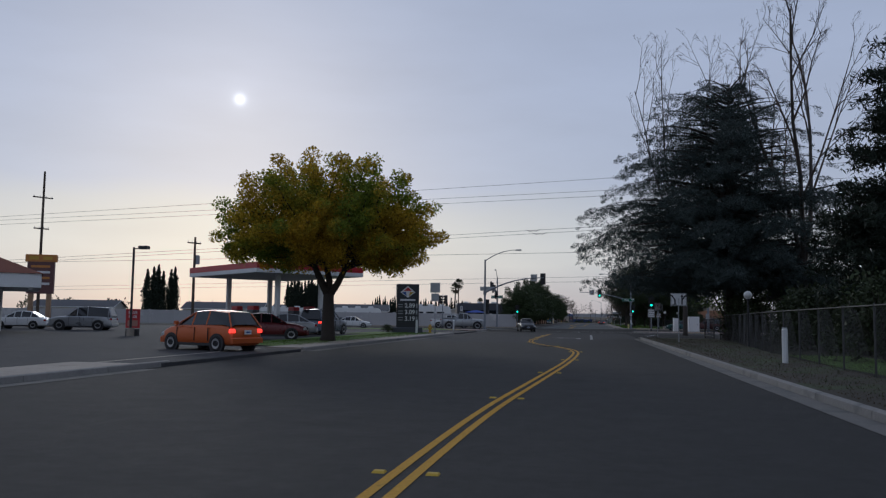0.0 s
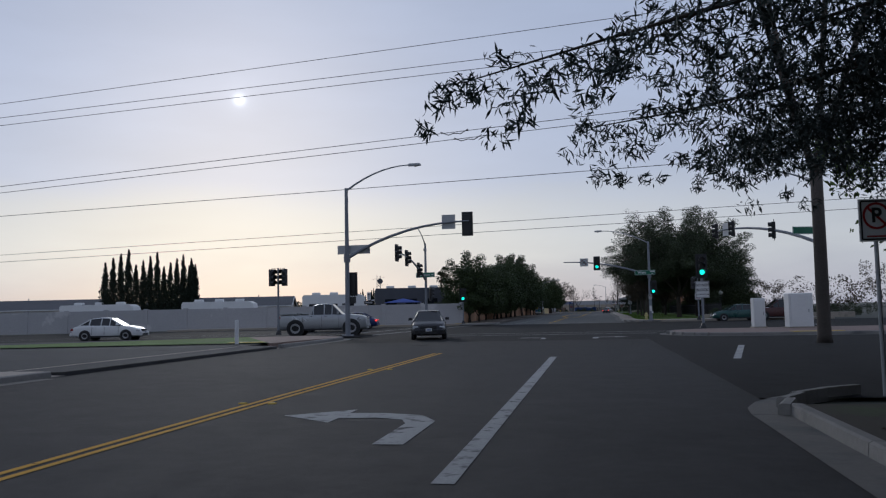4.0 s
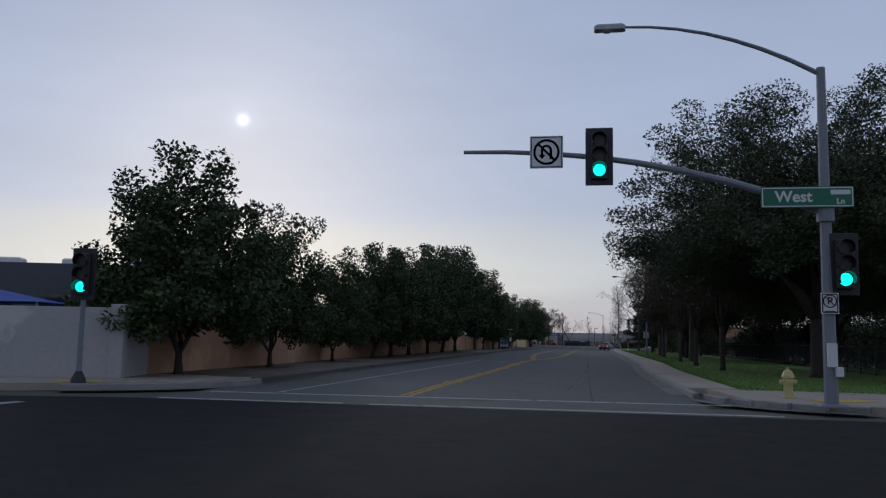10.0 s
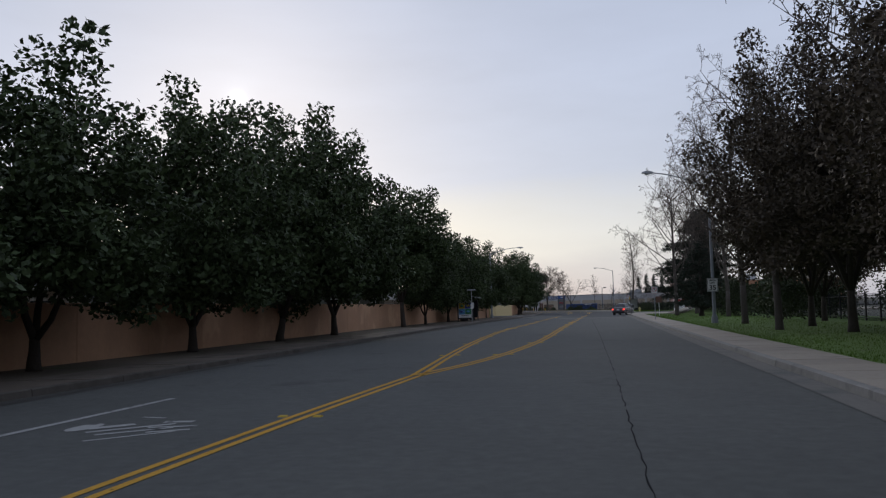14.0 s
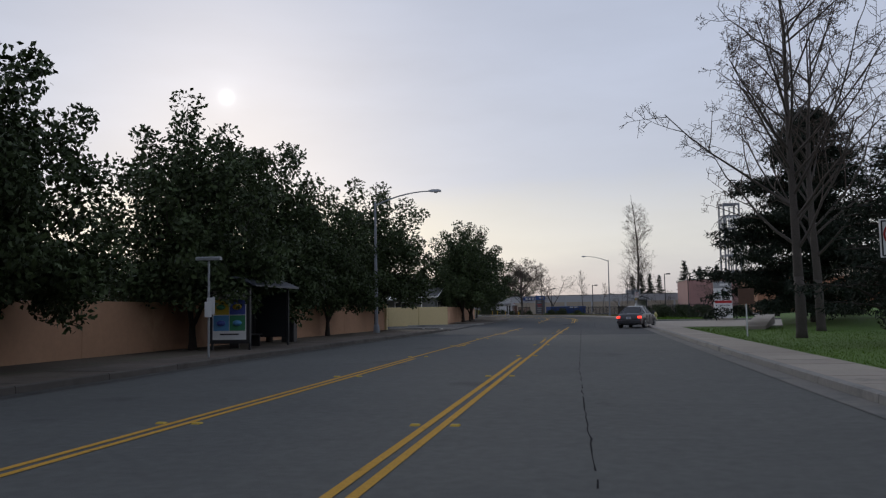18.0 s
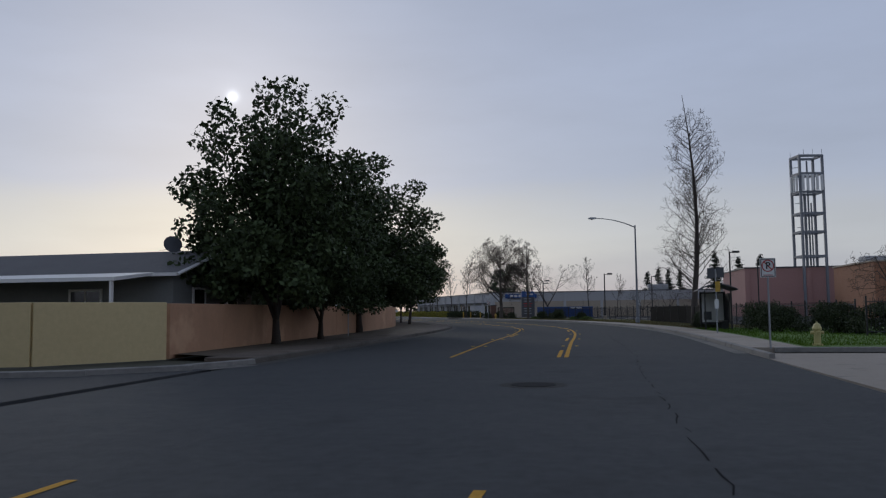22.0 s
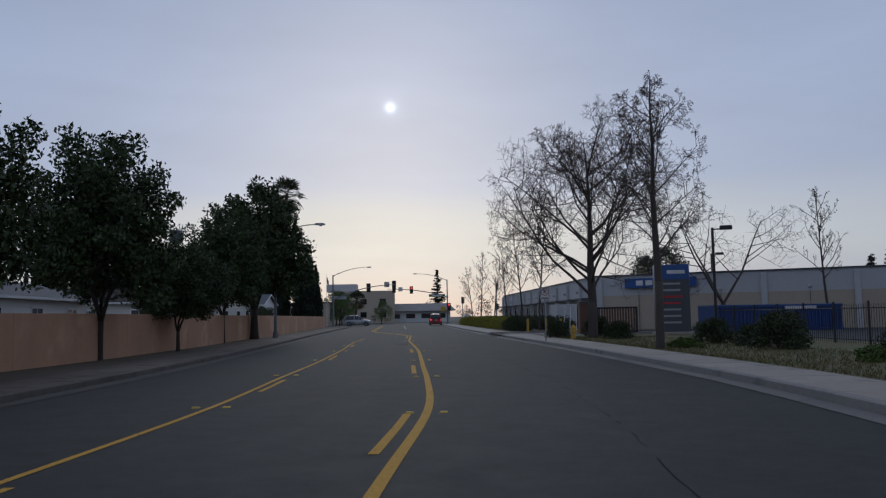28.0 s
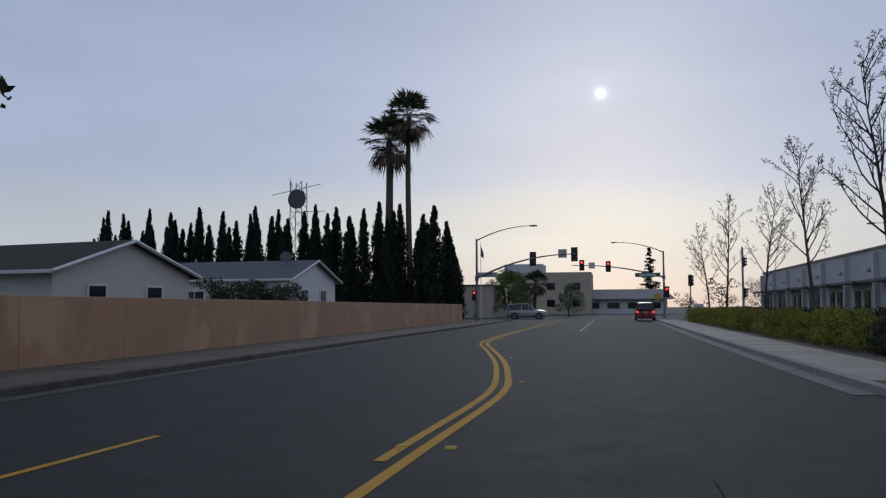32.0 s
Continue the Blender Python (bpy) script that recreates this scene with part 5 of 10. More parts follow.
def shrub(name, label, seed, sx, sy, sz, material, per=70, clumps=40, leaf=0.09, boxy=False, group="", slim=0.5, spiky=0.0):
    """A shrub or a clipped hedge: leaves over twiggy stems."""
    rg = random.Random(seed)
    t = thing(name, label, "shrub", group=group)
    st = MB()
    for k in range(6):
        st.tube([(rg.uniform(-0.1, 0.1), rg.uniform(-0.1, 0.1), -0.05), (rg.uniform(-0.4, 0.4) * sx, rg.uniform(-0.4, 0.4) * sy, sz * 0.75)], [0.02, 0.008], 4)
    part("stem", st, BARK, t)["kind"] = "stuff"
    cs = []
    for k in range(clumps):
        if boxy:
            cs.append((rg.uniform(-0.46, 0.46) * sx, rg.uniform(-0.42, 0.42) * sy, sz * rg.uniform(0.1, 0.9)))
        else:
            az, u = rg.uniform(0, 6.283), math.sqrt(rg.random())
            zz = rg.random()
            f = math.sqrt(max(0.05, 1 - (zz * 0.95) ** 2))
            cs.append((math.cos(az) * u * f * sx * 0.42, math.sin(az) * u * f * sy * 0.42, sz * (0.12 + 0.76 * zz)))
    rr = 0.22 * min(sx, sy, sz) + 0.08
    ob = new("foliage", leaf_mesh("foliage", cs, per, rr, leaf, material, seed, slim=slim, droop=-spiky))
    ob.parent = t
    return t


def palm(name, label, seed, h, r0=0.28, crown=2.3, group="", skirt=True):
    """A fan palm: ringed trunk, dry skirt and stiff fan leaves."""
    rg = random.Random(seed)
    t = thing(name, label, "tree", group=group)
    tr = MB()
    pts = [(0, 0, -0.1)] + [(0.35 * math.sin(k * 0.35 + seed) * k / 10, 0.2 * math.cos(k * 0.3) * k / 10, h * k / 10) for k in range(1, 11)]
    tr.tube(pts, [r0 * 1.5] + [r0 * (1.1 - 0.035 * k) for k in range(10)], 9)
    part("trunk", tr, mat("palm_trunk", (0.11, 0.085, 0.065), 0.95, vary=0.3, scale=6, bump=0.8, bump_scale=16), t)
    topp = Vector(pts[-1])
    fm, dm = MB(), MB()
    for k in range(64):
        dry = k >= 46
        az = rg.uniform(0, 6.283)
        el = rg.uniform(-0.35, 1.35) if not dry else rg.uniform(-1.25, -0.55)
        d = Vector((math.cos(az) * math.cos(el), math.sin(az) * math.cos(el), math.sin(el)))
        stem = crown * rg.uniform(0.45, 0.6)
        hub = topp + d * stem
        mb = dm if dry else fm
        mb.tube([topp, hub], [0.025, 0.015], 3)
        side = d.cross(Vector((0, 0, 1))).normalized()
        upv = side.cross(d)
        nb = 13
        for i in range(nb):
            a = (i / (nb - 1) - 0.5) * 2.7
            dd = (d * math.cos(a) + side * math.sin(a) + upv * 0.05).normalized()
            ln = crown * rg.uniform(0.42, 0.6)
            tip_ = hub + dd * ln + Vector((0, 0, -0.3 * ln * (0.6 if not dry else 1.4)))
            mid = hub + dd * ln * 0.55
            ws = side * 0.11 * math.cos(a) + d * 0.11 * math.sin(a)
            mb.add([hub, mid + ws, tip_, mid - ws], [(0, 1, 2, 3)])
    part("fronds", fm, PALM, t)
    if skirt:
        part("dry_skirt", dm, PALMDRY, t, "hanging dry brown fronds")
    return t


PROTO = {}


def place(key, make, x, y, z=0.1, rz=0.0, s=1.0, sz=None, label=""):
    """The first of a kind is built, the others are copies of it."""
    m = pose(x, y, z, 0, 0, rz) @ Matrix.Diagonal((s, s, sz or s, 1))
    if key not in PROTO:
        PROTO[key] = make()
        PROTO[key].matrix_world = m
        return PROTO[key]
    src = PROTO[key]
    keep = src.scale.copy()
    src.scale = (1, 1, 1)
    ob = copy_thing(src, m)
    src.scale = keep
    if label:
        ob["label"] = label
    return ob


MAG_LABEL = "dark evergreen street tree with glossy leaves before the wall"
MAG = [dict(seed=11, h=10.0, base=0.8, low=0.3, rad=3.7, shoots=44, jag=0.16), dict(seed=12, h=10.0, base=0.8, low=0.3, rad=3.7, shoots=42, jag=0.2, point=0.12), dict(seed=13, h=10.0, base=0.8, low=0.3, rad=3.7, shoots=44, jag=0.16, lean=(0.3, -0.2), point=0.1),
       dict(seed=14, h=10.0, base=0.8, low=0.3, rad=3.7, shoots=42, jag=0.2, point=0.15)]


def magnolia(k, x, y, rz, h, rad):
    """A street tree of the given height and crown radius."""
    p = dict(MAG[k])
    tall = y > 340 or 218 < y < 224
    if tall:
        p.update(base=2.1, low=0.36)
    return place("mag%d%s" % (k, "tall" if tall else ""), lambda: shoot_tree("street_tree", MAG_LABEL, per=110, leaf=0.23, clump=1.0, r0=0.155, material=LEAF_MAG, group="street trees before the wall", fill=85, tip=0.72, slim=0.58, **p), x, y, 0.12, rz, rad / p["rad"], h / 10.0)


for k, x, y, rz, h, rad in ((0, -12.2, 138.6, 20, 7.6, 3.2), (1, -12.3, 146.7, 80, 6.8, 2.5), (3, -12.8, 157.0, 140, 5.7, 2.1), (2, -12.9, 166.0, 30, 7.6, 2.9), (0, -13.0, 171.5, 200, 7.8, 3.6), (1, -13.2, 178.5, 250, 8.6, 3.7),
                            (3, -13.3, 187.0, 300, 9.6, 3.7), (2, -13.4, 195.5, 100, 11.0, 4.1), (0, -13.4, 203.5, 10, 11.6, 4.2), (2, -13.5, 221, 170, 10.8, 4.3), (1, -13.3, 228.4, 45, 8.0, 2.9), (3, -13.1, 238.6, 20, 9.0, 3.3),
                            (2, -12.9, 245.6, 320, 9.0, 3.1), (0, -12.7, 253.6, 270, 8.2, 2.9), (1, -12.6, 263.4, 130, 9.7, 3.9),
                            (0, -11.3, 296.6, 60, 10.7, 3.9), (3, -11.3, 302.3, 190, 8.6, 3.1), (1, -12.6, 313.6, 15, 11.0, 4.8),
                            (2, -15.4, 341.4, 40, 8.8, 3.3), (0, -18.4, 351.2, 130, 7.9, 2.4), (1, -20.2, 355.8, 200, 7.2, 2.4), (2, -24.0, 364.8, 10, 7.9, 2.7), (3, -26.0, 371.4, 60, 5.0, 1.9), (0, -31.2, 381.8, 100, 7.6, 2.5)):
    magnolia(k, x, y, rz, h, rad)
shoot_tree("street_tree", "broad dark evergreen street tree with a clear trunk", 15, 10.2, 2.6, 3.9, shoots=80, per=80, leaf=0.27, clump=1.0, r0=0.26, material=LEAF_MAG, group="street trees before the wall", fill=110, low=0.3, jag=0.25, point=0.15, tip=0.6).matrix_world = at(-34.2, 389.4, 0.12)

# station tree, turning colour
shoot_tree("street_tree", "broad rounded tree with leaves turning from green to orange", 31, 9.7, 3.3, 5.7, shoots=130, per=150, leaf=0.17, clump=0.85, r0=0.34, material=LEAF_AUT, fill=190, low=0.36, jag=0.12, tip=0.6).matrix_world = at(-14.6, 41.5, 0.15)

# park side of the first street
deodar("cedar_tree", "huge blue-green cedar with drooping boughs over the road", 41, 18.6, 11.4, 4.4, 330, 27, 0.175).matrix_world = at(9.2, 61.0, 0.12)
cedar("pine_tree", "dark dense pine beside the park fence", 42, 14.0, 5.2, 1.0, 34, NEEDLE_D, 0.35, 40, 0.34, 0.4, power=0.5, cl=0.6).matrix_world = at(12.9, 37.0, 0.12)
bare_tree("bare_tree", "tall leafless tree with fine upright twigs", 51, 25.0, 5.0, 0.3, 0.36, 5, 6, 0.5, up=0.75, leader=False, thick=0.008).matrix_world = at(13.2, 58.0, 0.1)
bare_tree("bare_tree", "tall leafless tree with fine upright twigs", 52, 28.0, 6.0, 0.22, 0.34, 5, 6, 0.46, up=0.75, leader=False, thick=0.008).matrix_world = at(8.6, 84.0, 0.1)
leafy_tree("park_tree", "yellow-green leafy tree at the park entrance", 32, 8.5, 2.4, 3.6, clumps=80, per=110, leaf=0.2, clump=0.8, r0=0.2, material=LEAF_LIGHT).matrix_world = at(10.8, 74.0, 0.12)
# Several park-fence shrubs are added to stand in for tree shade
for k, (x, y) in enumerate(((11.5, 28), (11.5, 46), (12, 53), (15, 64), (10.5, 22), (17, 70), (13, 33), (10.2, 36), (16, 40), (16, 50), (19, 58), (9.5, 15), (13, 17), (9.4, 41), (9.6, 57), (11, 50), (8.9, 30), (10, 25), (12, 42), (14, 25), (9.0, 20), (14, 57), (19, 47), (17.5, 150), (18.5, 153.5), (17.6, 157), (18.4, 160.5), (17.8, 164), (18.6, 167.5), (17.6, 171), (18.4, 174.5), (17.8, 178), (18.6, 181.5), (17.8, 185), (18.4, 188.5), (17.8, 192), (18.5, 196), (18, 200), (18.5, 204), (18, 208), (19, 212), (14, 222), (16, 216), (13, 215), (15, 228), (17, 224), (12.8, 232), (13.6, 239), (14.2, 245), (-17, 306.5), (-17.4, 310), (-17.8, 313.6), (-18.3, 317))):
    place("darkbush", lambda: shrub("shrub", "dense dark evergreen shrub in the shade", 71, 3.6, 3.6, 2.8, HEDGE_D, 60, 60, 0.2), x, y, 0.1, 50 * k, 1.0 + 0.12 * (k % 3))

# Oversized copies, added to block sky gaps and darken behind the fence
for k in range(9):
    place("darkbush", lambda: None, 22.5 + 1.5 * math.sin(k * 2.3), 20 + 6.2 * k, 0.1, 70 * k, 2.0 + 0.25 * (k % 3))

# far right corner: broad dark oaks
OAK = dict(h=13.2, base=3.6, rad=7.4, shoots=120, per=220, leaf=0.15, clump=1.05, r0=0.24, fill=190, low=0.3, jag=0.15, tip=0.7)
for k, (x, y, s, rz) in enumerate(((10.4, 150.4, 1.08, 0), (13.4, 158.5, 0.8, 110), (17.5, 176, 0.85, 60))):
    place("oak%d" % (k % 2), lambda: shoot_tree("oak_tree", "broad dark evergreen oak over the pavement", 81 + k, material=LEAF_OAK, group="park oaks", **OAK), x, y, 0.12, rz, s, s * 0.87)
# bare trees and bronze evergreens along the park
for k, (x, y, s, rz) in enumerate(((8.8, 178.8, 1.12, 0), (8.3, 196, 0.95, 100), (8.9, 207, 1.05, 200), (11.6, 229.5, 1.05, 290), (8.9, 243, 1.15, 60), (11.8, 251, 1.2, 160))):
    place("bare%d" % (k % 3), lambda: bare_tree("bare_tree", "leafless park tree with a dense web of twigs", 91 + k, 12.5, 2.0, 0.165, 0.62, 4, 7, 0.5, up=0.45, droop=0.08, leader=True, buds=1200, bud_size=0.05, thick=0.011, f0=0.06, cr=0.34, group="bare park trees"), x, y, 0.12, rz, s)
for k, (x, y, s) in enumerate(((11.6, 182, 1.05), (10.0, 192, 1.1), (10.6, 200, 1.0), (15, 176, 1.15), (13.5, 209, 0.95), (16, 190, 1.2))):
    place("bronze", lambda: shoot_tree("park_tree", "dark bronze evergreen tree behind the lawn", 35, 11.5, 1.6, 4.4, shoots=60, per=130, leaf=0.17, clump=1.0, r0=0.15, material=LEAF_RED, fill=90, tip=0.65), x, y, 0.12, 70 * k, s)
for k, (x, y) in enumerate(((7.6, 156.8), (7.4, 165.2), (7.7, 176.0))):
    place("slimoak", lambda: shoot_tree("park_tree", "slim brownish tree with sparse leaves on a thin trunk", 38, 9.0, 3.0, 2.5, shoots=34, per=60, leaf=0.16, clump=0.8, r0=0.13, material=LEAF_RED, fill=16), x, y, 0.12, 100 * k)
cedar("spruce_tree", "dark spreading conifer on the lawn", 43, 6.6, 3.4, 0.8, 20, NEEDLE_D, 0.2, 20, 0.22, 0.5).matrix_world = at(10.4, 236.5, 0.12)
cedar("spruce_tree", "dark spreading conifer beside the entrance", 44, 12.0, 5.8, 1.0, 30, NEEDLE_D, 0.25, 34, 0.34, 0.5, power=0.6, cl=0.55).matrix_world = at(13.2, 257, 0.12)
# tall bare poplar with seed heads
bare_tree("poplar_tree", "tall narrow leafless tree full of small seed heads", 95, 17.0, 1.4, 0.23, 0.66, 3, 30, 0.19, up=0.3, droop=-0.1, leader=True, buds=1100, bud_size=0.042, thick=0.009, f0=0.06, cr=0.16, ratio2=0.52, kids2=8).matrix_world = at(8.8, 327.0, 0.12)
# pair of bare trees on the clinic lawn
bare_tree("bare_tree", "wide-spreading leafless tree on the clinic lawn", 96, 10.8, 1.9, 0.25, 0.74, 4, 8, 0.7, up=0.46, droop=-0.08, leader=True, buds=2500, bud_size=0.04, thick=0.009, f0=0.02, cr=0.32, ratio2=0.52, kids2=10).matrix_world = at(-11.1, 386.4, 0.12)
bare_tree("bare_tree", "tall leafless tree with dark trunk on the clinic lawn", 97, 10.3, 2.4, 0.15, 0.62, 4, 9, 0.3, up=0.35, droop=0.12, leader=True, buds=2000, bud_size=0.04, thick=0.009, f0=0.08, cr=0.22, ratio2=0.5, kids2=8).matrix_world = at(-6.2, 372.6, 0.12)
for k, (x, y, s) in enumerate(((-21.1, 408.5, 0.7), (-25.1, 418, 0.72), (-29.5, 428, 0.66), (-34.6, 440, 0.62), (-41.6, 456, 0.74), (-44.6, 461, 0.62), (0.3, 406.5, 0.72), (4.9, 404.5, 0.5))):
    place("lane%d" % (k % 2), lambda: bare_tree("bare_tree", "slender leafless tree in the clinic planting bed", 101 + k, 13.0, 2.4, 0.14, 0.55, 4, 7, 0.36, up=0.45, leader=True, buds=800, bud_size=0.05, thick=0.016, cr=0.4, group="slender bare trees"), x + 1.6, y, 0.12, 80 * k, s)
for k, (x, y, s) in enumerate(((-5.1, 406, 1.1), (10.5, 402, 0.55), (14.5, 402, 0.6), (20, 406, 0.6))):
    place("lot%d" % (k % 2), lambda: bare_tree("bare_tree", "leafless tree in the clinic lot", 111 + k, 9.5, 1.8, 0.16, 0.7, 4, 7, 0.62, up=0.3, leader=False, group="bare lot trees"), x, y, 0.1, 95 * k, s)


# blades over the lawns beside the pavement
def grass(label, n, seed, lo, hi, edge, material, z=0.135, size=0.09):
    """Upright grass blades scattered over a strip of lawn between two distances from a plan line."""
    rs = np.random.RandomState(seed)
    pts = np.asarray(edge, float)
    u = rs.uniform(0, len(pts) - 1.001, n)
    i = u.astype(int)
    p = pts[i] + (pts[i + 1] - pts[i]) * (u - i)[:, None]
    p[:, 0] += lo + (hi - lo) * rs.uniform(0, 1, n) ** 1.6
    a = rs.uniform(0, 6.283, n)
    h = size * rs.uniform(0.5, 1.3, n)
    w = np.stack([np.cos(a), np.sin(a), np.zeros(n)], 1) * (0.012 + 0.2 * h)[:, None] * 0.5
    b = np.concatenate([p, np.full((n, 1), z - 0.01)], 1)
    t = b + np.stack([rs.normal(0, 0.35, n) * h, rs.normal(0, 0.35, n) * h, h], 1)
    v = np.stack([b - w, b + w, t], 1).reshape(-1, 3)
    me = bpy.data.meshes.new("grass")
    me.from_pydata(v.tolist(), [], np.arange(3 * n).reshape(-1, 3).tolist())
    me.materials.append(material)
    ob = new("grass", me)
    tagged(ob, label, "grass", kind="stuff")
    return ob


BLADE = mat("grass_blade", (0.095, 0.165, 0.02), 0.8, vary=0.2, scale=1.0, color2=(0.06, 0.12, 0.014), island=0.35, spec=0.06)
BLADE_DRY = mat("dry_grass_blade", (0.13, 0.125, 0.04), 0.85, vary=0.2, scale=1.0, color2=(0.15, 0.11, 0.055), island=0.35, spec=0.2)
grass("short green grass blades on the park lawn", 48000, 301, 1.68, 8.5, sub_line(R_B, 138, 260), BLADE, size=0.055)
grass("short green grass blades on the clinic lawn", 9000, 302, 2.0, 8.0, sub_line(R_B, 293, 317), BLADE)
grass("dry tufts of grass on the clinic lawn", 24000, 303, 2.1, 7.5, sub_line(R_B, 319, 388), BLADE_DRY)
grass("patchy grass blades on the station verge", 12000, 304, -3.2, -0.1, [(-13.3, 34), (-13.3, 48), (-13.3, 60.4), (-13.3, 70.4)], BLADE, 0.15, 0.05)
grass("low weeds on the shaded park verge", 4000, 305, 0.6, 5.0, [(3.2, -5), (3.2, 30), (3.2, 62)], HEDGE_D, 0.135, 0.06)
# Litter colour also lowered towards the tree shade on this verge
grass("brown leaf litter on the shaded park verge", 9000, 306, 0.1, 4.5, [(3.2, -5), (3.2, 30), (3.2, 62)], mat("leaf_litter", (0.05, 0.028, 0.014), 0.9, vary=0.2, scale=1.0, color2=(0.06, 0.035, 0.018), island=0.4, spec=0.1), 0.14, 0.035)
# ---- street furniture ----
def arm_curve(length, rise, drop=0.0, n=8):
    """A mast arm that leaves its pole steeply and levels out."""
    return [(length * k / n, 0.0, rise * (1 - (1 - k / n) ** 2.2) - drop * k / n) for k in range(n + 1)]


def signal_head(parent, m, lit="", back=True, side_hoods=True, faces=True):
    """A three-lamp signal: housing, backplate, lenses and visors. It faces local -y."""
    hd = part("signal_head", MB().bevel_box((0, 0, 0), (0.36, 0.22, 1.06), 0.02), BLACKM, parent)
    hd.matrix_local = m
    if back:
        b = part("backplate", MB().bevel_box((0, 0.02, 0), (0.62, 0.03, 1.34), 0.01), BLACKM, hd)
    for k, (nm, mt) in enumerate((("red", LIT_RED), ("amber", LIT_AMBER), ("green", LIT_GREEN))):
        z = 0.34 - 0.34 * k
        on = lit == nm
        part("lens", MB().cyl((0, -0.105, z), (0, -0.135, z), 0.14, 14), mt if on else DARKLENS, hd, "lit %s lens" % nm if on else "")
        vis = MB()
        arc = [(0.165 * math.cos(radians(a)), 0.165 * math.sin(radians(a)) + z) for a in range(-30, 211, 30)]
        vv, na = [], len(arc)
        for x0, z0 in arc:
            vv += [(x0, -0.11, z0), (x0, -0.33, z0), (x0 * 1.07, -0.33, z + (z0 - z) * 1.07), (x0 * 1.07, -0.11, z + (z0 - z) * 1.07)]
        vis.add(vv, [(4 * i + q, 4 * i + 4 + q, 4 * i + 4 + (q + 1) % 4, 4 * i + (q + 1) % 4) for i in range(na - 1) for q in range(3)])
        part("visor", vis, BLACKM, hd)
    return hd


def sign_plate(parent, m, w, h, face, back=None, border=None, name="sign_plate"):
    """A sheet sign with its face at local -y."""
    s = part(name, MB().bevel_box((0, 0.01, 0), (w, 0.014, h), 0.003), back or SIGNBACK, parent)
    s.matrix_local = m
    part("sign_face", MB().box((0, -0.0015, 0), (w - 0.004, 0.009, h - 0.004)), face, s)
    if border:
        b = MB()
        t, i = 0.022, 0.03
        for cx, cz, sx, sz_ in ((0, h / 2 - i, w - 2 * i, t), (0, -h / 2 + i, w - 2 * i, t), (w / 2 - i, 0, t, h - 2 * i), (-w / 2 + i, 0, t, h - 2 * i)):
            b.box((cx, -0.008, cz), (sx, 0.005, sz_))
        part("border", b, border, s)
    return s


FACE = Matrix.Rotation(radians(90), 4, "X")


def words(s, body, x, z, size, material):
    """Lettering on a sign's -y face."""
    return text(s, body, Matrix.Translation((x, -0.008, z)) @ FACE, size, material)


def ring(mb, r, w, y=-0.009, n=24, cx=0, cz=0, a0=0, a1=360):
    for k in range(n):
        a, b = radians(a0 + (a1 - a0) * k / n), radians(a0 + (a1 - a0) * (k + 1) / n)
        mb.add([(cx + math.cos(t) * q, y, cz + math.sin(t) * q) for t, q in ((a, r), (b, r), (b, r - w), (a, r - w))], [(0, 1, 2, 3), (3, 2, 1, 0)])


def slash(mb, a, b, w, y=-0.0095):
    d = (Vector(b) - Vector(a)).normalized()
    n = Vector((-d.y, d.x)) * w / 2
    p = [(a[0] + n.x, y, a[1] + n.y), (a[0] - n.x, y, a[1] - n.y), (b[0] - n.x, y, b[1] - n.y), (b[0] + n.x, y, b[1] + n.y)]
    mb.add(p, [(0, 1, 2, 3), (3, 2, 1, 0)])


def ban_sign(parent, m, s, kind):
    """White sign with a red ring and slash over a black letter or arrow."""
    tall = s * 1.25 if kind == "P" else s
    pl = sign_plate(parent, m, s, tall, SIGNWHITE, border=BLACKT)
    cz = (tall - s) / 2
    rm = MB()
    ring(rm, s * 0.4, s * 0.07, cz=cz)
    slash(rm, (-s * 0.27, cz + s * 0.27), (s * 0.27, cz - s * 0.27), s * 0.07, -0.0105)
    part("red_ring", rm, SIGNRED, pl)
    if kind == "P":
        words(pl, "P", 0, cz, s * 0.6, BLACKT)
        ar = MB()
        slash(ar, (-s * 0.3, -tall * 0.38), (s * 0.3, -tall * 0.38), s * 0.05)
        part("arrow", ar, SIGNRED, pl)
    else:
        ar = MB()
        ring(ar, s * 0.17, s * 0.075, y=-0.0085, cz=s * 0.06, a0=0, a1=180, n=10)
        slash(ar, (s * 0.132, s * 0.06), (s * 0.132, -s * 0.22), s * 0.075, -0.0085)
        slash(ar, (-s * 0.132, s * 0.06), (-s * 0.132, -s * 0.1), s * 0.075, -0.0085)
        ar.add([(-s * 0.24, -0.0085, -s * 0.08), (-s * 0.03, -0.0085, -s * 0.08), (-s * 0.132, -0.0085, -s * 0.22)], [(0, 1, 2), (2, 1, 0)])
        part("arrow", ar, BLACKT, pl)
    return pl


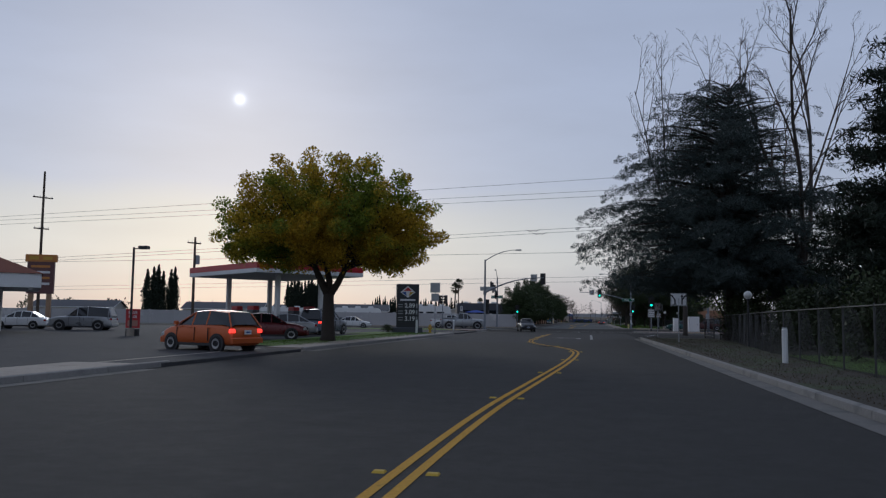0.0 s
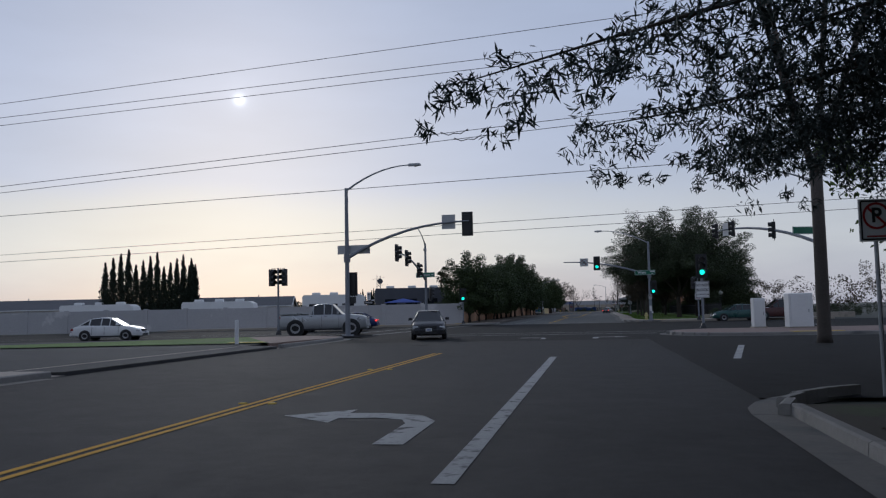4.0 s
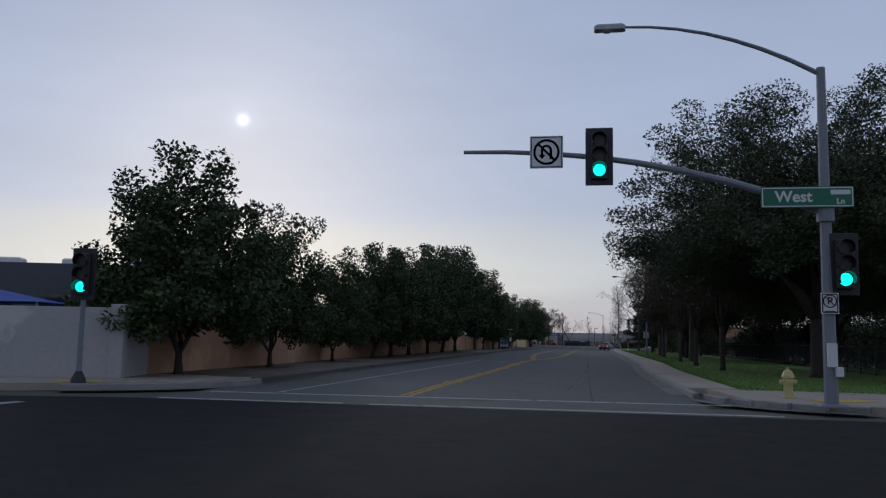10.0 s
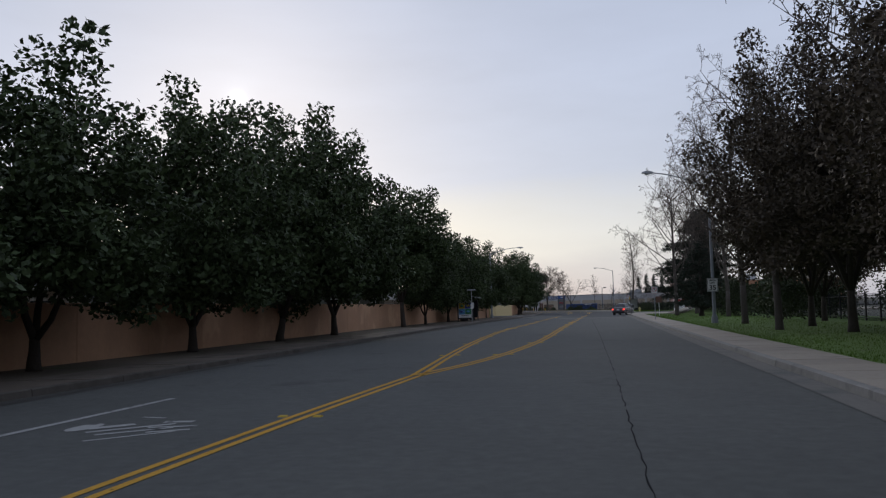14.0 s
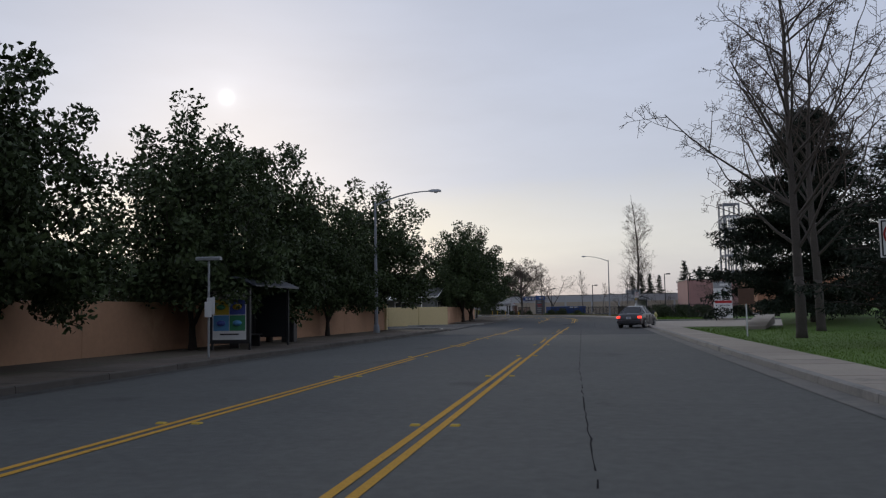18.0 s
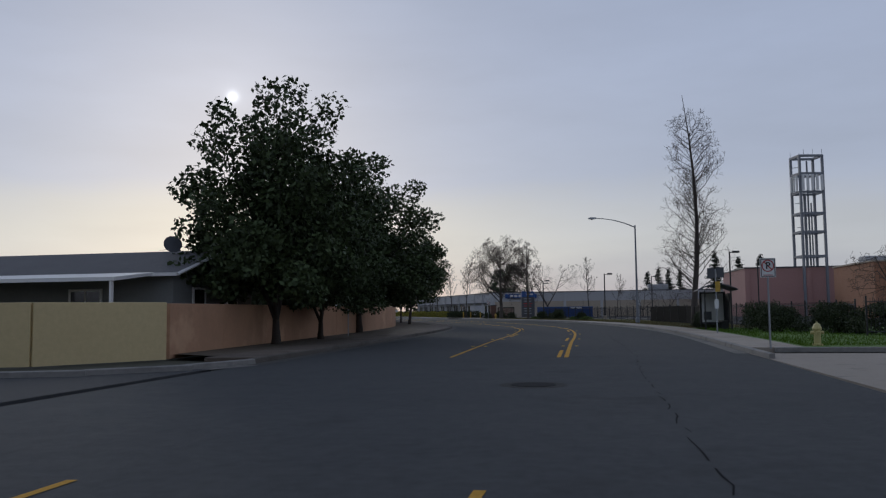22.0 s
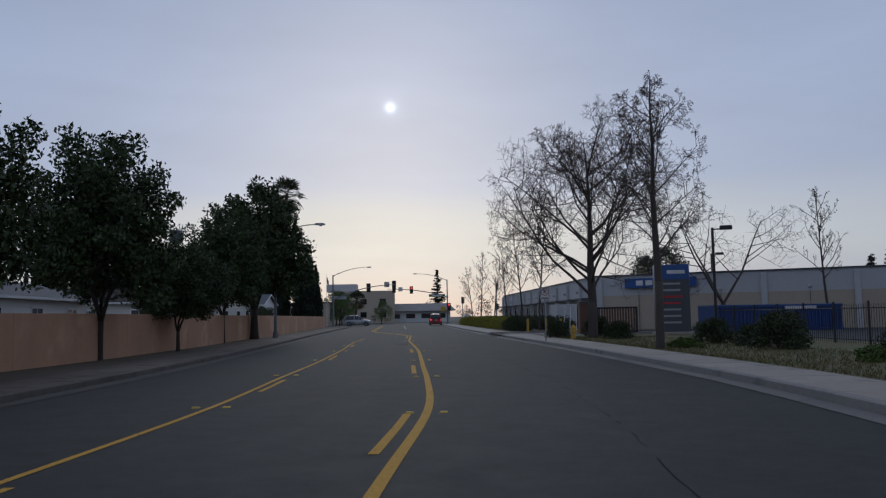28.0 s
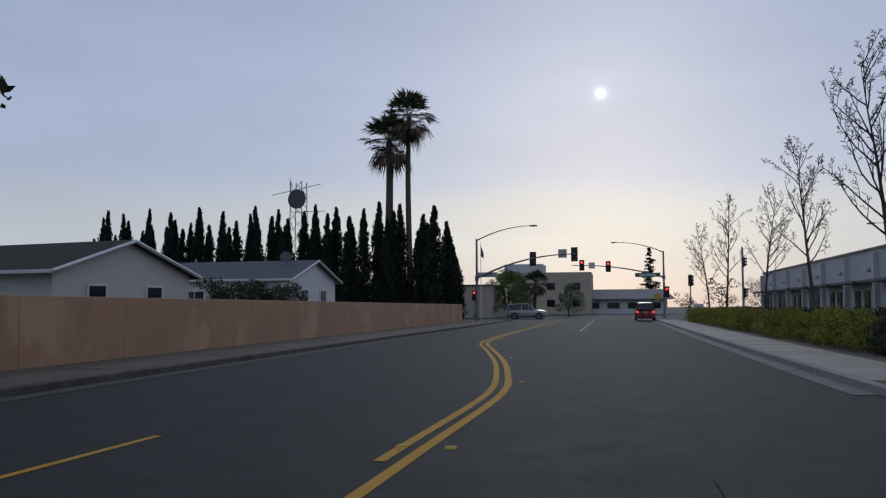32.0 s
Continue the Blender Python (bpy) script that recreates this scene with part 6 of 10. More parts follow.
def mast(name, label, x, y, face, arm, heads, signs=(), lamp=None, h=9.0, arm_z=5.0, rise=1.6, lit="", name_plate=None, box=True, lamp_len=3.0, arm_turn=None, group="traffic signal masts"):
    """A signal mast: pole, curved arm along local +x with heads that face local -y, and a luminaire arm."""
    t = thing(name, label, "traffic signal", at(x, y, 0.15, face), group)
    part("pole", MB().tube([(0, 0, 0), (0, 0, h)], [0.15, 0.095], 12), POLEGREY, t)
    part("base_plate", MB().bevel_box((0, 0, 0.03), (0.55, 0.55, 0.06), 0.02), POLEGREY, t)
    part("hand_hole_cover", MB().bevel_box((0, -0.145, 0.6), (0.16, 0.05, 0.28), 0.01), POLEGREY, t)
    if arm:
        pts = [(px, py, pz + arm_z) for px, py, pz in arm_curve(arm, rise)]
        part("mast_arm", MB().tube(pts, [0.1 - 0.055 * k / 8 for k in range(9)], 10), POLEGREY, t)
        part("arm_clamp", MB().cyl((0, 0, arm_z - 0.22), (0, 0, arm_z + 0.22), 0.19, 12), POLEGREY, t)
        for d, kind in heads:
            f = d / arm
            z = arm_z + rise * (1 - (1 - f) ** 2.2)
            signal_head(t, Matrix.Translation((d, -0.14, z - 0.05)), kind)
        for d, kind, s in signs:
            f = d / arm
            z = arm_z + rise * (1 - (1 - f) ** 2.2)
            if kind == "back":
                sign_plate(t, Matrix.Translation((d, 0.09, z)) @ Matrix.Rotation(math.pi, 4, "Z"), s, s, SIGNWHITE)
            else:
                ban_sign(t, Matrix.Translation((d, -0.12, z)), s, kind)
    if lamp_len:
        la = [(lamp_len * k / 7, 0, h - 0.15 + 1.3 * (1 - (1 - k / 7) ** 2)) for k in range(8)]
        if arm_turn is not None:
            la = [(px * math.cos(radians(arm_turn)), px * math.sin(radians(arm_turn)), pz) for px, py, pz in la]
        part("lamp_arm", MB().tube(la, [0.06 - 0.03 * k / 7 for k in range(8)], 8), POLEGREY, t)
        e = la[-1]
        a = radians(arm_turn or 0)
        lh = part("luminaire", MB().bevel_box((0.3, 0, 0.0), (0.72, 0.26, 0.14), 0.05), GALV, t)
        lh.matrix_local = Matrix.Translation(e) @ Matrix.Rotation(a, 4, "Z")
        part("diffuser", MB().sphere((0.36, 0, -0.05), 0.15, 10, 6, sz=0.5), LAMPGLASS, lh)
    if name_plate:
        d, w, body, small = name_plate
        pl = sign_plate(t, Matrix.Translation((d, -0.2, arm_z + 0.35)), w, 0.46, SIGNGREEN, SIGNGREEN, SIGNWHITE)
        words(pl, body, -w * 0.1 if small else 0, 0.0, 0.33, SIGNWHITE)
        if small:
            words(pl, small, w * 0.36, -0.1, 0.16, SIGNWHITE)
            part("number_bar", MB().box((w * 0.36, -0.01, 0.09), (0.3, 0.004, 0.09)), SIGNWHITE, pl)
    return t


# near left pole, seen from behind
ml = mast("signal_mast", "grey signal mast with curved arm, seen from behind", -13.0, 97.3, 0, 7.0, (), h=8.35, arm_z=4.35, rise=1.85, lamp_len=3.7)
hd = signal_head(ml, Matrix.Translation((6.9, 0.14, 6.05)) @ Matrix.Rotation(math.pi, 4, "Z"), "")
sign_plate(ml, Matrix.Translation((5.85, 0.1, 6.2)) @ Matrix.Rotation(math.pi, 4, "Z"), 0.76, 0.8, SIGNWHITE)
sign_plate(ml, Matrix.Translation((0.35, 0.17, 4.85)) @ Matrix.Rotation(math.pi, 4, "Z"), 1.9, 0.5, SIGNGREEN)
signal_head(ml, Matrix.Translation((0.2, 0.3, 2.9)) @ Matrix.Rotation(math.pi, 4, "Z"), "")
pb = part("pedestrian_signal", MB().bevel_box((0.24, 0.1, 2.0), (0.4, 0.25, 0.4), 0.03), BLACKM, ml)
# far left pole, arm to the near left over the cross street
fl = mast("signal_mast", "grey signal mast with street name plate before the grey wall", -14.8, 128.5, 0, None, (), h=7.7, lamp_len=0)
pts = arm_curve(14.5, 1.75)
ang = radians(272.5)
part("mast_arm", MB().tube([(px * math.cos(ang), px * math.sin(ang), pz + 4.2) for px, _, pz in pts], [0.11 - 0.065 * k / 8 for k in range(9)], 10), POLEGREY, fl)
for d, lit in ((14.1, ""), (9.8, ""), (4.0, "")):
    z = 4.2 + 1.75 * (1 - (1 - d / 14.5) ** 2.2)
    signal_head(fl, Matrix.Translation((d * math.cos(ang), d * math.sin(ang), z - 0.1)) @ Matrix.Rotation(radians(78), 4, "Z"), lit)
sign_plate(fl, Matrix.Translation((13.2 * math.cos(ang) + 0.15, 13.2 * math.sin(ang), 6.0)) @ Matrix.Rotation(radians(90), 4, "Z"), 0.7, 0.86, SIGNWHITE, border=BLACKT)
la = [(4.7 * k / 7 * math.cos(ang), 4.7 * k / 7 * math.sin(ang), 7.55 + 1.15 * (1 - (1 - k / 7) ** 2)) for k in range(8)]
part("lamp_arm", MB().tube(la, [0.06 - 0.03 * k / 7 for k in range(8)], 8), POLEGREY, fl)
part("luminaire", MB().bevel_box(la[-1], (0.72, 0.26, 0.14), 0.05, ang), GALV, fl)
npl = sign_plate(fl, Matrix.Translation((0.0, -0.22, 4.7)) @ Matrix.Rotation(radians(-22), 4, "Z"), 2.1, 0.46, SIGNGREEN, SIGNGREEN, SIGNWHITE)
words(npl, "Hammertown", -0.2, 0, 0.26, SIGNWHITE)
part("number_bar", MB().box((0.8, -0.01, 0.0), (0.26, 0.004, 0.1)), SIGNWHITE, npl)
signal_head(fl, Matrix.Translation((0.42, 0.1, 2.9)) @ Matrix.Rotation(radians(120), 4, "Z"), "")
part("camera_housing", MB().bevel_box((0.0, -0.1, 7.1), (0.26, 0.3, 0.26), 0.05), GALV, fl)
# far right pole
fr = mast("signal_mast", "grey signal mast with green lights and street name plate", 6.0, 132.5, 180, 8.0, (), (), h=7.45, arm_z=4.2, rise=1.5, lamp_len=4.3)
for d, what in ((4.85, "green"), (6.05, "uturn")):
    z = 4.2 + 1.5 * (1 - (1 - d / 8.0) ** 2.2)
    mm = Matrix.Translation((d, 0.15, z)) @ Matrix.Rotation(math.pi, 4, "Z")
    if what == "green":
        signal_head(fr, mm, "green")
    else:
        ban_sign(fr, mm, 0.76, "U")
npl = sign_plate(fr, Matrix.Translation((0.42, 0.22, 4.5)) @ Matrix.Rotation(math.pi, 4, "Z"), 1.9, 0.46, SIGNGREEN, SIGNGREEN, SIGNWHITE)
words(npl, "West", -0.28, 0, 0.34, SIGNWHITE)
words(npl, "Ln", 0.68, -0.1, 0.17, SIGNWHITE)
part("number_bar", MB().box((0.68, -0.01, 0.1), (0.4, 0.004, 0.1)), SIGNWHITE, npl)
signal_head(fr, Matrix.Translation((-0.3, 0.12, 3.05)) @ Matrix.Rotation(math.pi, 4, "Z"), "green")
ban_sign(fr, Matrix.Translation((0.02, 0.19, 2.2)) @ Matrix.Rotation(math.pi, 4, "Z"), 0.36, "P")
part("push_button_box", MB().bevel_box((0, 0.17, 1.1), (0.2, 0.08, 0.5), 0.01), SIGNWHITE, fr)
part("lower_box", MB().bevel_box((-0.14, 0.1, 0.75), (0.16, 0.2, 0.2), 0.02), SIGNWHITE, fr)
# near right mast, its arm reaches over the cross street
nr = mast("signal_mast", "grey signal mast on the paved corner", 13.6, 103.6, 0, None, (), h=8.4, lamp_len=0)
an = radians(109)
part("mast_arm", MB().tube([(px * math.cos(an), px * math.sin(an), pz + 4.8) for px, _, pz in arm_curve(12.3, 1.85)], [0.11 - 0.06 * k / 8 for k in range(9)], 10), POLEGREY, nr)
for d in (12.0, 9.6, 4.5):
    signal_head(nr, Matrix.Translation((d * math.cos(an), d * math.sin(an), 4.8 + 1.85 * (1 - (1 - d / 12.3) ** 2.2))) @ Matrix.Rotation(radians(-100), 4, "Z"), "")
sign_plate(nr, Matrix.Translation((10.7 * math.cos(an), 10.7 * math.sin(an), 6.65)) @ Matrix.Rotation(radians(-70), 4, "Z"), 0.76, 0.9, SIGNWHITE)
sign_plate(nr, Matrix.Translation((1.0 * math.cos(an), 1.0 * math.sin(an), 5.6)) @ Matrix.Rotation(radians(20), 4, "Z"), 1.8, 0.46, SIGNGREEN, SIGNGREEN, SIGNWHITE)
la = [(-3.0 * k / 7, 0.2 * k, 8.3 + 1.1 * (1 - (1 - k / 7) ** 2)) for k in range(8)]
part("lamp_arm", MB().tube(la, [0.06 - 0.03 * k / 7 for k in range(8)], 8), POLEGREY, nr)
part("luminaire", MB().bevel_box(la[-1], (0.7, 0.26, 0.14), 0.05, radians(160)), GALV, nr)
part("service_box", MB().bevel_box((-0.1, -0.2, 1.9), (0.4, 0.3, 0.6), 0.03), GALV, nr)


def post_signal(x, y, rz, lits, label, twin=False, h=3.6, sign=None):
    """A short signal post with one or two heads."""
    t = thing("post_signal", label, "traffic signal", at(x, y, 0.15, rz), "signal posts")
    part("pole", MB().tube([(0, 0, 0), (0, 0, h)], [0.07, 0.06], 10), POLEGREY, t)
    part("base", MB().tube([(0, 0, 0), (0, 0, 0.12), (0, 0, 0.3)], [0.2, 0.17, 0.08], 10), BLACKM, t)
    if twin:
        part("bracket", MB().tube([(-0.42, 0, h - 0.9), (-0.42, 0, h - 0.02), (0.42, 0, h - 0.02), (0.42, 0, h - 0.9)], 0.025, 6), POLEGREY, t)
        signal_head(t, Matrix.Translation((-0.42, 0, h - 0.6)) @ Matrix.Rotation(radians(60), 4, "Z"), lits, False)
        signal_head(t, Matrix.Translation((0.42, 0, h - 0.6)) @ Matrix.Rotation(radians(-30), 4, "Z"), lits, False)
    else:
        signal_head(t, Matrix.Translation((0, -0.1, h - 0.1)), lits)
    if sign:
        sign(t)
    return t


def block_sign(t):
    s = sign_plate(t, Matrix.Translation((0, -0.11, 2.15)), 0.76, 0.92, SIGNWHITE, border=BLACKT)
    words(s, "DO NOT", 0, 0.24, 0.2, BLACKT)
    words(s, "BLOCK", 0, -0.03, 0.2, BLACKT)
    words(s, "INTERSECTION", 0, -0.28, 0.095, BLACKT)


post_signal(6.6, 100.4, 4, "green", "post signal lit green above a white block-warning sign", h=3.55, sign=block_sign)
post_signal(-18.9, 101.8, 0, "", "post with two signal heads on a bracket", True, 4.2)
post_signal(-12.0, 133.0, 10, "green", "post signal lit green before the grey wall", h=2.9)
post_signal(10.0, 129.6, 0, "", "post with two signal heads before the hedge", True, 3.9, lambda t: ban_sign(t, Matrix.Translation((0, -0.1, 2.1)), 0.6, "U"))

# box cabinets on the near right corner
for x, y, s in ((9.4, 103.0 - 3.2, (0.62, 0.5, 1.55)), (11.2, 101.0 - 2.4, (1.25, 0.7, 1.75))):
    c = thing("signal_cabinet", "pale grey metal signal cabinet on the paved corner", "cabinet", at(x, y, 0.15, 8))
    part("body", MB().bevel_box((0, 0, s[2] / 2 + 0.05), s, 0.03), WHITE, c)
    part("plinth", MB().box((0, 0, 0.03), (s[0] + 0.1, s[1] + 0.1, 0.06)), CONCRETE, c)
    part("door", MB().bevel_box((0, -s[1] / 2 - 0.01, s[2] / 2 + 0.06), (s[0] * 0.86, 0.03, s[2] * 0.86), 0.01), WHITE, c)
    part("handle", MB().box((s[0] * 0.3, -s[1] / 2 - 0.04, s[2] * 0.5), (0.03, 0.04, 0.16)), GALV, c)


def road_sign(x, y, rz, kind, h=2.2, label="", post=None):
    """A sign on a steel post; its face looks along local -y."""
    t = thing("road_sign", label, "road sign", at(x, y, 0.15, rz))
    part("post", MB().cyl((0, 0, 0), (0, 0, h + 0.1), 0.03, 8), post or GALV, t)
    mm = Matrix.Translation((0, -0.045, h))
    if kind == "P":
        ban_sign(t, mm @ Matrix.Translation((0, 0, -0.15)), 0.46, "P")
    elif kind == "lanes":
        s = sign_plate(t, mm, 0.95, 0.76, SIGNWHITE, border=BLACKT)
        a = MB()
        for x0, dx in ((-0.22, -0.16), (0.2, 0.18)):
            slash(a, (x0, -0.3), (x0, 0.0), 0.08)
            slash(a, (x0, -0.02), (x0 + dx, 0.2), 0.07)
            hx, hz = x0 + dx, 0.2
            a.add([(hx - 0.1, -0.0095, hz - 0.02), (hx + 0.1, -0.0095, hz - 0.02 + (0.05 if dx < 0 else -0.0)), (hx + (0.09 if dx > 0 else -0.09), -0.0095, hz + 0.11)], [(0, 1, 2), (2, 1, 0)])
        slash(a, (0.2, -0.05), (0.2, 0.2), 0.07)
        a.add([(0.1, -0.0095, 0.16), (0.3, -0.0095, 0.16), (0.2, -0.0095, 0.31)], [(0, 1, 2), (2, 1, 0)])
        slash(a, (0.0, -0.3), (0.0, 0.05), 0.02)
        part("arrow", a, BLACKT, s)
        words(s, "ONLY", -0.26, -0.3, 0.12, BLACKT)
    elif kind == "35":
        s = sign_plate(t, mm, 0.61, 0.76, SIGNWHITE, border=BLACKT)
        words(s, "SPEED", 0, 0.25, 0.14, BLACKT)
        words(s, "LIMIT", 0, 0.12, 0.14, BLACKT)
        words(s, "35", 0, -0.17, 0.4, BLACKT)
    elif kind == "back":
        sign_plate(t, mm @ Matrix.Rotation(math.pi, 4, "Z"), 0.6, 0.75, SIGNWHITE)
    elif kind == "backs":
        sign_plate(t, mm @ Matrix.Rotation(math.pi, 4, "Z"), 0.76, 0.76, SIGNWHITE)
        sign_plate(t, mm @ Matrix.Translation((0, 0, -0.75)) @ Matrix.Rotation(math.pi, 4, "Z"), 0.6, 0.6, SIGNWHITE)
    elif kind == "oneway":
        s = sign_plate(t, mm, 0.92, 0.31, BLACKT)
        a = MB()
        slash(a, (-0.38, 0), (0.2, 0), 0.13)
        a.add([(0.18, -0.0095, 0.12), (0.18, -0.0095, -0.12), (0.4, -0.0095, 0)], [(0, 1, 2), (2, 1, 0)])
        part("arrow", a, SIGNWHITE, s)
        s2 = sign_plate(t, mm @ Matrix.Translation((0, 0, 0.6)), 0.36, 0.76, SIGNWHITE)
        b = MB()
        slash(b, (0, -0.25), (0, 0.2), 0.06)
        b.add([(-0.1, -0.0095, 0.15), (0.1, -0.0095, 0.15), (0, -0.0095, 0.32)], [(0, 1, 2), (2, 1, 0)])
        part("arrow", b, BLACKT, s2)
    elif kind == "brown":
        sign_plate(t, mm, 0.62, 0.62, BROWN, BROWN)
    elif kind == "white":
        s = sign_plate(t, mm, 0.46, 0.6, SIGNWHITE)
        for k in range(4):
            part("text_bar", MB().box((0, -0.009, 0.2 - 0.12 * k), (0.32, 0.004, 0.05)), SIGNRED, s)
    return t


road_sign(4.3, 50.6, 8, "lanes", 2.55, "white lane-arrow sign on a steel post at the kerb")
road_sign(4.3, 64.8, 8, "P", 2.5, "white no-parking sign on a post beside the park drive")
road_sign(-12.6, 62.0, 0, "backs", 3.6, "bare metal backs of two road signs on one post")
road_sign(-20.6, 129.3, 12, "oneway", 2.25, "black one-way sign with an arrow on a post")
road_sign(7.62, 209.5, 5, "35", 2.2, "white speed limit sign on the lamp pole", POLEGREY)
road_sign(5.4, 223.8, 6, "P", 2.35, "white no-parking sign on a post by the pavement")
road_sign(7.4, 245.2, 4, "brown", 1.6, "plain brown board on a white post", SIGNWHITE)
road_sign(6.3, 291.0, 6, "P", 2.55, "white no-parking sign on a post by the drive")
road_sign(-12.45, 381.4, 22, "P", 2.45, "white no-parking sign on a post by the pavement")
road_sign(-11.2, 306.5, 0, "back", 2.6, "bare metal back of a road sign on a post")
road_sign(-20.4, 285.0, 20, "white", 1.3, "small white notice on the yellow wall", GALV)


def marker_post(x, y):
    t = thing("marker_post", "short white marker post in the verge", "post", at(x, y, 0.13))
    part("post", MB().tube([(0, 0, 0), (0, 0, 1.05), (0, 0, 1.1)], [0.09, 0.09, 0.06], 10), WHITE, t)
    part("cap", MB().cyl((0, 0, 1.1), (0, 0, 1.13), 0.075, 10), GALV, t)


marker_post(5.0, 27.4)
for x, y in ((-14.9, 66.2), (-15.2, 87.5)):
    marker_post(x, y)


def hydrant(x, y, material, label):
    t = thing("fire_hydrant", label, "hydrant", at(x, y, 0.13))
    part("barrel", MB().tube([(0, 0, 0), (0, 0, 0.06), (0, 0, 0.07), (0, 0, 0.5), (0, 0, 0.52), (0, 0, 0.56), (0, 0, 0.68), (0, 0, 0.72)], [0.17, 0.17, 0.11, 0.11, 0.15, 0.15, 0.1, 0.04], 12), material, t)
    part("cap_nut", MB().cyl((0, 0, 0.72), (0, 0, 0.77), 0.03, 6), material, t)
    for d in ((-1, 0), (1, 0), (0, -1)):
        part("outlet", MB().tube([(0, 0, 0.42), (d[0] * 0.17, d[1] * 0.17, 0.42), (d[0] * 0.2, d[1] * 0.2, 0.42)], [0.06, 0.06, 0.045], 10), material, t)


hydrant(5.75, 135.2, HYDRANT_P, "pale yellow fire hydrant on the street corner")
hydrant(8.2, 293.2, HYDRANT_P, "pale yellow fire hydrant on the lawn")
hydrant(-11.7, 384.3, HYDRANT_Y, "bright yellow fire hydrant on the lawn edge")
hydrant(-14.3, 69.0, HYDRANT_Y, "yellow fire hydrant before the price sign")


def street_lamp(x, y, rz, h=8.6, arm=3.2, label="tall grey cobra-head street lamp at the kerb", dark=False):
    """A street lamp whose arm reaches along local +x."""
    t = thing("street_lamp", label, "street lamp", at(x, y, 0.14, rz), "cobra-head street lamps")
    mt = POLEGREY
    part("pole", MB().tube([(0, 0, 0), (0, 0, h)], [0.11, 0.06], 10), mt, t)
    part("base", MB().tube([(0, 0, 0), (0, 0, 0.35), (0, 0, 0.5)], [0.2, 0.18, 0.12], 10), mt, t)
    pts = [(arm * k / 7, 0, h - 0.2 + 0.75 * (1 - (1 - k / 7) ** 2)) for k in range(8)]
    part("arm", MB().tube(pts, [0.05 - 0.02 * k / 7 for k in range(8)], 8), mt, t)
    lh = part("luminaire", MB().add([(0, -0.06, -0.03), (0.2, -0.14, -0.06), (0.7, -0.13, -0.06), (0.78, -0.05, -0.03), (0.78, 0.05, -0.03), (0.7, 0.13, -0.06), (0.2, 0.14, -0.06), (0, 0.06, -0.03),
                                      (0.0, -0.05, 0.05), (0.2, -0.09, 0.09), (0.6, -0.08, 0.09), (0.75, -0.03, 0.04), (0.75, 0.03, 0.04), (0.6, 0.08, 0.09), (0.2, 0.09, 0.09), (0.0, 0.05, 0.05)],
                                     [(7, 6, 5, 4, 3, 2, 1, 0), (8, 9, 10, 11, 12, 13, 14, 15)] + [(k, (k + 1) % 8, 8 + (k + 1) % 8, 8 + k) for k in range(8)]), GALV, t)
    lh.matrix_local = Matrix.Translation(pts[-1])
    part("diffuser", MB().sphere((0.45, 0, -0.06), 0.13, 10, 6, sz=0.6), LAMPGLASS, lh)
    return t


street_lamp(5.5, 338.0, 200, 8.5, 3.5)
street_lamp(7.7, 209.8, 215, 8.1, 4.0)
street_lamp(-11.2, 258.5, 0, 7.85, 3.3)
street_lamp(-34.2, 392.0, 15, 7.3, 2.8)
street_lamp(-28.0, 476, 190, 8.8, 3.4).location.z = 0.0


def lot_lamp(x, y, rz, h=6.2, two=False, label="dark square parking-lot lamp on a tall pole"):
    t = thing("lot_lamp", label, "lamp post", at(x, y, 0.1, rz), "parking-lot lamps")
    part("pole", MB().cyl((0, 0, 0), (0, 0, h), 0.07, 8), BLACKM, t)
    part("base", MB().cyl((0, 0, 0), (0, 0, 0.5), 0.22, 12), CONCRETE, t)
    for s in ((1, -1) if two else (1,)):
        part("arm", MB().box((s * 0.25, 0, h - 0.08), (0.5, 0.06, 0.06)), BLACKM, t)
        part("lamp_box", MB().bevel_box((s * 0.65, 0, h - 0.02), (0.6, 0.36, 0.2), 0.03), BLACKM, t)
    return t


lot_lamp(-27.8, 44.7, 0, 5.3)
lot_lamp(-4.8, 385.6, 0, 5.5)
lot_lamp(3.5, 365.6, 0, 5.5)
for x, y, h in ((14.5, 345, 6.5), (20, 360, 6.5), (12, 402, 6.5), (34, 380, 6.5), (-6, 412, 6)):
    lot_lamp(x, y, 20, h)


def globe_lamp(x, y):
    t = thing("globe_lamp", "white globe lamp on a black park post", "lamp post", at(x, y, 0.12), "park globe lamps")
    part("post", MB().tube([(0, 0, 0), (0, 0, 0.3), (0, 0, 2.45)], [0.1, 0.06, 0.05], 8), BLACKM, t)
    part("collar", MB().cyl((0, 0, 2.42), (0, 0, 2.52), 0.09, 10), BLACKM, t)
    part("globe", MB().sphere((0, 0, 2.7), 0.22, 14, 9), mat("opal_globe", (0.7, 0.7, 0.68), 0.3, vary=0.03), t, smooth=True)


for x, y in ((7.2, 44.9), (12.4, 56), (13.5, 66), (12.0, 141), (15, 150)):
    globe_lamp(x, y)


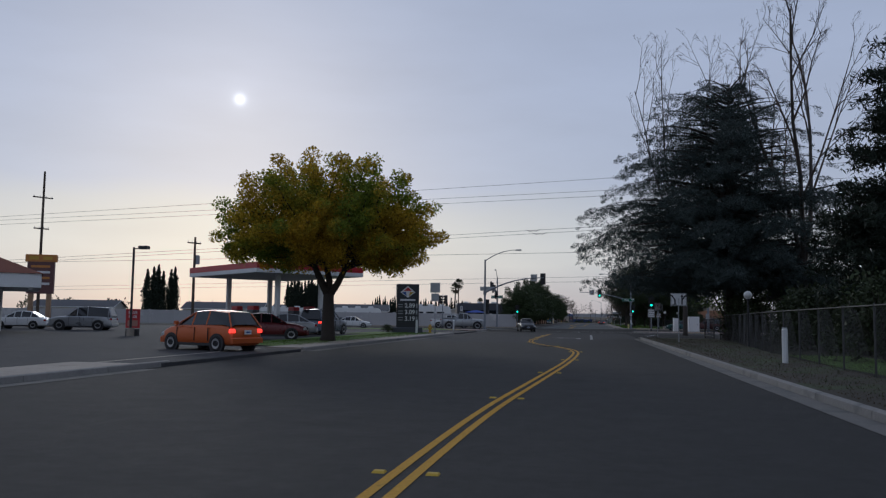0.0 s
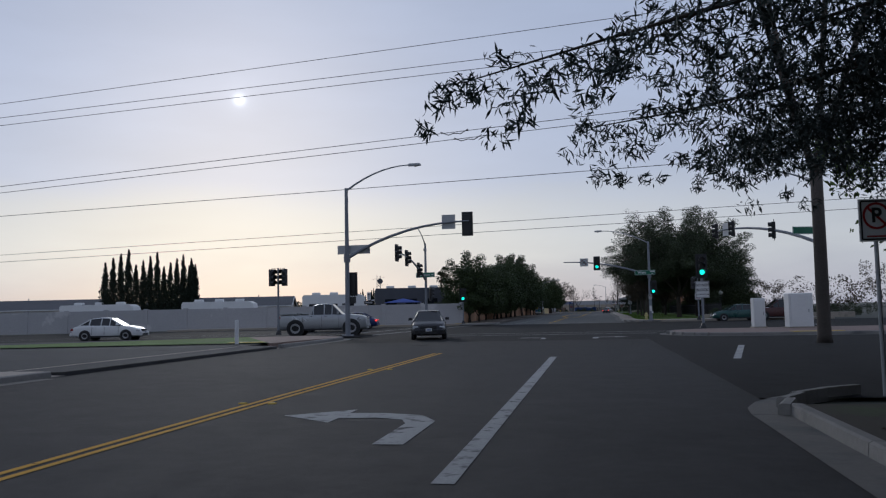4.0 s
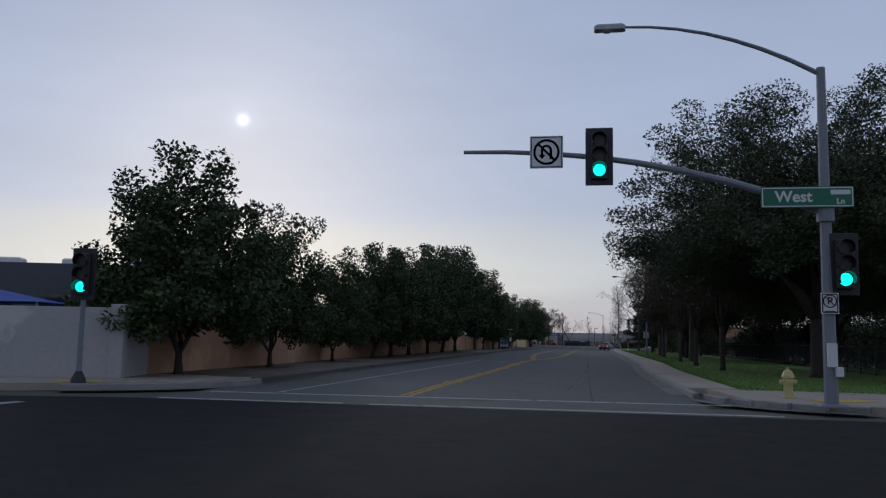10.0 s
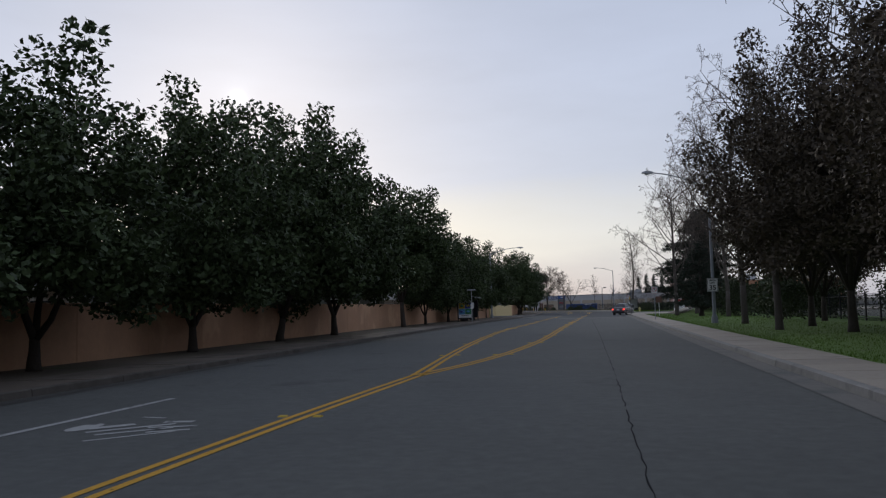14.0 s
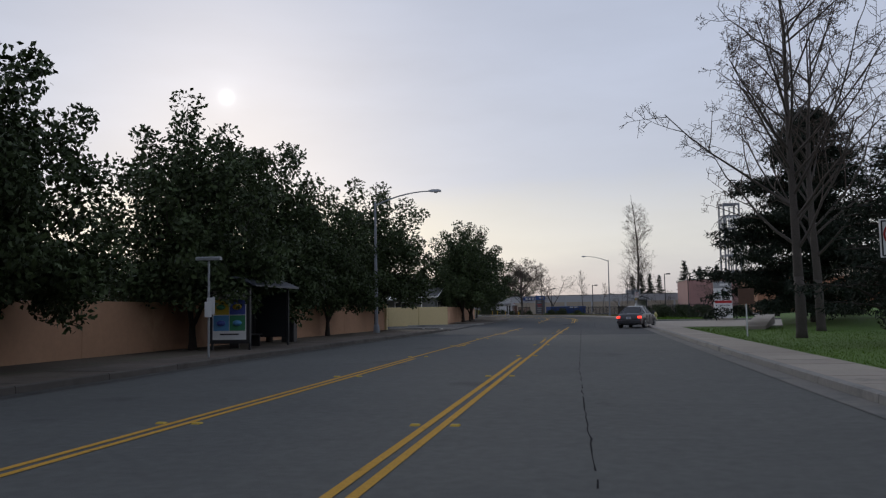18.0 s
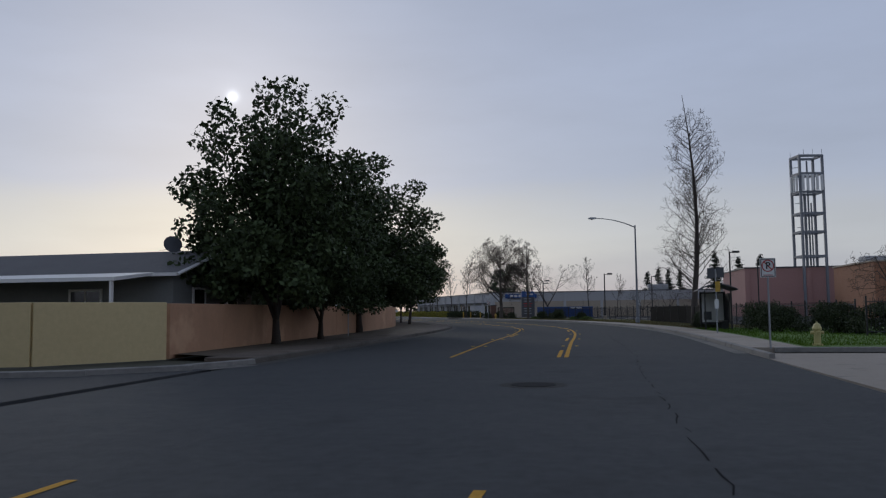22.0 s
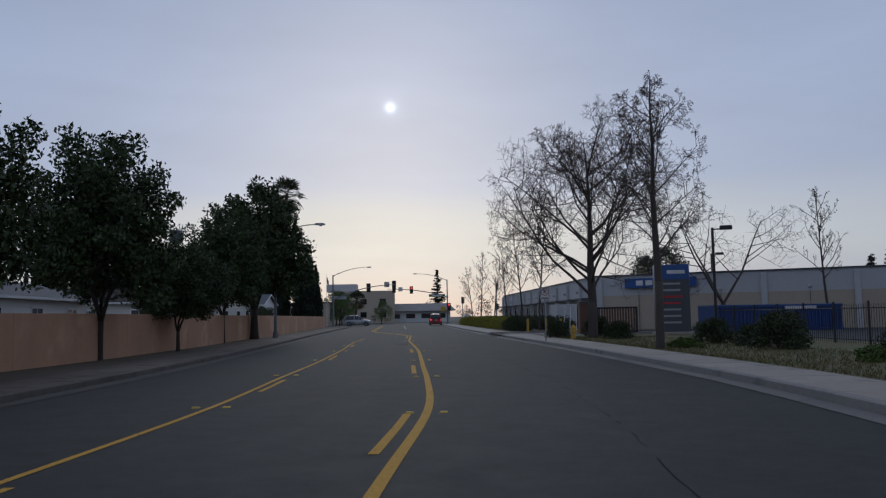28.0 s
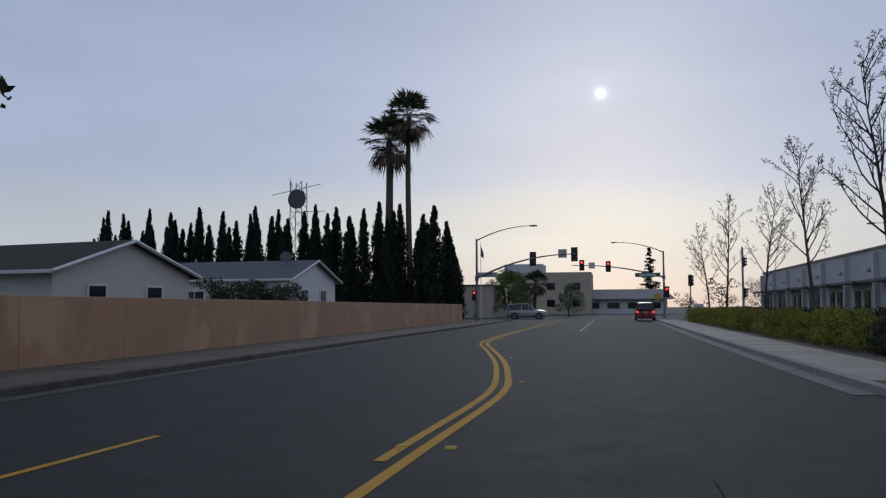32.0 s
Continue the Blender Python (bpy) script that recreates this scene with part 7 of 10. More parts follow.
# ---- fences ----
def picket_fence(pts, h, label, spacing=0.16, name="iron_fence", rail=None, group=""):
    """Black steel pickets between posts; one thing with countable posts and joined pickets."""
    t = thing(name, label, "fence")
    q = resample(pts, 2.4)
    pm_ = MB()
    for k, (x, y, hd_) in enumerate(q):
        ob = part("post", MB().bevel_box((0, 0, h / 2 + 0.05), (0.07, 0.07, h + 0.12), 0.01), BLACKM, t)
        ob.matrix_local = pose(x, y, 0.1, 0, 0, math.degrees(hd_))
        if k + 1 < len(q):
            x2, y2, _ = q[k + 1]
            for z in (0.2, h - 0.15):
                part("rail", MB().tube([(x, y, z + 0.1), (x2, y2, z + 0.1)], 0.022, 4), BLACKM, t)
            n = max(2, int(2.4 / spacing))
            for i in range(1, n):
                f = i / n
                px, py = x + (x2 - x) * f, y + (y2 - y) * f
                pm_.tube([(px, py, 0.15), (px, py, h + 0.1)], 0.011, 3, cap=False)
    pk = part("picket", pm_, BLACKM, t, "thin black steel pickets")
    pk["kind"] = "stuff"
    return t


picket_fence([(8.0, 66.4), (8.6, 62)], 1.5, "black iron fence at the park entrance")
picket_fence([(13.5, 140), (14.5, 170), (15.5, 230), (17.5, 258)], 1.5, "long black iron fence behind the park lawn")
picket_fence([(12.5, 302), (28, 300), (60, 298)], 1.6, "black iron fence before the rose building")
picket_fence([(13.0, 305), (12.4, 318), (11.2, 332), (8.6, 348), (3.2, 370), (-5.0, 389)], 1.5, "black iron fence along the clinic lot")

# black mesh-screened fence section by the poplar
sc = thing("screened_fence", "fence panel covered with black shade cloth", "fence")
q = resample([(8.6, 320.5), (8.9, 330), (6.9, 345)], 2.6)
for (x, y, a), (x2, y2, b) in zip(q, q[1:]):
    ob = part("cloth_panel", MB().box((0, 0, 0.75), (math.hypot(x2 - x, y2 - y) - 0.02, 0.02, 1.3)), mat("black_shade_cloth", (0.008, 0.0085, 0.009), 0.95, spec=0.1, vary=0.2, scale=3, bump=0.3), sc)
    ob.matrix_local = pose((x + x2) / 2, (y + y2) / 2, 0.12, 0, 0, math.degrees(math.atan2(y2 - y, x2 - x)))
    ob = part("post", MB().cyl((0, 0, 0), (0, 0, 1.5), 0.035, 6), BLACKM, sc)
    ob.matrix_local = Matrix.Translation((x, y, 0.12))

# chain-link fence of the park
cf = thing("chain_link_fence", "dark chain-link fence on steel posts along the verge", "fence")
cl_line = [(5.2, -30), (5.2, 14), (6.4, 36), (7.9, 52), (8.2, 62)]
q = resample(cl_line, 3.0)
for k, (x, y, a) in enumerate(q):
    ob = part("post", MB().tube([(0, 0, 0), (0, 0, 1.75), (0, 0, 1.79)], [0.03, 0.03, 0.012], 8), POST_D, cf)
    ob.matrix_local = Matrix.Translation((x, y, 0.12))
for (x, y, a), (x2, y2, b) in zip(q, q[1:]):
    part("rail", MB().tube([(x, y, 1.85), (x2, y2, 1.85)], 0.02, 6), POST_D, cf)
wm = MB()
for (x, y, a), (x2, y2, b) in zip(q, q[1:]):
    if y < 8:
        continue
    n = 26
    for i in range(n):
        for s in (1, -1):
            f0 = i / n
            f1 = f0 + s * 1.7 / 3.0
            z0, z1 = 0.15, 1.84
            if f1 < 0:
                z1 = z0 + (z1 - z0) * (f0 / (f0 - f1))
                f1 = 0
            if f1 > 1:
                z1 = z0 + (z1 - z0) * ((1 - f0) / (f1 - f0))
                f1 = 1
            wm.tube([(x + (x2 - x) * f0, y + (y2 - y) * f0, z0), (x + (x2 - x) * f1, y + (y2 - y) * f1, z1)], 0.0036, 3, cap=False)
# Wire colour set darker than the other galvanised steel
w_ = part("wire_mesh", wm, mat("dark_grey_wire", (0.075, 0.07, 0.065), 0.7, vary=0.2, scale=3), cf, "grey diamond wire mesh")
w_["kind"] = "stuff"


# ---- overhead lines ----
def cable(a, b, sag, r=0.014, n=14):
    a, b = Vector(a), Vector(b)
    pts = []
    for k in range(n + 1):
        p = a.lerp(b, k / n)
        p.z -= 4 * sag * (k / n) * (1 - k / n)
        pts.append(p)
    return MB().tube(pts, r, 4)


def power_pole(x, y, rz, h, arms, label, xf=False):
    t = thing("power_pole", label, "utility pole", at(x, y, 0.0, rz))
    part("pole", MB().tube([(0, 0, -0.1), (0, 0, h)], [0.2, 0.12], 9), DARKWOOD, t)
    for z, w in arms:
        part("crossarm", MB().box((0, 0.14, z), (w, 0.12, 0.14)), DARKWOOD, t)
        for k in range(4):
            part("insulator", MB().cyl(((k / 3 - 0.5) * w * 0.9, 0.14, z + 0.07), ((k / 3 - 0.5) * w * 0.9, 0.14, z + 0.25), 0.05, 8, 0.03), WHITE, t)
    if xf:
        part("transformer", MB().tube([(0.35, -0.1, h - 3.2), (0.35, -0.1, h - 2.2), (0.35, -0.1, h - 2.1)], [0.26, 0.26, 0.1], 12), GALV, t)
    return t


power_pole(-66, 88.5, 60, 18.6, ((15.4, 2.4), (11.6, 1.8)), "tall wooden power pole with two crossarms")
power_pole(-46.7, 89.8, 60, 10.6, ((9.9, 1.8),), "wooden power pole with a transformer", True)
wires = ((-100, 109.0, 15.3, 60, 100.2, 21.7), (-100, 109.0, 14.9, 60, 100.2, 19.5), (-100, 108.5, 14.2, 60, 99.7, 18.7), (-100, 108.0, 8.5, 60, 99.2, 15.9), (-100, 108.3, 8.1, 60, 99.5, 15.5),
         (-100, 115.8, 9.2, 60, 97.8, 10.5), (-78.9, 104.2, 5.1, 47.5, 97.2, 7.57), (-78.9, 103.3, 4.6, 47.5, 96.6, 6.9))
for k, (x0, y0, z0, x1, y1, z1) in enumerate(wires):
    d = Vector((x1 - x0, y1 - y0, z1 - z0)) / (x1 - x0)
    a, b = Vector((x0, y0, z0)) - d * 30, Vector((x1, y1, z1)) + d * 30
    solid("power_cable", cable(a, b, 0.15 if k < 5 else 0.03, 0.02 if k < 6 else 0.013), CABLE, "thin dark power cable strung over the crossing", "cable", group="overhead cables")
    if 2 < k < 5:
        p = Vector((x0, y0, z0)) + d * (90.0 + 0.8 * k)
        sp = MB()
        for s in (-1, 1):
            sp.tube([p + d * s * 0.9 + Vector((0, 0, -0.05)), p + d * s * 0.4 + Vector((0, 0, -0.3)), p + Vector((0, 0, -0.22))], 0.03, 4)
        solid("cable_damper", sp, CABLE, "small dark damper hanging from the power cable", "cable fitting")


# ---- vehicles ----
def wheel(parent, x, y, r, w):
    tw = part("tyre", MB().tube([(x, y - w / 2, r), (x, y - w / 2 + 0.03, r), (x, y + w / 2 - 0.03, r), (x, y + w / 2, r)], [r * 0.86, r, r, r * 0.86], 18), RUBBER, parent)
    s = 1 if y > 0 else -1
    part("rim", MB().tube([(x, y + s * (w / 2 - 0.03), r), (x, y + s * (w / 2 + 0.006), r), (x, y + s * (w / 2 - 0.012), r)], [r * 0.66, r * 0.64, r * 0.2], 12), RIM, tw)
    return tw


def car(kind, x, y, head, colour, label, z=0.0, brake=False, lamps=False, name=None, lift=0.0):
    """A parked or waiting car; local +x is its front. Body and cabin are lofted from sections."""
    K = dict(
        sedan=dict(L=4.5, W=1.74, r=0.31, ax=(1.32, -1.3), top=[(-2.25, .55), (-2.18, .88), (-1.75, .98), (-1.2, 1.0), (0.85, .96), (1.6, .88), (2.1, .74), (2.25, .5)],
                   cab=[(-1.75, .97, .62), (-1.05, 1.40, .52), (-0.3, 1.47, .54), (0.25, 1.43, .55), (1.05, .95, .66)]),
        hatch=dict(L=3.9, W=1.69, r=0.30, ax=(1.2, -1.22), top=[(-1.93, .5), (-1.9, .92), (-1.6, 1.02), (0.8, .98), (1.4, .90), (1.8, .74), (1.95, .5)],
                   cab=[(-1.9, 1.0, .64), (-1.55, 1.44, .56), (-0.6, 1.52, .57), (0.15, 1.47, .57), (1.1, .97, .68)]),
        suv=dict(L=4.95, W=1.95, r=0.38, ax=(1.5, -1.45), top=[(-2.45, .6), (-2.42, 1.05), (-2.0, 1.15), (0.95, 1.12), (1.7, 1.06), (2.3, .98), (2.45, .6)],
                 cab=[(-2.42, 1.12, .8), (-2.2, 1.78, .68), (-0.6, 1.87, .7), (0.2, 1.82, .68), (1.0, 1.1, .78)]),
        van=dict(L=5.1, W=1.98, r=0.34, ax=(1.6, -1.5), top=[(-2.52, .55), (-2.5, 1.0), (-2.1, 1.08), (1.1, 1.06), (1.9, .95), (2.4, .8), (2.55, .5)],
                 cab=[(-2.5, 1.05, .82), (-2.3, 1.68, .7), (-0.6, 1.76, .71), (0.5, 1.68, .69), (1.55, 1.02, .8)]),
        pickup=dict(L=5.8, W=2.0, r=0.42, ax=(1.85, -1.75), top=[(-2.9, .75), (-2.88, 1.22), (-2.4, 1.24), (0.9, 1.22), (1.0, 1.22), (2.3, 1.15), (2.8, 1.05), (2.9, .65)],
                    cab=[(-0.75, 1.2, .82), (-0.6, 1.82, .68), (0.1, 1.9, .7), (0.6, 1.86, .68), (1.25, 1.2, .8)]))[kind]
    hw = K["W"] / 2
    t = thing(name or {"van": "minivan", "suv": "suv", "pickup": "pickup_truck"}.get(kind, "car"), label, {"van": "van", "suv": "suv", "pickup": "pickup truck"}.get(kind, "car"), at(x, y, z, head))
    zb = 0.2 + lift
    b = MB()
    secs = []
    xs0 = [p[0] for p in K["top"]]
    n = len(K["top"])
    for k, (px, pz) in enumerate(K["top"]):
        pz += lift
        e = 1 - 0.13 * max(0, abs(px) / (K["L"] / 2) - 0.72) / 0.28
        w = hw * e
        zl = zb + (0.1 if k in (0, n - 1) else 0)
        mid = zb + (pz - zb) * 0.55
        secs.append([(px, -w * 0.9, zl), (px, -w * 0.985, zl + 0.1), (px, -w, mid), (px, -w * 0.965, pz - 0.05), (px, -w * 0.88, pz), (px, -w * 0.4, pz + 0.025),
                     (px, w * 0.4, pz + 0.025), (px, w * 0.88, pz), (px, w * 0.965, pz - 0.05), (px, w, mid), (px, w * 0.985, zl + 0.1), (px, w * 0.9, zl)])
    m = 12
    vs = [p for s in secs for p in s]
    fs = [(k * m + i, k * m + (i + 1) % m, (k + 1) * m + (i + 1) % m, (k + 1) * m + i) for k in range(n - 1) for i in range(m)]
    fs += [tuple(range(m - 1, -1, -1)), tuple(range((n - 1) * m, n * m))]
    b.add(vs, fs)
    body = part("body", b, colour, t, smooth=True)
    sub = body.modifiers.new("rounding", "SUBSURF")
    sub.levels = sub.render_levels = 2
    # cabin glass, roof panel and pillars
    g_, rf = MB(), MB()
    cab = [(px, pz + lift, pw) for px, pz, pw in K["cab"]]
    belt = []
    for px, pz, pw in cab:
        bz = np.interp(px, xs0, [q_[1] for q_ in K["top"]]) + lift - 0.03
        belt.append(bz)
    ring_ = []
    for (px, pz, pw), bz in zip(cab, belt):
        ring_.append([(px, -hw * 0.9, bz), (px, -pw, max(pz - 0.04, bz + 0.005)), (px, -pw * 0.8, pz), (px, pw * 0.8, pz), (px, pw, max(pz - 0.04, bz + 0.005)), (px, hw * 0.9, bz)])
    vs = [p for s in ring_ for p in s]
    gf = []
    for k in range(len(ring_) - 1):
        for i in range(5):
            gf.append((k * 6 + i, k * 6 + i + 1, (k + 1) * 6 + i + 1, (k + 1) * 6 + i))
    g_.add(vs, [f[::-1] for f in gf])
    part("window_glass", g_, CARGLASS, t)
    r0 = ring_[1:-1]
    up_ = [[(p[0], p[1] * 1.012, p[2] + 0.012) for p in s[1:5]] for s in r0]
    vs = [p for s in up_ for p in s]
    rf.add(vs, [((k + 1) * 4 + i, (k + 1) * 4 + i + 1, k * 4 + i + 1, k * 4 + i) for k in range(len(up_) - 1) for i in range(3)])
    part("roof", rf, colour, t, smooth=True)
    for s in (0, 5):
        for k in range(len(ring_)):
            if k in (0, len(ring_) - 1):
                a_, b_ = Vector(ring_[k][s]), Vector(ring_[1 if k == 0 else -2][1 if s == 0 else 4])
            else:
                a_, b_ = Vector(ring_[k][s]), Vector(ring_[k][1 if s == 0 else 4])
            if kind == "hatch" and k == 1:
                continue
            part("pillar", MB().tube([a_, b_], 0.035, 4), colour, t)
    # wheels and arches
    r = K["r"] + (0.08 if lift else 0)
    for ax in K["ax"]:
        for s in (-1, 1):
            part("wheel_arch", MB().cyl((ax, s * hw * 0.86, r), (ax, s * hw * 0.998, r), r + 0.07, 18), PLASTIC, t)
            wheel(t, ax, s * (hw - 0.085), r, 0.21)
    # lights, bumpers, plates
    L2 = K["L"] / 2
    zt = K["top"][1][1] + lift
    zf = K["top"][-2][1] + lift
    for s in (-1, 1):
        part("tail_light", MB().bevel_box((-L2 + 0.09, s * hw * 0.8, zt - 0.15), (0.16, 0.26, 0.15), 0.04), BRAKE if brake else REDLENS, t)
        hl = MB().bevel_box((L2 - 0.2, s * hw * 0.74, zf - 0.12), (0.22, 0.34, 0.13), 0.05)
        part("headlight", hl, HEADLIT if lamps else CLEARLENS, t)
        part("mirror", MB().bevel_box((cab[-1][0] - 0.25, s * (hw + 0.07), belt[-1] + 0.13), (0.12, 0.2, 0.14), 0.03), colour, t)
        for dx in (0.2, -0.75):
            part("door_handle", MB().bevel_box((dx, s * hw * 0.995, belt[2] - 0.1), (0.18, 0.03, 0.035), 0.008), colour if kind != "pickup" else PLASTIC, t)
        for dx in (cab[-1][0] - 0.2, -0.05, K["ax"][1] + 0.45):
            part("door_seam", MB().box((dx, s * hw * 0.985, (belt[2] + zb) / 2 + 0.05), (0.014, 0.036, belt[2] - zb - 0.28)), PLASTIC, t)
        part("side_sill", MB().box((0, s * hw * 0.965, zb + 0.06), (K["ax"][0] - K["ax"][1] - 2 * r - 0.12, 0.03, 0.1)), PLASTIC, t)
    part("rear_bumper", MB().bevel_box((-L2 + 0.02, 0, zb + 0.22), (0.14, hw * 1.84, 0.2), 0.03), colour if kind not in ("pickup",) else CHROME, t)
    part("front_bumper", MB().bevel_box((L2 - 0.03, 0, zb + 0.2), (0.14, hw * 1.7, 0.22), 0.03), colour, t)
    part("grille", MB().bevel_box((L2 - 0.06, 0, zf - 0.12), (0.1, hw * 0.95, 0.16), 0.02), PLASTIC if kind != "pickup" else CHROME, t)
    part("lower_intake", MB().box((L2 + 0.03, 0, zb + 0.16), (0.04, hw * 1.1, 0.12)), PLASTIC, t)
    for sx in (-1, 1):
        pp = part("number_plate", MB().box((sx * (L2 + (0.03 if sx > 0 else 0.02)), 0, zt - 0.2 if sx < 0 else zb + 0.3), (0.05, 0.31, 0.155)), SIGNWHITE, t)
        part("plate_bar", MB().box((sx * (L2 + (0.058 if sx > 0 else 0.048)), 0, zt - 0.2 if sx < 0 else zb + 0.3), (0.004, 0.2, 0.05)), SIGNBLUE, pp)
    if kind == "pickup":
        bd = MB().box((-1.85, 0, K["top"][2][1] + lift + 0.028), (1.9, hw * 1.6, 0.02))
        part("bed_liner", bd, PLASTIC, t)
        for s in (-1, 1):
            part("bed_rail", MB().bevel_box((-1.85, s * hw * 0.88, K["top"][2][1] + lift + 0.05), (2.0, 0.12, 0.09), 0.02), colour, t)
    if kind in ("suv", "van"):
        for s in (-1, 1):
            part("roof_rail", MB().tube([(-1.9, s * 0.6, K["cab"][1][1] + lift + 0.02), (-1.7, s * 0.62, K["cab"][2][1] + lift + 0.05), (0.2, s * 0.6, K["cab"][3][1] + lift + 0.06)], 0.02, 5), BLACKM, t)
    return t


GREYP = paint("charcoal", (0.055, 0.055, 0.06))
SILV = paint("silver", (0.36, 0.37, 0.38), metal=0.5)
WHT = paint("white", (0.68, 0.68, 0.67), metal=0.0)
car("sedan", 4.7, 268.2, 72, GREYP, "charcoal sedan braking as it turns into the drive", brake=True)
car("hatch", -15.3, 29.2, 158, paint("orange", (0.48, 0.10, 0.02)), "orange hatchback turning into the gas station", z=0.08, brake=True)
car("suv", -40.9, 59.8, 195, SILV, "silver four-wheel-drive parked beside the restaurant", z=0.1)
car("sedan", -47.0, 60.5, 195, WHT, "white sedan parked beside the restaurant", z=0.1)
car("sedan", -18.6, 43.0, 22, paint("maroon", (0.12, 0.012, 0.015)), "dark red sedan parked at the gas station", z=0.1)
car("sedan", -21.0, 51.6, 205, SILV, "silver sedan at the gas pump", z=0.1)
car("suv", -20.4, 58.6, 84, paint("bluegrey", (0.12, 0.14, 0.17)), "blue-grey crossover leaving the gas pump", z=0.1, brake=True)
car("sedan", -30.5, 101.8, 11, WHT, "white sedan waiting on the cross street", z=0.0)
car("pickup", -16.7, 104.3, 10, SILV, "silver lifted pickup truck waiting at the crossing", lift=0.16)
car("pickup", -20.1, 115.8, 8, WHT, "white pickup truck waiting at the crossing")
car("sedan", -7.9, 95.0, 281, paint("black", (0.006, 0.007, 0.011)), "black sedan coming out of the crossing")
car("sedan", -20.6, 123.9, 188, paint("navy", (0.012, 0.03, 0.12)), "dark blue sedan driving along the grey wall", brake=True)
car("sedan", 13.3, 129.6, 182, paint("teal", (0.02, 0.075, 0.07)), "dark green sedan waiting on the cross street")
car("suv", 17.4, 132.4, 182, paint("wine", (0.07, 0.02, 0.02)), "dark red four-wheel-drive waiting on the cross street")
car("suv", -69.0, 474.0, 25, SILV, "silver four-wheel-drive crossing the far junction")
car("suv", -52.0, 468.5, 113, paint("red", (0.20, 0.015, 0.02)), "red crossover waiting at the red light", brake=True)


# ---- gas station ----
gs = thing("gas_canopy", "red and white gas station canopy on white columns", "canopy", at(-25.0, 60.05, 0.1, 49))
part("deck", MB().bevel_box((0, 0, 4.55), (8.6, 11.6, 0.5), 0.03), WHITE, gs)
for s in (-1, 1):
    part("fascia", MB().box((s * 4.34, 0, 4.82), (0.06, 11.8, 0.42)), SIGNRED, gs, "red fascia band")
    part("fascia", MB().box((0, s * 5.84, 4.82), (8.74, 0.06, 0.42)), SIGNRED, gs, "red fascia band")
    part("lower_fascia", MB().box((s * 4.34, 0, 4.46), (0.06, 11.8, 0.28)), WHITE, gs)
    part("lower_fascia", MB().box((0, s * 5.84, 4.46), (8.74, 0.06, 0.28)), WHITE, gs)
for x in (-1.8, 1.8):
    for y in (-4.1, 4.1):
        part("column", MB().bevel_box((x, y, 2.15), (0.32, 0.32, 4.3), 0.02), WHITE, gs)
for x, y in ((-3.2, 0.6), (-0.6, -2.4), (0.6, 3.0), (3.0, -0.2)):
    pu = thing("gas_pump", "dark gas pump with a lit panel on a kerbed island", "gas pump", at(-25.0 + x, 60.05 + y, 0.1, 49), "gas pumps")
    part("cabinet", MB().bevel_box((0, 0, 0.95), (0.55, 1.0, 1.6), 0.04), SLATE, pu)
    part("island", MB().bevel_box((0, 0, 0.07), (1.1, 2.2, 0.14), 0.04), CONCRETE, pu)
    part("topper", MB().bevel_box((0, 0, 1.9), (0.5, 1.0, 0.3), 0.03), SIGNRED, pu)
    part("screen", MB().box((0.285, 0, 1.3), (0.02, 0.5, 0.3)), SIGNWHITE, pu)
    part("hose", MB().tube([(0.28, 0.3, 1.2), (0.4, 0.35, 0.7), (0.35, 0.42, 0.5), (0.3, 0.45, 1.0)], 0.02, 5), PLASTIC, pu)

ps = thing("price_sign", "tall black price sign with a red, white and blue emblem", "sign", at(-16.3, 69.1, 0.15, 10, 1.04))
part("cabinet", MB().bevel_box((0, 0, 2.15), (1.85, 0.5, 3.7), 0.03), SIGNDARK, ps)
part("plinth", MB().bevel_box((0, 0, 0.2), (2.5, 0.8, 0.42), 0.03), SLATE, ps)
em = MB()
em.add([(-0.62, -0.262, 3.32), (0, -0.262, 2.86), (0.62, -0.262, 3.32), (0, -0.262, 3.84)], [(0, 1, 2, 3)])
part("emblem", em, SIGNWHITE, ps)
part("emblem_red", MB().add([(-0.34, -0.268, 3.42), (0.34, -0.268, 3.42), (0.0, -0.268, 3.74)], [(0, 1, 2)]), SIGNRED, ps)
part("emblem_blue", MB().add([(-0.5, -0.268, 3.32), (-0.1, -0.268, 3.0), (-0.16, -0.268, 3.36)], [(0, 1, 2)]), SIGNBLUE, ps)
part("emblem_orange", MB().add([(0.5, -0.268, 3.32), (0.16, -0.268, 3.36), (0.1, -0.268, 3.0)], [(0, 1, 2)]), HYDRANT_Y, ps)
part("name_bar", MB().box((0, -0.262, 2.68), (1.25, 0.012, 0.15)), SIGNWHITE, ps)
for z, w in ((2.2, "2.89"), (1.66, "3.09"), (1.12, "3.19")):
    text(ps, w, Matrix.Translation((0.18, -0.258, z)) @ FACE, 0.5, SIGNWHITE)
    for dz in (-0.1, 0.1):
        part("grade_bar", MB().box((-0.6, -0.258, z + dz), (0.4, 0.01, 0.07)), GALV, ps)
    part("tenth_bar", MB().box((0.75, -0.258, z), (0.12, 0.01, 0.36)), GALV, ps)
shrub("shrub", "low dry shrub beside the price sign", 73, 1.2, 1.0, 0.7, HEDGE_D, 60, 20).matrix_world = at(-17.9, 68.3, 0.15)

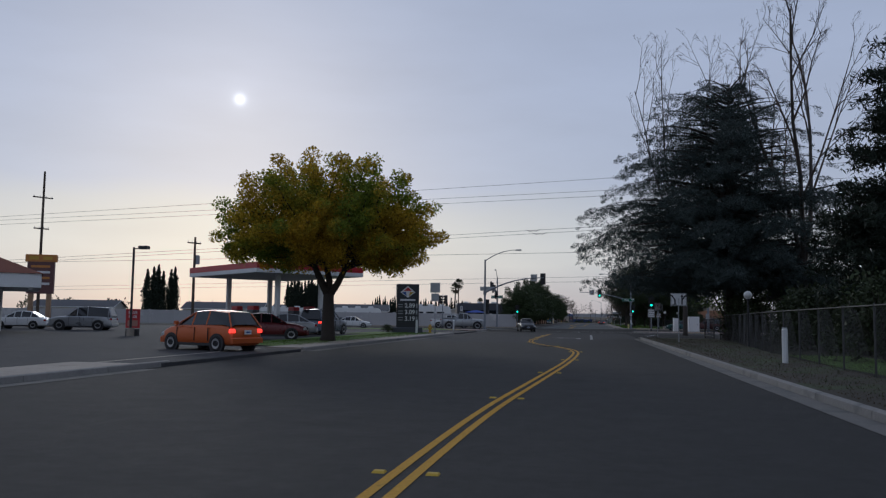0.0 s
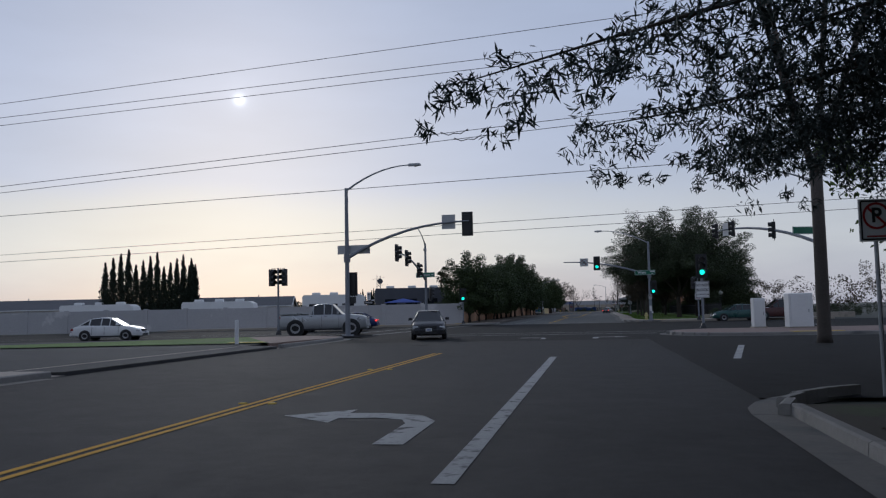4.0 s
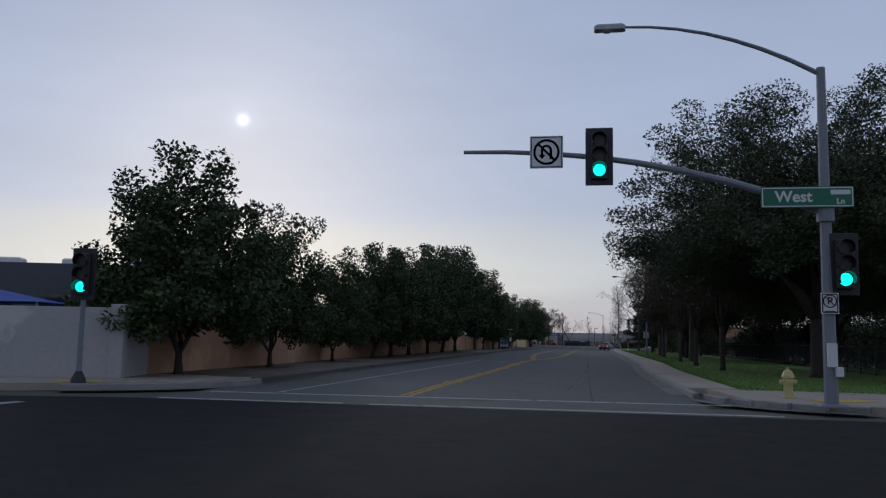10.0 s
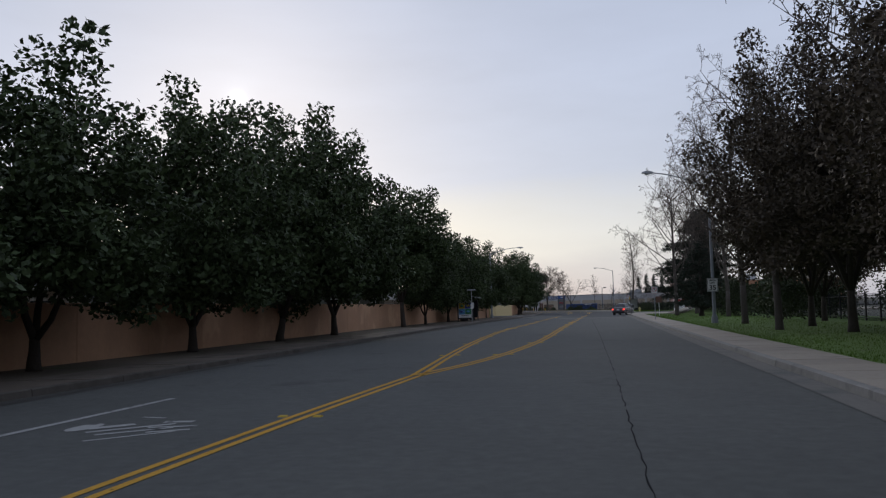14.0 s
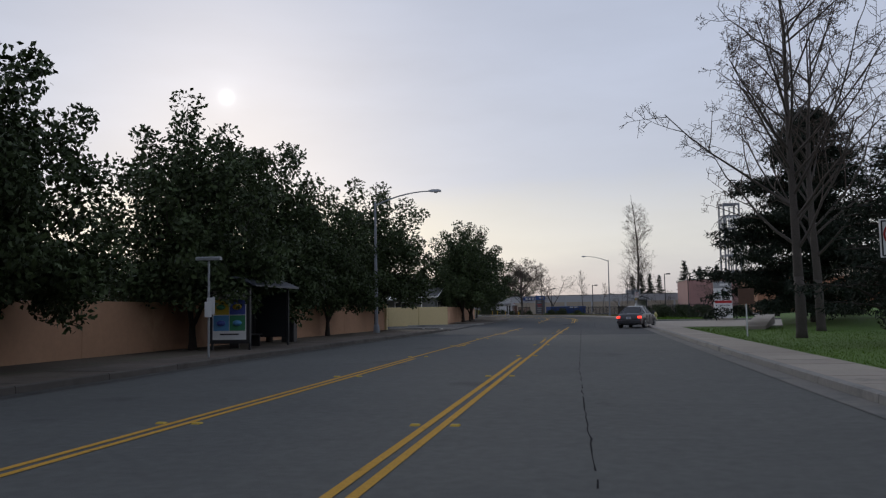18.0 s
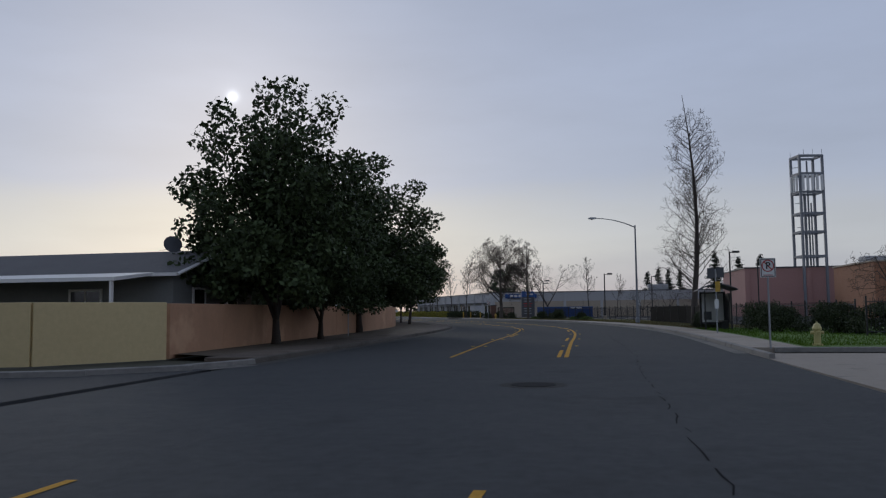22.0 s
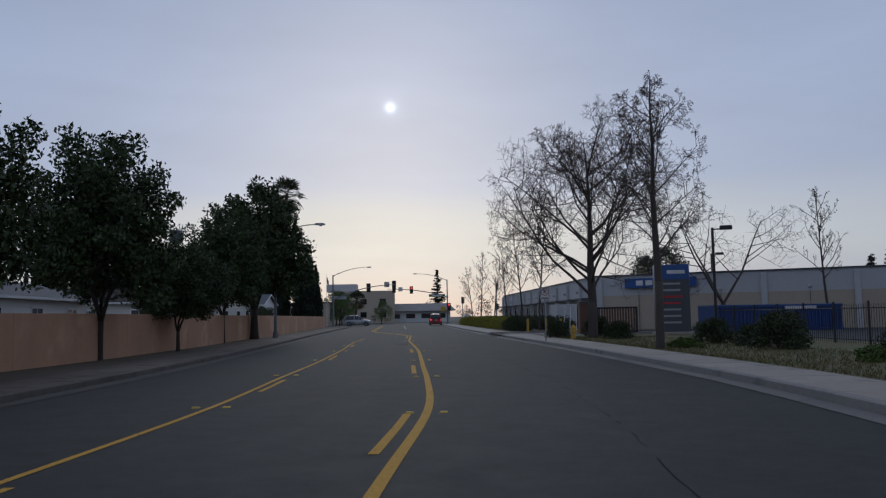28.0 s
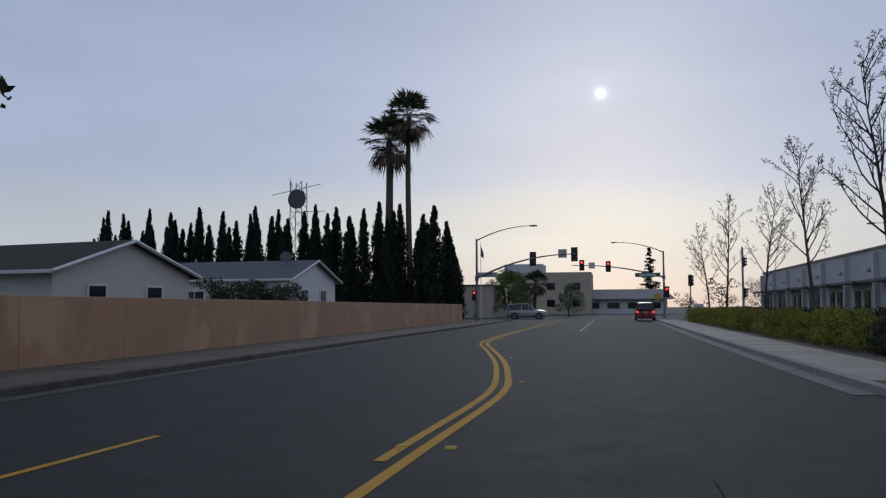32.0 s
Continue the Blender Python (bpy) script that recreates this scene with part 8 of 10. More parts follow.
sv = thing("sale_sign", "small red sale sign on a black base", "sign", at(-28.2, 45.6, 0.1, 12))
part("panel", MB().bevel_box((0, 0, 1.05), (0.85, 0.06, 1.15), 0.02), SIGNRED, sv)
part("base", MB().bevel_box((0, 0, 0.22), (0.7, 0.5, 0.44), 0.05), PLASTIC, sv)
words(sv, "SAVE", 0, 1.4, 0.24, SIGNWHITE).location.y = -0.04
words(sv, "$1.00", 0, 1.15, 0.22, SIGNWHITE).location.y = -0.04
part("picture_block", MB().box((0, -0.034, 0.76), (0.6, 0.01, 0.36)), mat("sign_picture", (0.4, 0.2, 0.15), 0.5), sv)

rs = thing("restaurant", "low restaurant with a red clay roof and white fascia", "building", at(-45.8, 45.7, 0.1, 37))
part("wall", MB().box((0, 0, 1.5), (13.4, 8, 3.0)), GREYST, rs)
part("eave_band", MB().bevel_box((0, 0, 3.35), (18, 12, 0.9), 0.05), WHITE, rs)
part("roof", MB().add([(-9.1, -6.1, 3.78), (9.1, -6.1, 3.78), (9.1, 6.1, 3.78), (-9.1, 6.1, 3.78), (-5, -2.5, 5.5), (5, -2.5, 5.5), (5, 2.5, 5.5), (-5, 2.5, 5.5)], [(0, 1, 5, 4), (1, 2, 6, 5), (2, 3, 7, 6), (3, 0, 4, 7), (4, 5, 6, 7)]), TILE, rs)
for k in range(3):
    part("window", MB().box((-4.2 + 4.2 * k, -4.0, 1.6), (2.6, 0.08, 1.5)), GLASS, rs)
part("downlight", MB().bevel_box((8.4, -5.4, 2.84), (0.3, 0.3, 0.16), 0.03), WHITE, rs)
tsn = thing("pole_sign", "tall orange and maroon roadside sign on two posts", "sign", at(-52.6, 70.4, -0.35, 22))
part("panel", MB().bevel_box((0, 0, 5.2), (2.4, 0.5, 3.2), 0.05), mat("maroon_panel", (0.13, 0.05, 0.05), 0.5), tsn)
part("header", MB().bevel_box((0, 0, 7.0), (2.8, 0.55, 0.7), 0.05), mat("orange_panel", (0.55, 0.22, 0.04), 0.5), tsn)
for s in (-0.8, 0.8):
    part("post", MB().box((s, 0, 1.9), (0.4, 0.4, 3.8)), mat("tan_post", (0.38, 0.24, 0.14), 0.7), tsn)
for k in range(4):
    part("text_bar", MB().box((0, -0.27, 6.2 - 0.55 * k), (1.7, 0.02, 0.22)), SIGNWHITE if k % 2 else mat("orange_panel", (0.55, 0.22, 0.04), 0.5), tsn)
for k in range(2):
    part("header_mark", MB().box((-0.6 + 1.2 * k, -0.29, 7.0), (0.8, 0.02, 0.3)), HYDRANT_Y, tsn)
dl = thing("street_lamp", "double-armed grey street lamp far off", "street lamp", at(-78, 92, 0, 30))
part("pole", MB().tube([(0, 0, 0), (0, 0, 8.4)], [0.12, 0.07], 8), POLEGREY, dl)
for s in (-1, 1):
    part("arm", MB().tube([(0, 0, 8.2), (s * 0.6, 0, 8.8), (s * 1.4, 0, 9.1), (s * 2.4, 0, 9.2)], 0.05, 6), POLEGREY, dl)
    part("luminaire", MB().bevel_box((s * 2.6, 0, 9.18), (0.7, 0.26, 0.14), 0.04), GALV, dl)
# low wall and planters round the forecourt
wall([(-44, 84.5), (-30, 88.5)], 0.25, 0.3, CONCRETE, "low concrete rim of the forecourt", name="rim")
for k, (x, y) in enumerate(((-31, 92), (-33, 90.6), (-35.5, 91), (-38, 90))):
    b_ = thing("bollard", "dark steel bollard beside the forecourt", "bollard", at(x, y, 0.1), "forecourt bollards")
    part("post", MB().tube([(0, 0, 0), (0, 0, 1.4), (0, 0, 1.45)], [0.09, 0.09, 0.05], 8), SLATE, b_)
    part("foot", MB().cyl((0, 0, 0), (0, 0, 0.04), 0.14, 8), SLATE, b_)

# columnar cypresses beyond the wall
for k, dy in enumerate((0.0, 2.6, 4.6, 6.8, 10.2, 12.0)):
    place("cyp%d" % (k % 2), lambda: cypress("cypress_tree", "tall narrow dark cypress beyond the wall", 61 + k, 8.4, 0.9, "cypresses beyond the wall"), -83 - 0.15 * k, 143 + dy, 0.0, 40 * k, 1.5, 1.2 + 0.14 * ((k * 7) % 3) / 2)
for k in range(14):
    place("cyp%d" % (k % 2), lambda: None, -51.6 + 0.2 * k, 134 + 1.2 * k, 0.0, 55 * k, 0.86, 0.9 + 0.2 * ((k * 5) % 4) / 3)
for k in range(7):
    place("cyp%d" % (k % 2), lambda: None, -51.0 - 1.25 * k, 153 + 2.2 * k, 0.0, 55 * k, 0.9, 0.95 + 0.2 * ((k * 5) % 4) / 3)


# ---- caravans behind the grey wall ----
def caravan(x, y, rz, L, h, label, stripe_mat, material=WHITE):
    t = thing("motorhome", label, "motorhome", at(x, y, 0.1, rz))
    prof = [(-L / 2, 0.7), (L / 2 - 0.3, 0.7), (L / 2, 1.6), (L / 2 - 0.25, h - 0.25), (L / 2 - 0.7, h), (-L / 2 + 0.15, h), (-L / 2, h - 0.2)]
    m_ = MB()
    n = len(prof)
    vs = [(px, -1.25, pz) for px, pz in prof] + [(px, 1.25, pz) for px, pz in prof]
    m_.add(vs, [tuple(range(n)), tuple(range(2 * n - 1, n - 1, -1))] + [(k, n + k, n + (k + 1) % n, (k + 1) % n) for k in range(n)])
    part("body", m_, material, t)
    for k in range(3):
        part("window", MB().box((-L * 0.3 + k * L * 0.26, -1.26, h * 0.62), (1.3, 0.03, 0.6)), GLASS, t)
    part("stripe", MB().box((0, -1.262, h * 0.42), (L * 0.9, 0.03, 0.35)), stripe_mat, t)
    for k in range(3):
        part("roof_unit", MB().bevel_box((-L * 0.3 + k * L * 0.28, 0, h + 0.14), (0.9, 0.7, 0.28), 0.06), WHITE, t)
    for ax in (-L * 0.25, L * 0.32):
        for s in (-1, 1):
            part("tyre", MB().cyl((ax, s * 1.0, 0.42), (ax, s * 1.24, 0.42), 0.42, 14), RUBBER, t)
    return t


caravan(-27.6, 140.6, 12, 7.0, 3.4, "white travel trailer behind the grey wall", SLATE)
caravan(-19.3, 143.6, 16, 8.8, 4.0, "dark motorhome with swirl stripes behind the grey wall", WHITE, SLATE)
caravan(-40, 138, 12, 8, 2.9, "white caravan with roof units behind the wall", SIGNBLUE)
caravan(-52, 134, 12, 8, 2.8, "white caravan behind the wall", SLATE)
tarp = MB().add([(-2, -1.4, 2.35), (2, -1.4, 2.35), (2, 1.4, 2.35), (-2, 1.4, 2.35), (0, 0, 2.8)], [(0, 1, 4), (1, 2, 4), (2, 3, 4), (3, 0, 4)])
tp = thing("canopy_tent", "blue pop-up canopy tent behind the wall", "tent", at(-19.6, 139.5, 0.1, 12))
part("cover", tarp, mat("blue_tarp", (0.03, 0.08, 0.4), 0.6), tp)
for s in (-1.9, 1.9):
    for q_ in (-1.3, 1.3):
        part("leg", MB().cyl((s, q_, 0), (s, q_, 2.36), 0.03, 6), GALV, tp)


# ---- houses ----
def house(x, y, rz, L, W, h, ridge, siding, label, porch=0.0, windows=3, dish=False, boards=True, gable_win=True, z=0.1, roof=None, blinds=True):
    """A mobile home: boarded walls, gabled roof with eaves, windows, optional porch roof on local -y."""
    t = thing("mobile_home", label, "house", at(x, y, z, rz))
    part("wall", MB().box((0, 0, h / 2), (L, W, h)), siding, t)
    if boards:
        for k in range(int((h - 0.3) / 0.22)):
            zz = 0.3 + 0.22 * k
            part("board", MB().add([(-L / 2 - 0.004, -W / 2 - 0.012, zz), (L / 2 + 0.012, -W / 2 - 0.012, zz), (L / 2 + 0.012, W / 2 + 0.004, zz), (L / 2 + 0.003, W / 2, zz + 0.21), (L / 2 + 0.003, -W / 2 - 0.003, zz + 0.21), (-L / 2, -W / 2 - 0.003, zz + 0.21)],
                             [(0, 1, 4, 5), (1, 2, 3, 4)]), siding, t)
    for s in (-1, 1):
        part("gable", MB().add([(s * L / 2, -W / 2, h), (s * L / 2, W / 2, h), (s * L / 2, 0, h + ridge), (s * (L / 2 - 0.1), -W / 2, h), (s * (L / 2 - 0.1), W / 2, h), (s * (L / 2 - 0.1), 0, h + ridge)],
                               [(0, 1, 2), (5, 4, 3), (0, 2, 5, 3), (1, 4, 5, 2)]), siding, t)
        e = 0.35
        sl = ridge / (W / 2)
        part("roof", MB().add([(-L / 2 - e, 0, h + ridge), (L / 2 + e, 0, h + ridge), (L / 2 + e, s * (W / 2 + e), h - sl * e), (-L / 2 - e, s * (W / 2 + e), h - sl * e),
                               (-L / 2 - e, 0, h + ridge + 0.1), (L / 2 + e, 0, h + ridge + 0.1), (L / 2 + e, s * (W / 2 + e), h - sl * e + 0.1), (-L / 2 - e, s * (W / 2 + e), h - sl * e + 0.1)],
                              [(3, 2, 1, 0), (4, 5, 6, 7), (0, 1, 5, 4), (1, 2, 6, 5), (2, 3, 7, 6), (3, 0, 4, 7)]), roof or ROOF, t)
        for q_ in (-1, 1):
            part("barge_board", MB().tube([(q_ * (L / 2 + e + 0.01), 0, h + ridge + 0.04), (q_ * (L / 2 + e + 0.01), s * (W / 2 + e), h - sl * e + 0.04)], 0.07, 4), WHITE, t)
        part("gutter", MB().box((0, s * (W / 2 + e + 0.04), h - sl * e + 0.04), (L + 2 * e, 0.1, 0.12)), WHITE, t)
    for k in range(windows):
        px = -L / 2 + L * (k + 0.5) / windows
        w_ = part("window", MB().box((px, -W / 2 - 0.02, h * 0.62), (1.2, 0.06, 0.9)), GLASS, t)
        part("frame", MB().box((px, -W / 2 - 0.03, h * 0.62 + 0.48), (1.36, 0.08, 0.08)).box((px, -W / 2 - 0.03, h * 0.62 - 0.48), (1.36, 0.08, 0.08)).box((px - 0.64, -W / 2 - 0.03, h * 0.62), (0.08, 0.08, 1.04)).box((px + 0.64, -W / 2 - 0.03, h * 0.62), (0.08, 0.08, 1.04)).box((px, -W / 2 - 0.04, h * 0.62), (0.04, 0.05, 0.9)), WHITE, w_)
    if gable_win:
        for py in (-W * 0.22, W * 0.2):
            w_ = part("window", MB().box((L / 2 + 0.02, py, h * 0.62), (0.06, 0.8, 1.0)), GLASS, t)
            part("frame", MB().box((L / 2 + 0.03, py, h * 0.62 + 0.53), (0.08, 0.96, 0.08)).box((L / 2 + 0.03, py, h * 0.62 - 0.53), (0.08, 0.96, 0.08)).box((L / 2 + 0.03, py - 0.44, h * 0.62), (0.08, 0.08, 1.0)).box((L / 2 + 0.03, py + 0.44, h * 0.62), (0.08, 0.08, 1.0)), WHITE, w_)
    if porch:
        part("porch_roof", MB().add([(-L / 2, -W / 2, h - 0.05), (L / 2 - 0.6, -W / 2, h - 0.05), (L / 2 - 0.6, -W / 2 - porch, h - 0.35), (-L / 2, -W / 2 - porch, h - 0.35), (-L / 2, -W / 2, h + 0.05), (L / 2 - 0.6, -W / 2, h + 0.05), (L / 2 - 0.6, -W / 2 - porch, h - 0.22), (-L / 2, -W / 2 - porch, h - 0.22)],
                                    [(3, 2, 1, 0), (4, 5, 6, 7), (0, 1, 5, 4), (1, 2, 6, 5), (2, 3, 7, 6), (3, 0, 4, 7)]), WHITE, t, "white ribbed porch roof")
        for k in range(5):
            part("porch_post", MB().box((-L / 2 + (L - 1) * k / 4 + 0.2, -W / 2 - porch + 0.1, (h - 0.3) / 2), (0.1, 0.1, h - 0.3)), WHITE, t)
        for k in range(12 if blinds else 0):
            part("blind_slat", MB().box((-L / 2 + L * 0.16, -W / 2 - porch + 0.02, h - 0.5 - 0.11 * k), (L * 0.32, 0.03, 0.09)), WHITE, t)
    if dish:
        part("dish", MB().tube([(L / 2 - 1.6, -0.6, h + ridge * 0.7 + 0.5), (L / 2 - 1.5, -0.75, h + ridge * 0.7 + 0.55), (L / 2 - 1.42, -0.85, h + ridge * 0.7 + 0.6)], [0.05, 0.28, 0.36], 12), SLATE, t, "grey satellite dish")
        part("dish_arm", MB().tube([(L / 2 - 1.6, -0.5, h + ridge * 0.7), (L / 2 - 1.6, -0.6, h + ridge * 0.7 + 0.55)], 0.025, 5), GALV, t)
    part("roof_vent", MB().cyl((-L * 0.2, 0.6, h + ridge * 0.6), (-L * 0.2, 0.6, h + ridge + 0.35), 0.07, 8), GALV, t)
    return t


house(-24.0, 296.2, -2, 21, 6.5, 2.75, 0.95, GREYSIDE, "grey clapboard mobile home with a white porch roof", 2.6, 3, True)
house(-21.5, 222.0, 80, 15, 6.5, 2.9, 1.25, GREENSIDE, "sage-green clapboard home with a gabled roof behind the wall", 0, 4, True)
house(-22.4, 157.8, 88, 13, 6.5, 2.85, 0.8, OFFWHITE, "cream home with a tan roof and white porch posts", 1.5, 3, roof=mat("tan_shingle", (0.30, 0.17, 0.10), 0.9, vary=0.2, scale=4.0, bump=0.5, bump_scale=14, color2=(0.23, 0.13, 0.08)), blinds=False)
house(-24.0, 184, 86, 14, 6.5, 2.6, 0.9, OFFWHITE, "white mobile home seen between the trees", 0, 3)
house(-24.0, 204, 86, 14, 6.5, 2.5, 0.9, GREYSIDE, "grey mobile home seen between the trees", 0, 3)
house(-23.5, 245, 82, 14, 6.5, 2.5, 0.8, OFFWHITE, "white mobile home seen between the trees", 0, 3)
house(-29.5, 336, 108, 13, 7.0, 3.3, 1.5, WHITE, "white gabled home with dark eaves behind the wall", 0, 3, False, False)
house(-41, 353, 112, 14, 7.0, 2.9, 1.2, GREYSIDE, "blue-grey gabled home behind the wall", 0, 3)
house(-39.0, 372, 114, 13, 6.5, 2.6, 0.9, WHITE, "white mobile home seen between the trees", 0, 3)
house(-52.2, 393.4, 14, 16, 7.0, 2.8, 1.15, OFFWHITE, "white boarded home with a wide brown-grey roof", 0, 4, False, False, roof=ROOF_BROWN)
house(-54.2, 404.0, 14, 14, 7.0, 2.65, 1.15, OFFWHITE, "cream garden house with a brown-grey gabled roof", 0, 2, False, False, roof=ROOF_BROWN)
house(-60.4, 421, 20, 12, 6.5, 3.0, 1.1, WHITE, "white gabled home with a satellite dish", 0, 3, True, False)

# entrance bush clipped to a ball, hedge behind the wall
shrub("shrub", "round clipped dark-green bush on a short trunk", 74, 2.1, 2.1, 1.75, HEDGE_D, 190, 70, 0.09).matrix_world = at(-17.6, 283.9, 0.2)
for x, y in ((-50.4, 412.0), (-52.4, 416.4)):
    place("wallhedge", lambda: shrub("hedge", "dark clipped hedge behind the wall", 75, 5.6, 1.6, 2.7, HEDGE_D, 80, 80, 0.15, True), x + 1.5, y, 0.1, 113)
shrub("shrub", "reddish hedge top along the wall", 77, 16, 1.0, 2.4, LEAF_RED, 60, 130, 0.13, True).matrix_world = at(-18.6, 334.0, 0.1, 105)
shrub("shrub", "tall loose green bush behind the wall", 78, 2.2, 2.2, 3.4, LEAF_LIGHT, 110, 50, 0.14).matrix_world = at(-25.6, 345.0, 0.1)

# row of cypresses, palms and a lattice mast near the second crossing
for k in range(58):
    f = k / 57
    place("cyp%d" % (k % 2), lambda: None, -119 + 55.5 * f + 0.4 * math.sin(k * 2.1), 448 + 0.8 * math.sin(k * 1.3), 0.1, 47 * k, 1.2 + 0.3 * ((k * 7) % 5) / 4, (1.62 - 0.32 * f) * (0.78 + 0.26 * ((k * 11) % 9) / 8))
for k in range(6):
    place("cyp%d" % (k % 2), lambda: None, -63.6 - 0.75 * k, 449.5 + 1.4 * k, 0.1, 61 * k, 1.3, 1.12 - 0.07 * k)
palm("palm_tree", "tall fan palm with a shaggy crown above the cypresses", 3, 20.8, 0.3, 3.1, "tall fan palms").matrix_world = at(-70.6, 453.0, 0.1)
palm("palm_tree", "thick fan palm with a dry skirt above the cypresses", 5, 18.4, 0.42, 3.2, "tall fan palms").matrix_world = at(-72.7, 452.1, 0.1)
palm("palm_tree", "distant fan palm behind the homes", 8, 9.5, 0.22, 1.5).matrix_world = at(-48.0, 372, 0.1)

lt = thing("lattice_mast", "lattice antenna mast with a round dish above the trees", "antenna mast", at(-111.2, 477.3, 0, 20))
for s in (-1, 1):
    for q_ in (-1, 1):
        part("leg", MB().tube([(s * 1.2, q_ * 1.2, 0), (s * 0.9, q_ * 0.9, 21)], 0.08, 5), GALV, lt)
for k in range(10):
    z = 1 + 2 * k
    w = 1.2 - 0.03 * k
    part("brace", MB().tube([(-w, -w, z), (w, -w, z + 2)], 0.045, 4).tube([(w, -w, z), (w, w, z + 2)], 0.045, 4).tube([(w, w, z), (-w, w, z + 2)], 0.045, 4).tube([(-w, w, z), (-w, -w, z + 2)], 0.045, 4), GALV, lt)
part("dish", MB().tube([(0.6, -1.4, 18.1), (0.6, -1.75, 18.1), (0.6, -1.9, 18.1)], [0.2, 1.35, 1.5], 20), SLATE, lt, "round grey dish")
part("antenna", MB().tube([(-4.0, -1, 19.0), (4.2, -1, 20.4)], 0.05, 4).tube([(-0.5, -1, 16.2), (5.0, -1, 16.2)], 0.05, 4).tube([(-1.0, -1, 17), (-1.0, -1, 21.6)], 0.05, 4), GALV, lt)
# ---- clinic and its grounds ----
def dirv(a):
    return Vector((math.cos(radians(a)), math.sin(radians(a)), 0))


cl = thing("clinic_building", "long low grey and cream clinic with pilasters and a flat roof", "building")
C0 = Vector((-15.0, 410.0, 0.05))
A1, A2 = 113.5, -5.0
H = 4.35


def run(start, ang, length, depth, side, mat_top, mat_low, bays, doors):
    """One wing of the clinic along a facade line: two-tone wall, pilasters, coping, doors and canopies."""
    d = dirv(ang)
    n = dirv(ang + 90 * side)
    base = Matrix.Translation(start) @ Matrix.Rotation(radians(ang), 4, "Z")
    s = side

    def pp(name, mb, m_, lab=""):
        ob = part(name, mb, m_, cl, lab)
        ob.matrix_local = base
        return ob

    pp("wall", MB().box((length / 2, s * depth / 2, 1.4), (length, depth, 2.8)), mat_low)
    pp("upper_wall", MB().box((length / 2, s * depth / 2, 2.8 + (H - 2.8) / 2), (length, depth, H - 2.8)), mat_top)
    pp("coping", MB().box((length / 2, s * depth / 2, H + 0.06), (length + 0.2, depth + 0.2, 0.12)), SLATE)
    for k in range(bays + 1):
        x = length * k / bays
        pp("pilaster", MB().bevel_box((x, -s * 0.12, (H - 0.15) / 2), (0.42, 0.3, H - 0.15), 0.02), mat_top if not doors else GREYST)
    if doors:
        for k in range(bays):
            x = length * (k + 0.5) / bays
            pp("canopy", MB().box((x, -s * 0.6, 2.62), (length / bays * 0.8, 1.1, 0.12)), SLATE)
            for dx in (-0.9, 0.9):
                w_ = pp("door_window", MB().box((x + dx, -s * 0.03, 1.15), (0.9, 0.1, 2.1)), GLASS)
            pp("wall_lamp", MB().sphere((x - 1.9, -s * 0.22, 3.3), 0.16, 8, 6), LAMPGLASS)
    else:
        for k in range(bays):
            x = length * (k + 0.5) / bays
            pp("wall_lamp", MB().sphere((x, -s * 0.18, 3.1), 0.14, 8, 6), LAMPGLASS)
            pp("panel_joint", MB().box((x, -s * 0.02, 1.4), (0.04, 0.06, 2.8)), SLATE)


run(C0, A1, 62, 20, -1, GREYST, GREYST, 11, True)
run(C0 + dirv(A2) * 0.3, A2, 44, 18, 1, GREYST, BEIGE, 7, False)
fs = part("fascia_sign", MB().bevel_box((5.2, -0.25, 3.75), (5.6, 0.2, 0.75), 0.03), SIGNBLUE, cl, "blue fascia sign")
fs.matrix_local = Matrix.Translation(C0) @ Matrix.Rotation(radians(A2), 4, "Z")
for k in range(5):
    b_ = part("fascia_bar", MB().box((3.6 + 0.75 * k, -0.36, 3.75), (0.55, 0.02, 0.4)), SIGNWHITE, fs)
ru = thing("roof_unit", "grey air-conditioning unit on the clinic roof", "roof unit", at(14, 414, H + 0.1, 0))
part("casing", MB().bevel_box((0, 0, 0.6), (3.4, 2.2, 1.1), 0.04), GALV, ru)
part("cowl", MB().cyl((0.6, 0, 1.15), (0.6, 0, 1.4), 0.5, 12), SLATE, ru)

py_ = thing("pylon_sign", "tall slate directory pylon with a blue head panel", "sign", at(-7.5, 392.4, 0.12, 16, 1.14))
part("slab", MB().bevel_box((0, 0, 1.75), (1.75, 0.5, 3.5), 0.03), SLATE, py_)
part("head_panel", MB().bevel_box((0, -0.02, 3.2), (1.77, 0.5, 0.75), 0.03), SIGNBLUE, py_, "blue head panel")
for k in range(7):
    part("text_bar", MB().box((-0.1, -0.262, 2.6 - 0.33 * k), (1.0 if k != 2 else 1.2, 0.012, 0.1)), SIGNRED if k in (2, 3) else GALV, py_)
part("head_bar", MB().box((0.2, -0.28, 3.2), (0.9, 0.012, 0.18)), SIGNWHITE, py_)
part("foot", MB().bevel_box((0, 0, 0.06), (2.0, 0.7, 0.16), 0.02), CONCRETE, py_)

ct = thing("shipping_container", "blue corrugated steel container with a pale label", "container", at(-2.0, 401.2, 0.1, 36))
part("shell", MB().bevel_box((0, 0, 0.85), (9.4, 2.3, 1.6), 0.02), BLUEBOX, ct)
for k in range(34):
    part("rib", MB().box((-4.5 + 0.273 * k, -1.17, 0.85), (0.12, 0.06, 1.4)), BLUEBOX, ct)
for z in (0.08, 1.62):
    part("rail", MB().box((0, -1.18, z), (9.46, 0.1, 0.12)), BLUEBOX, ct)
part("label_plate", MB().box((1.4, -1.24, 1.5), (2.4, 0.02, 0.2)), SIGNWHITE, ct)
part("roof_cover", MB().box((0, 0, 1.69), (9.44, 2.34, 0.06)), mat("faded_blue_cover", (0.1, 0.2, 0.36), 0.7), ct)

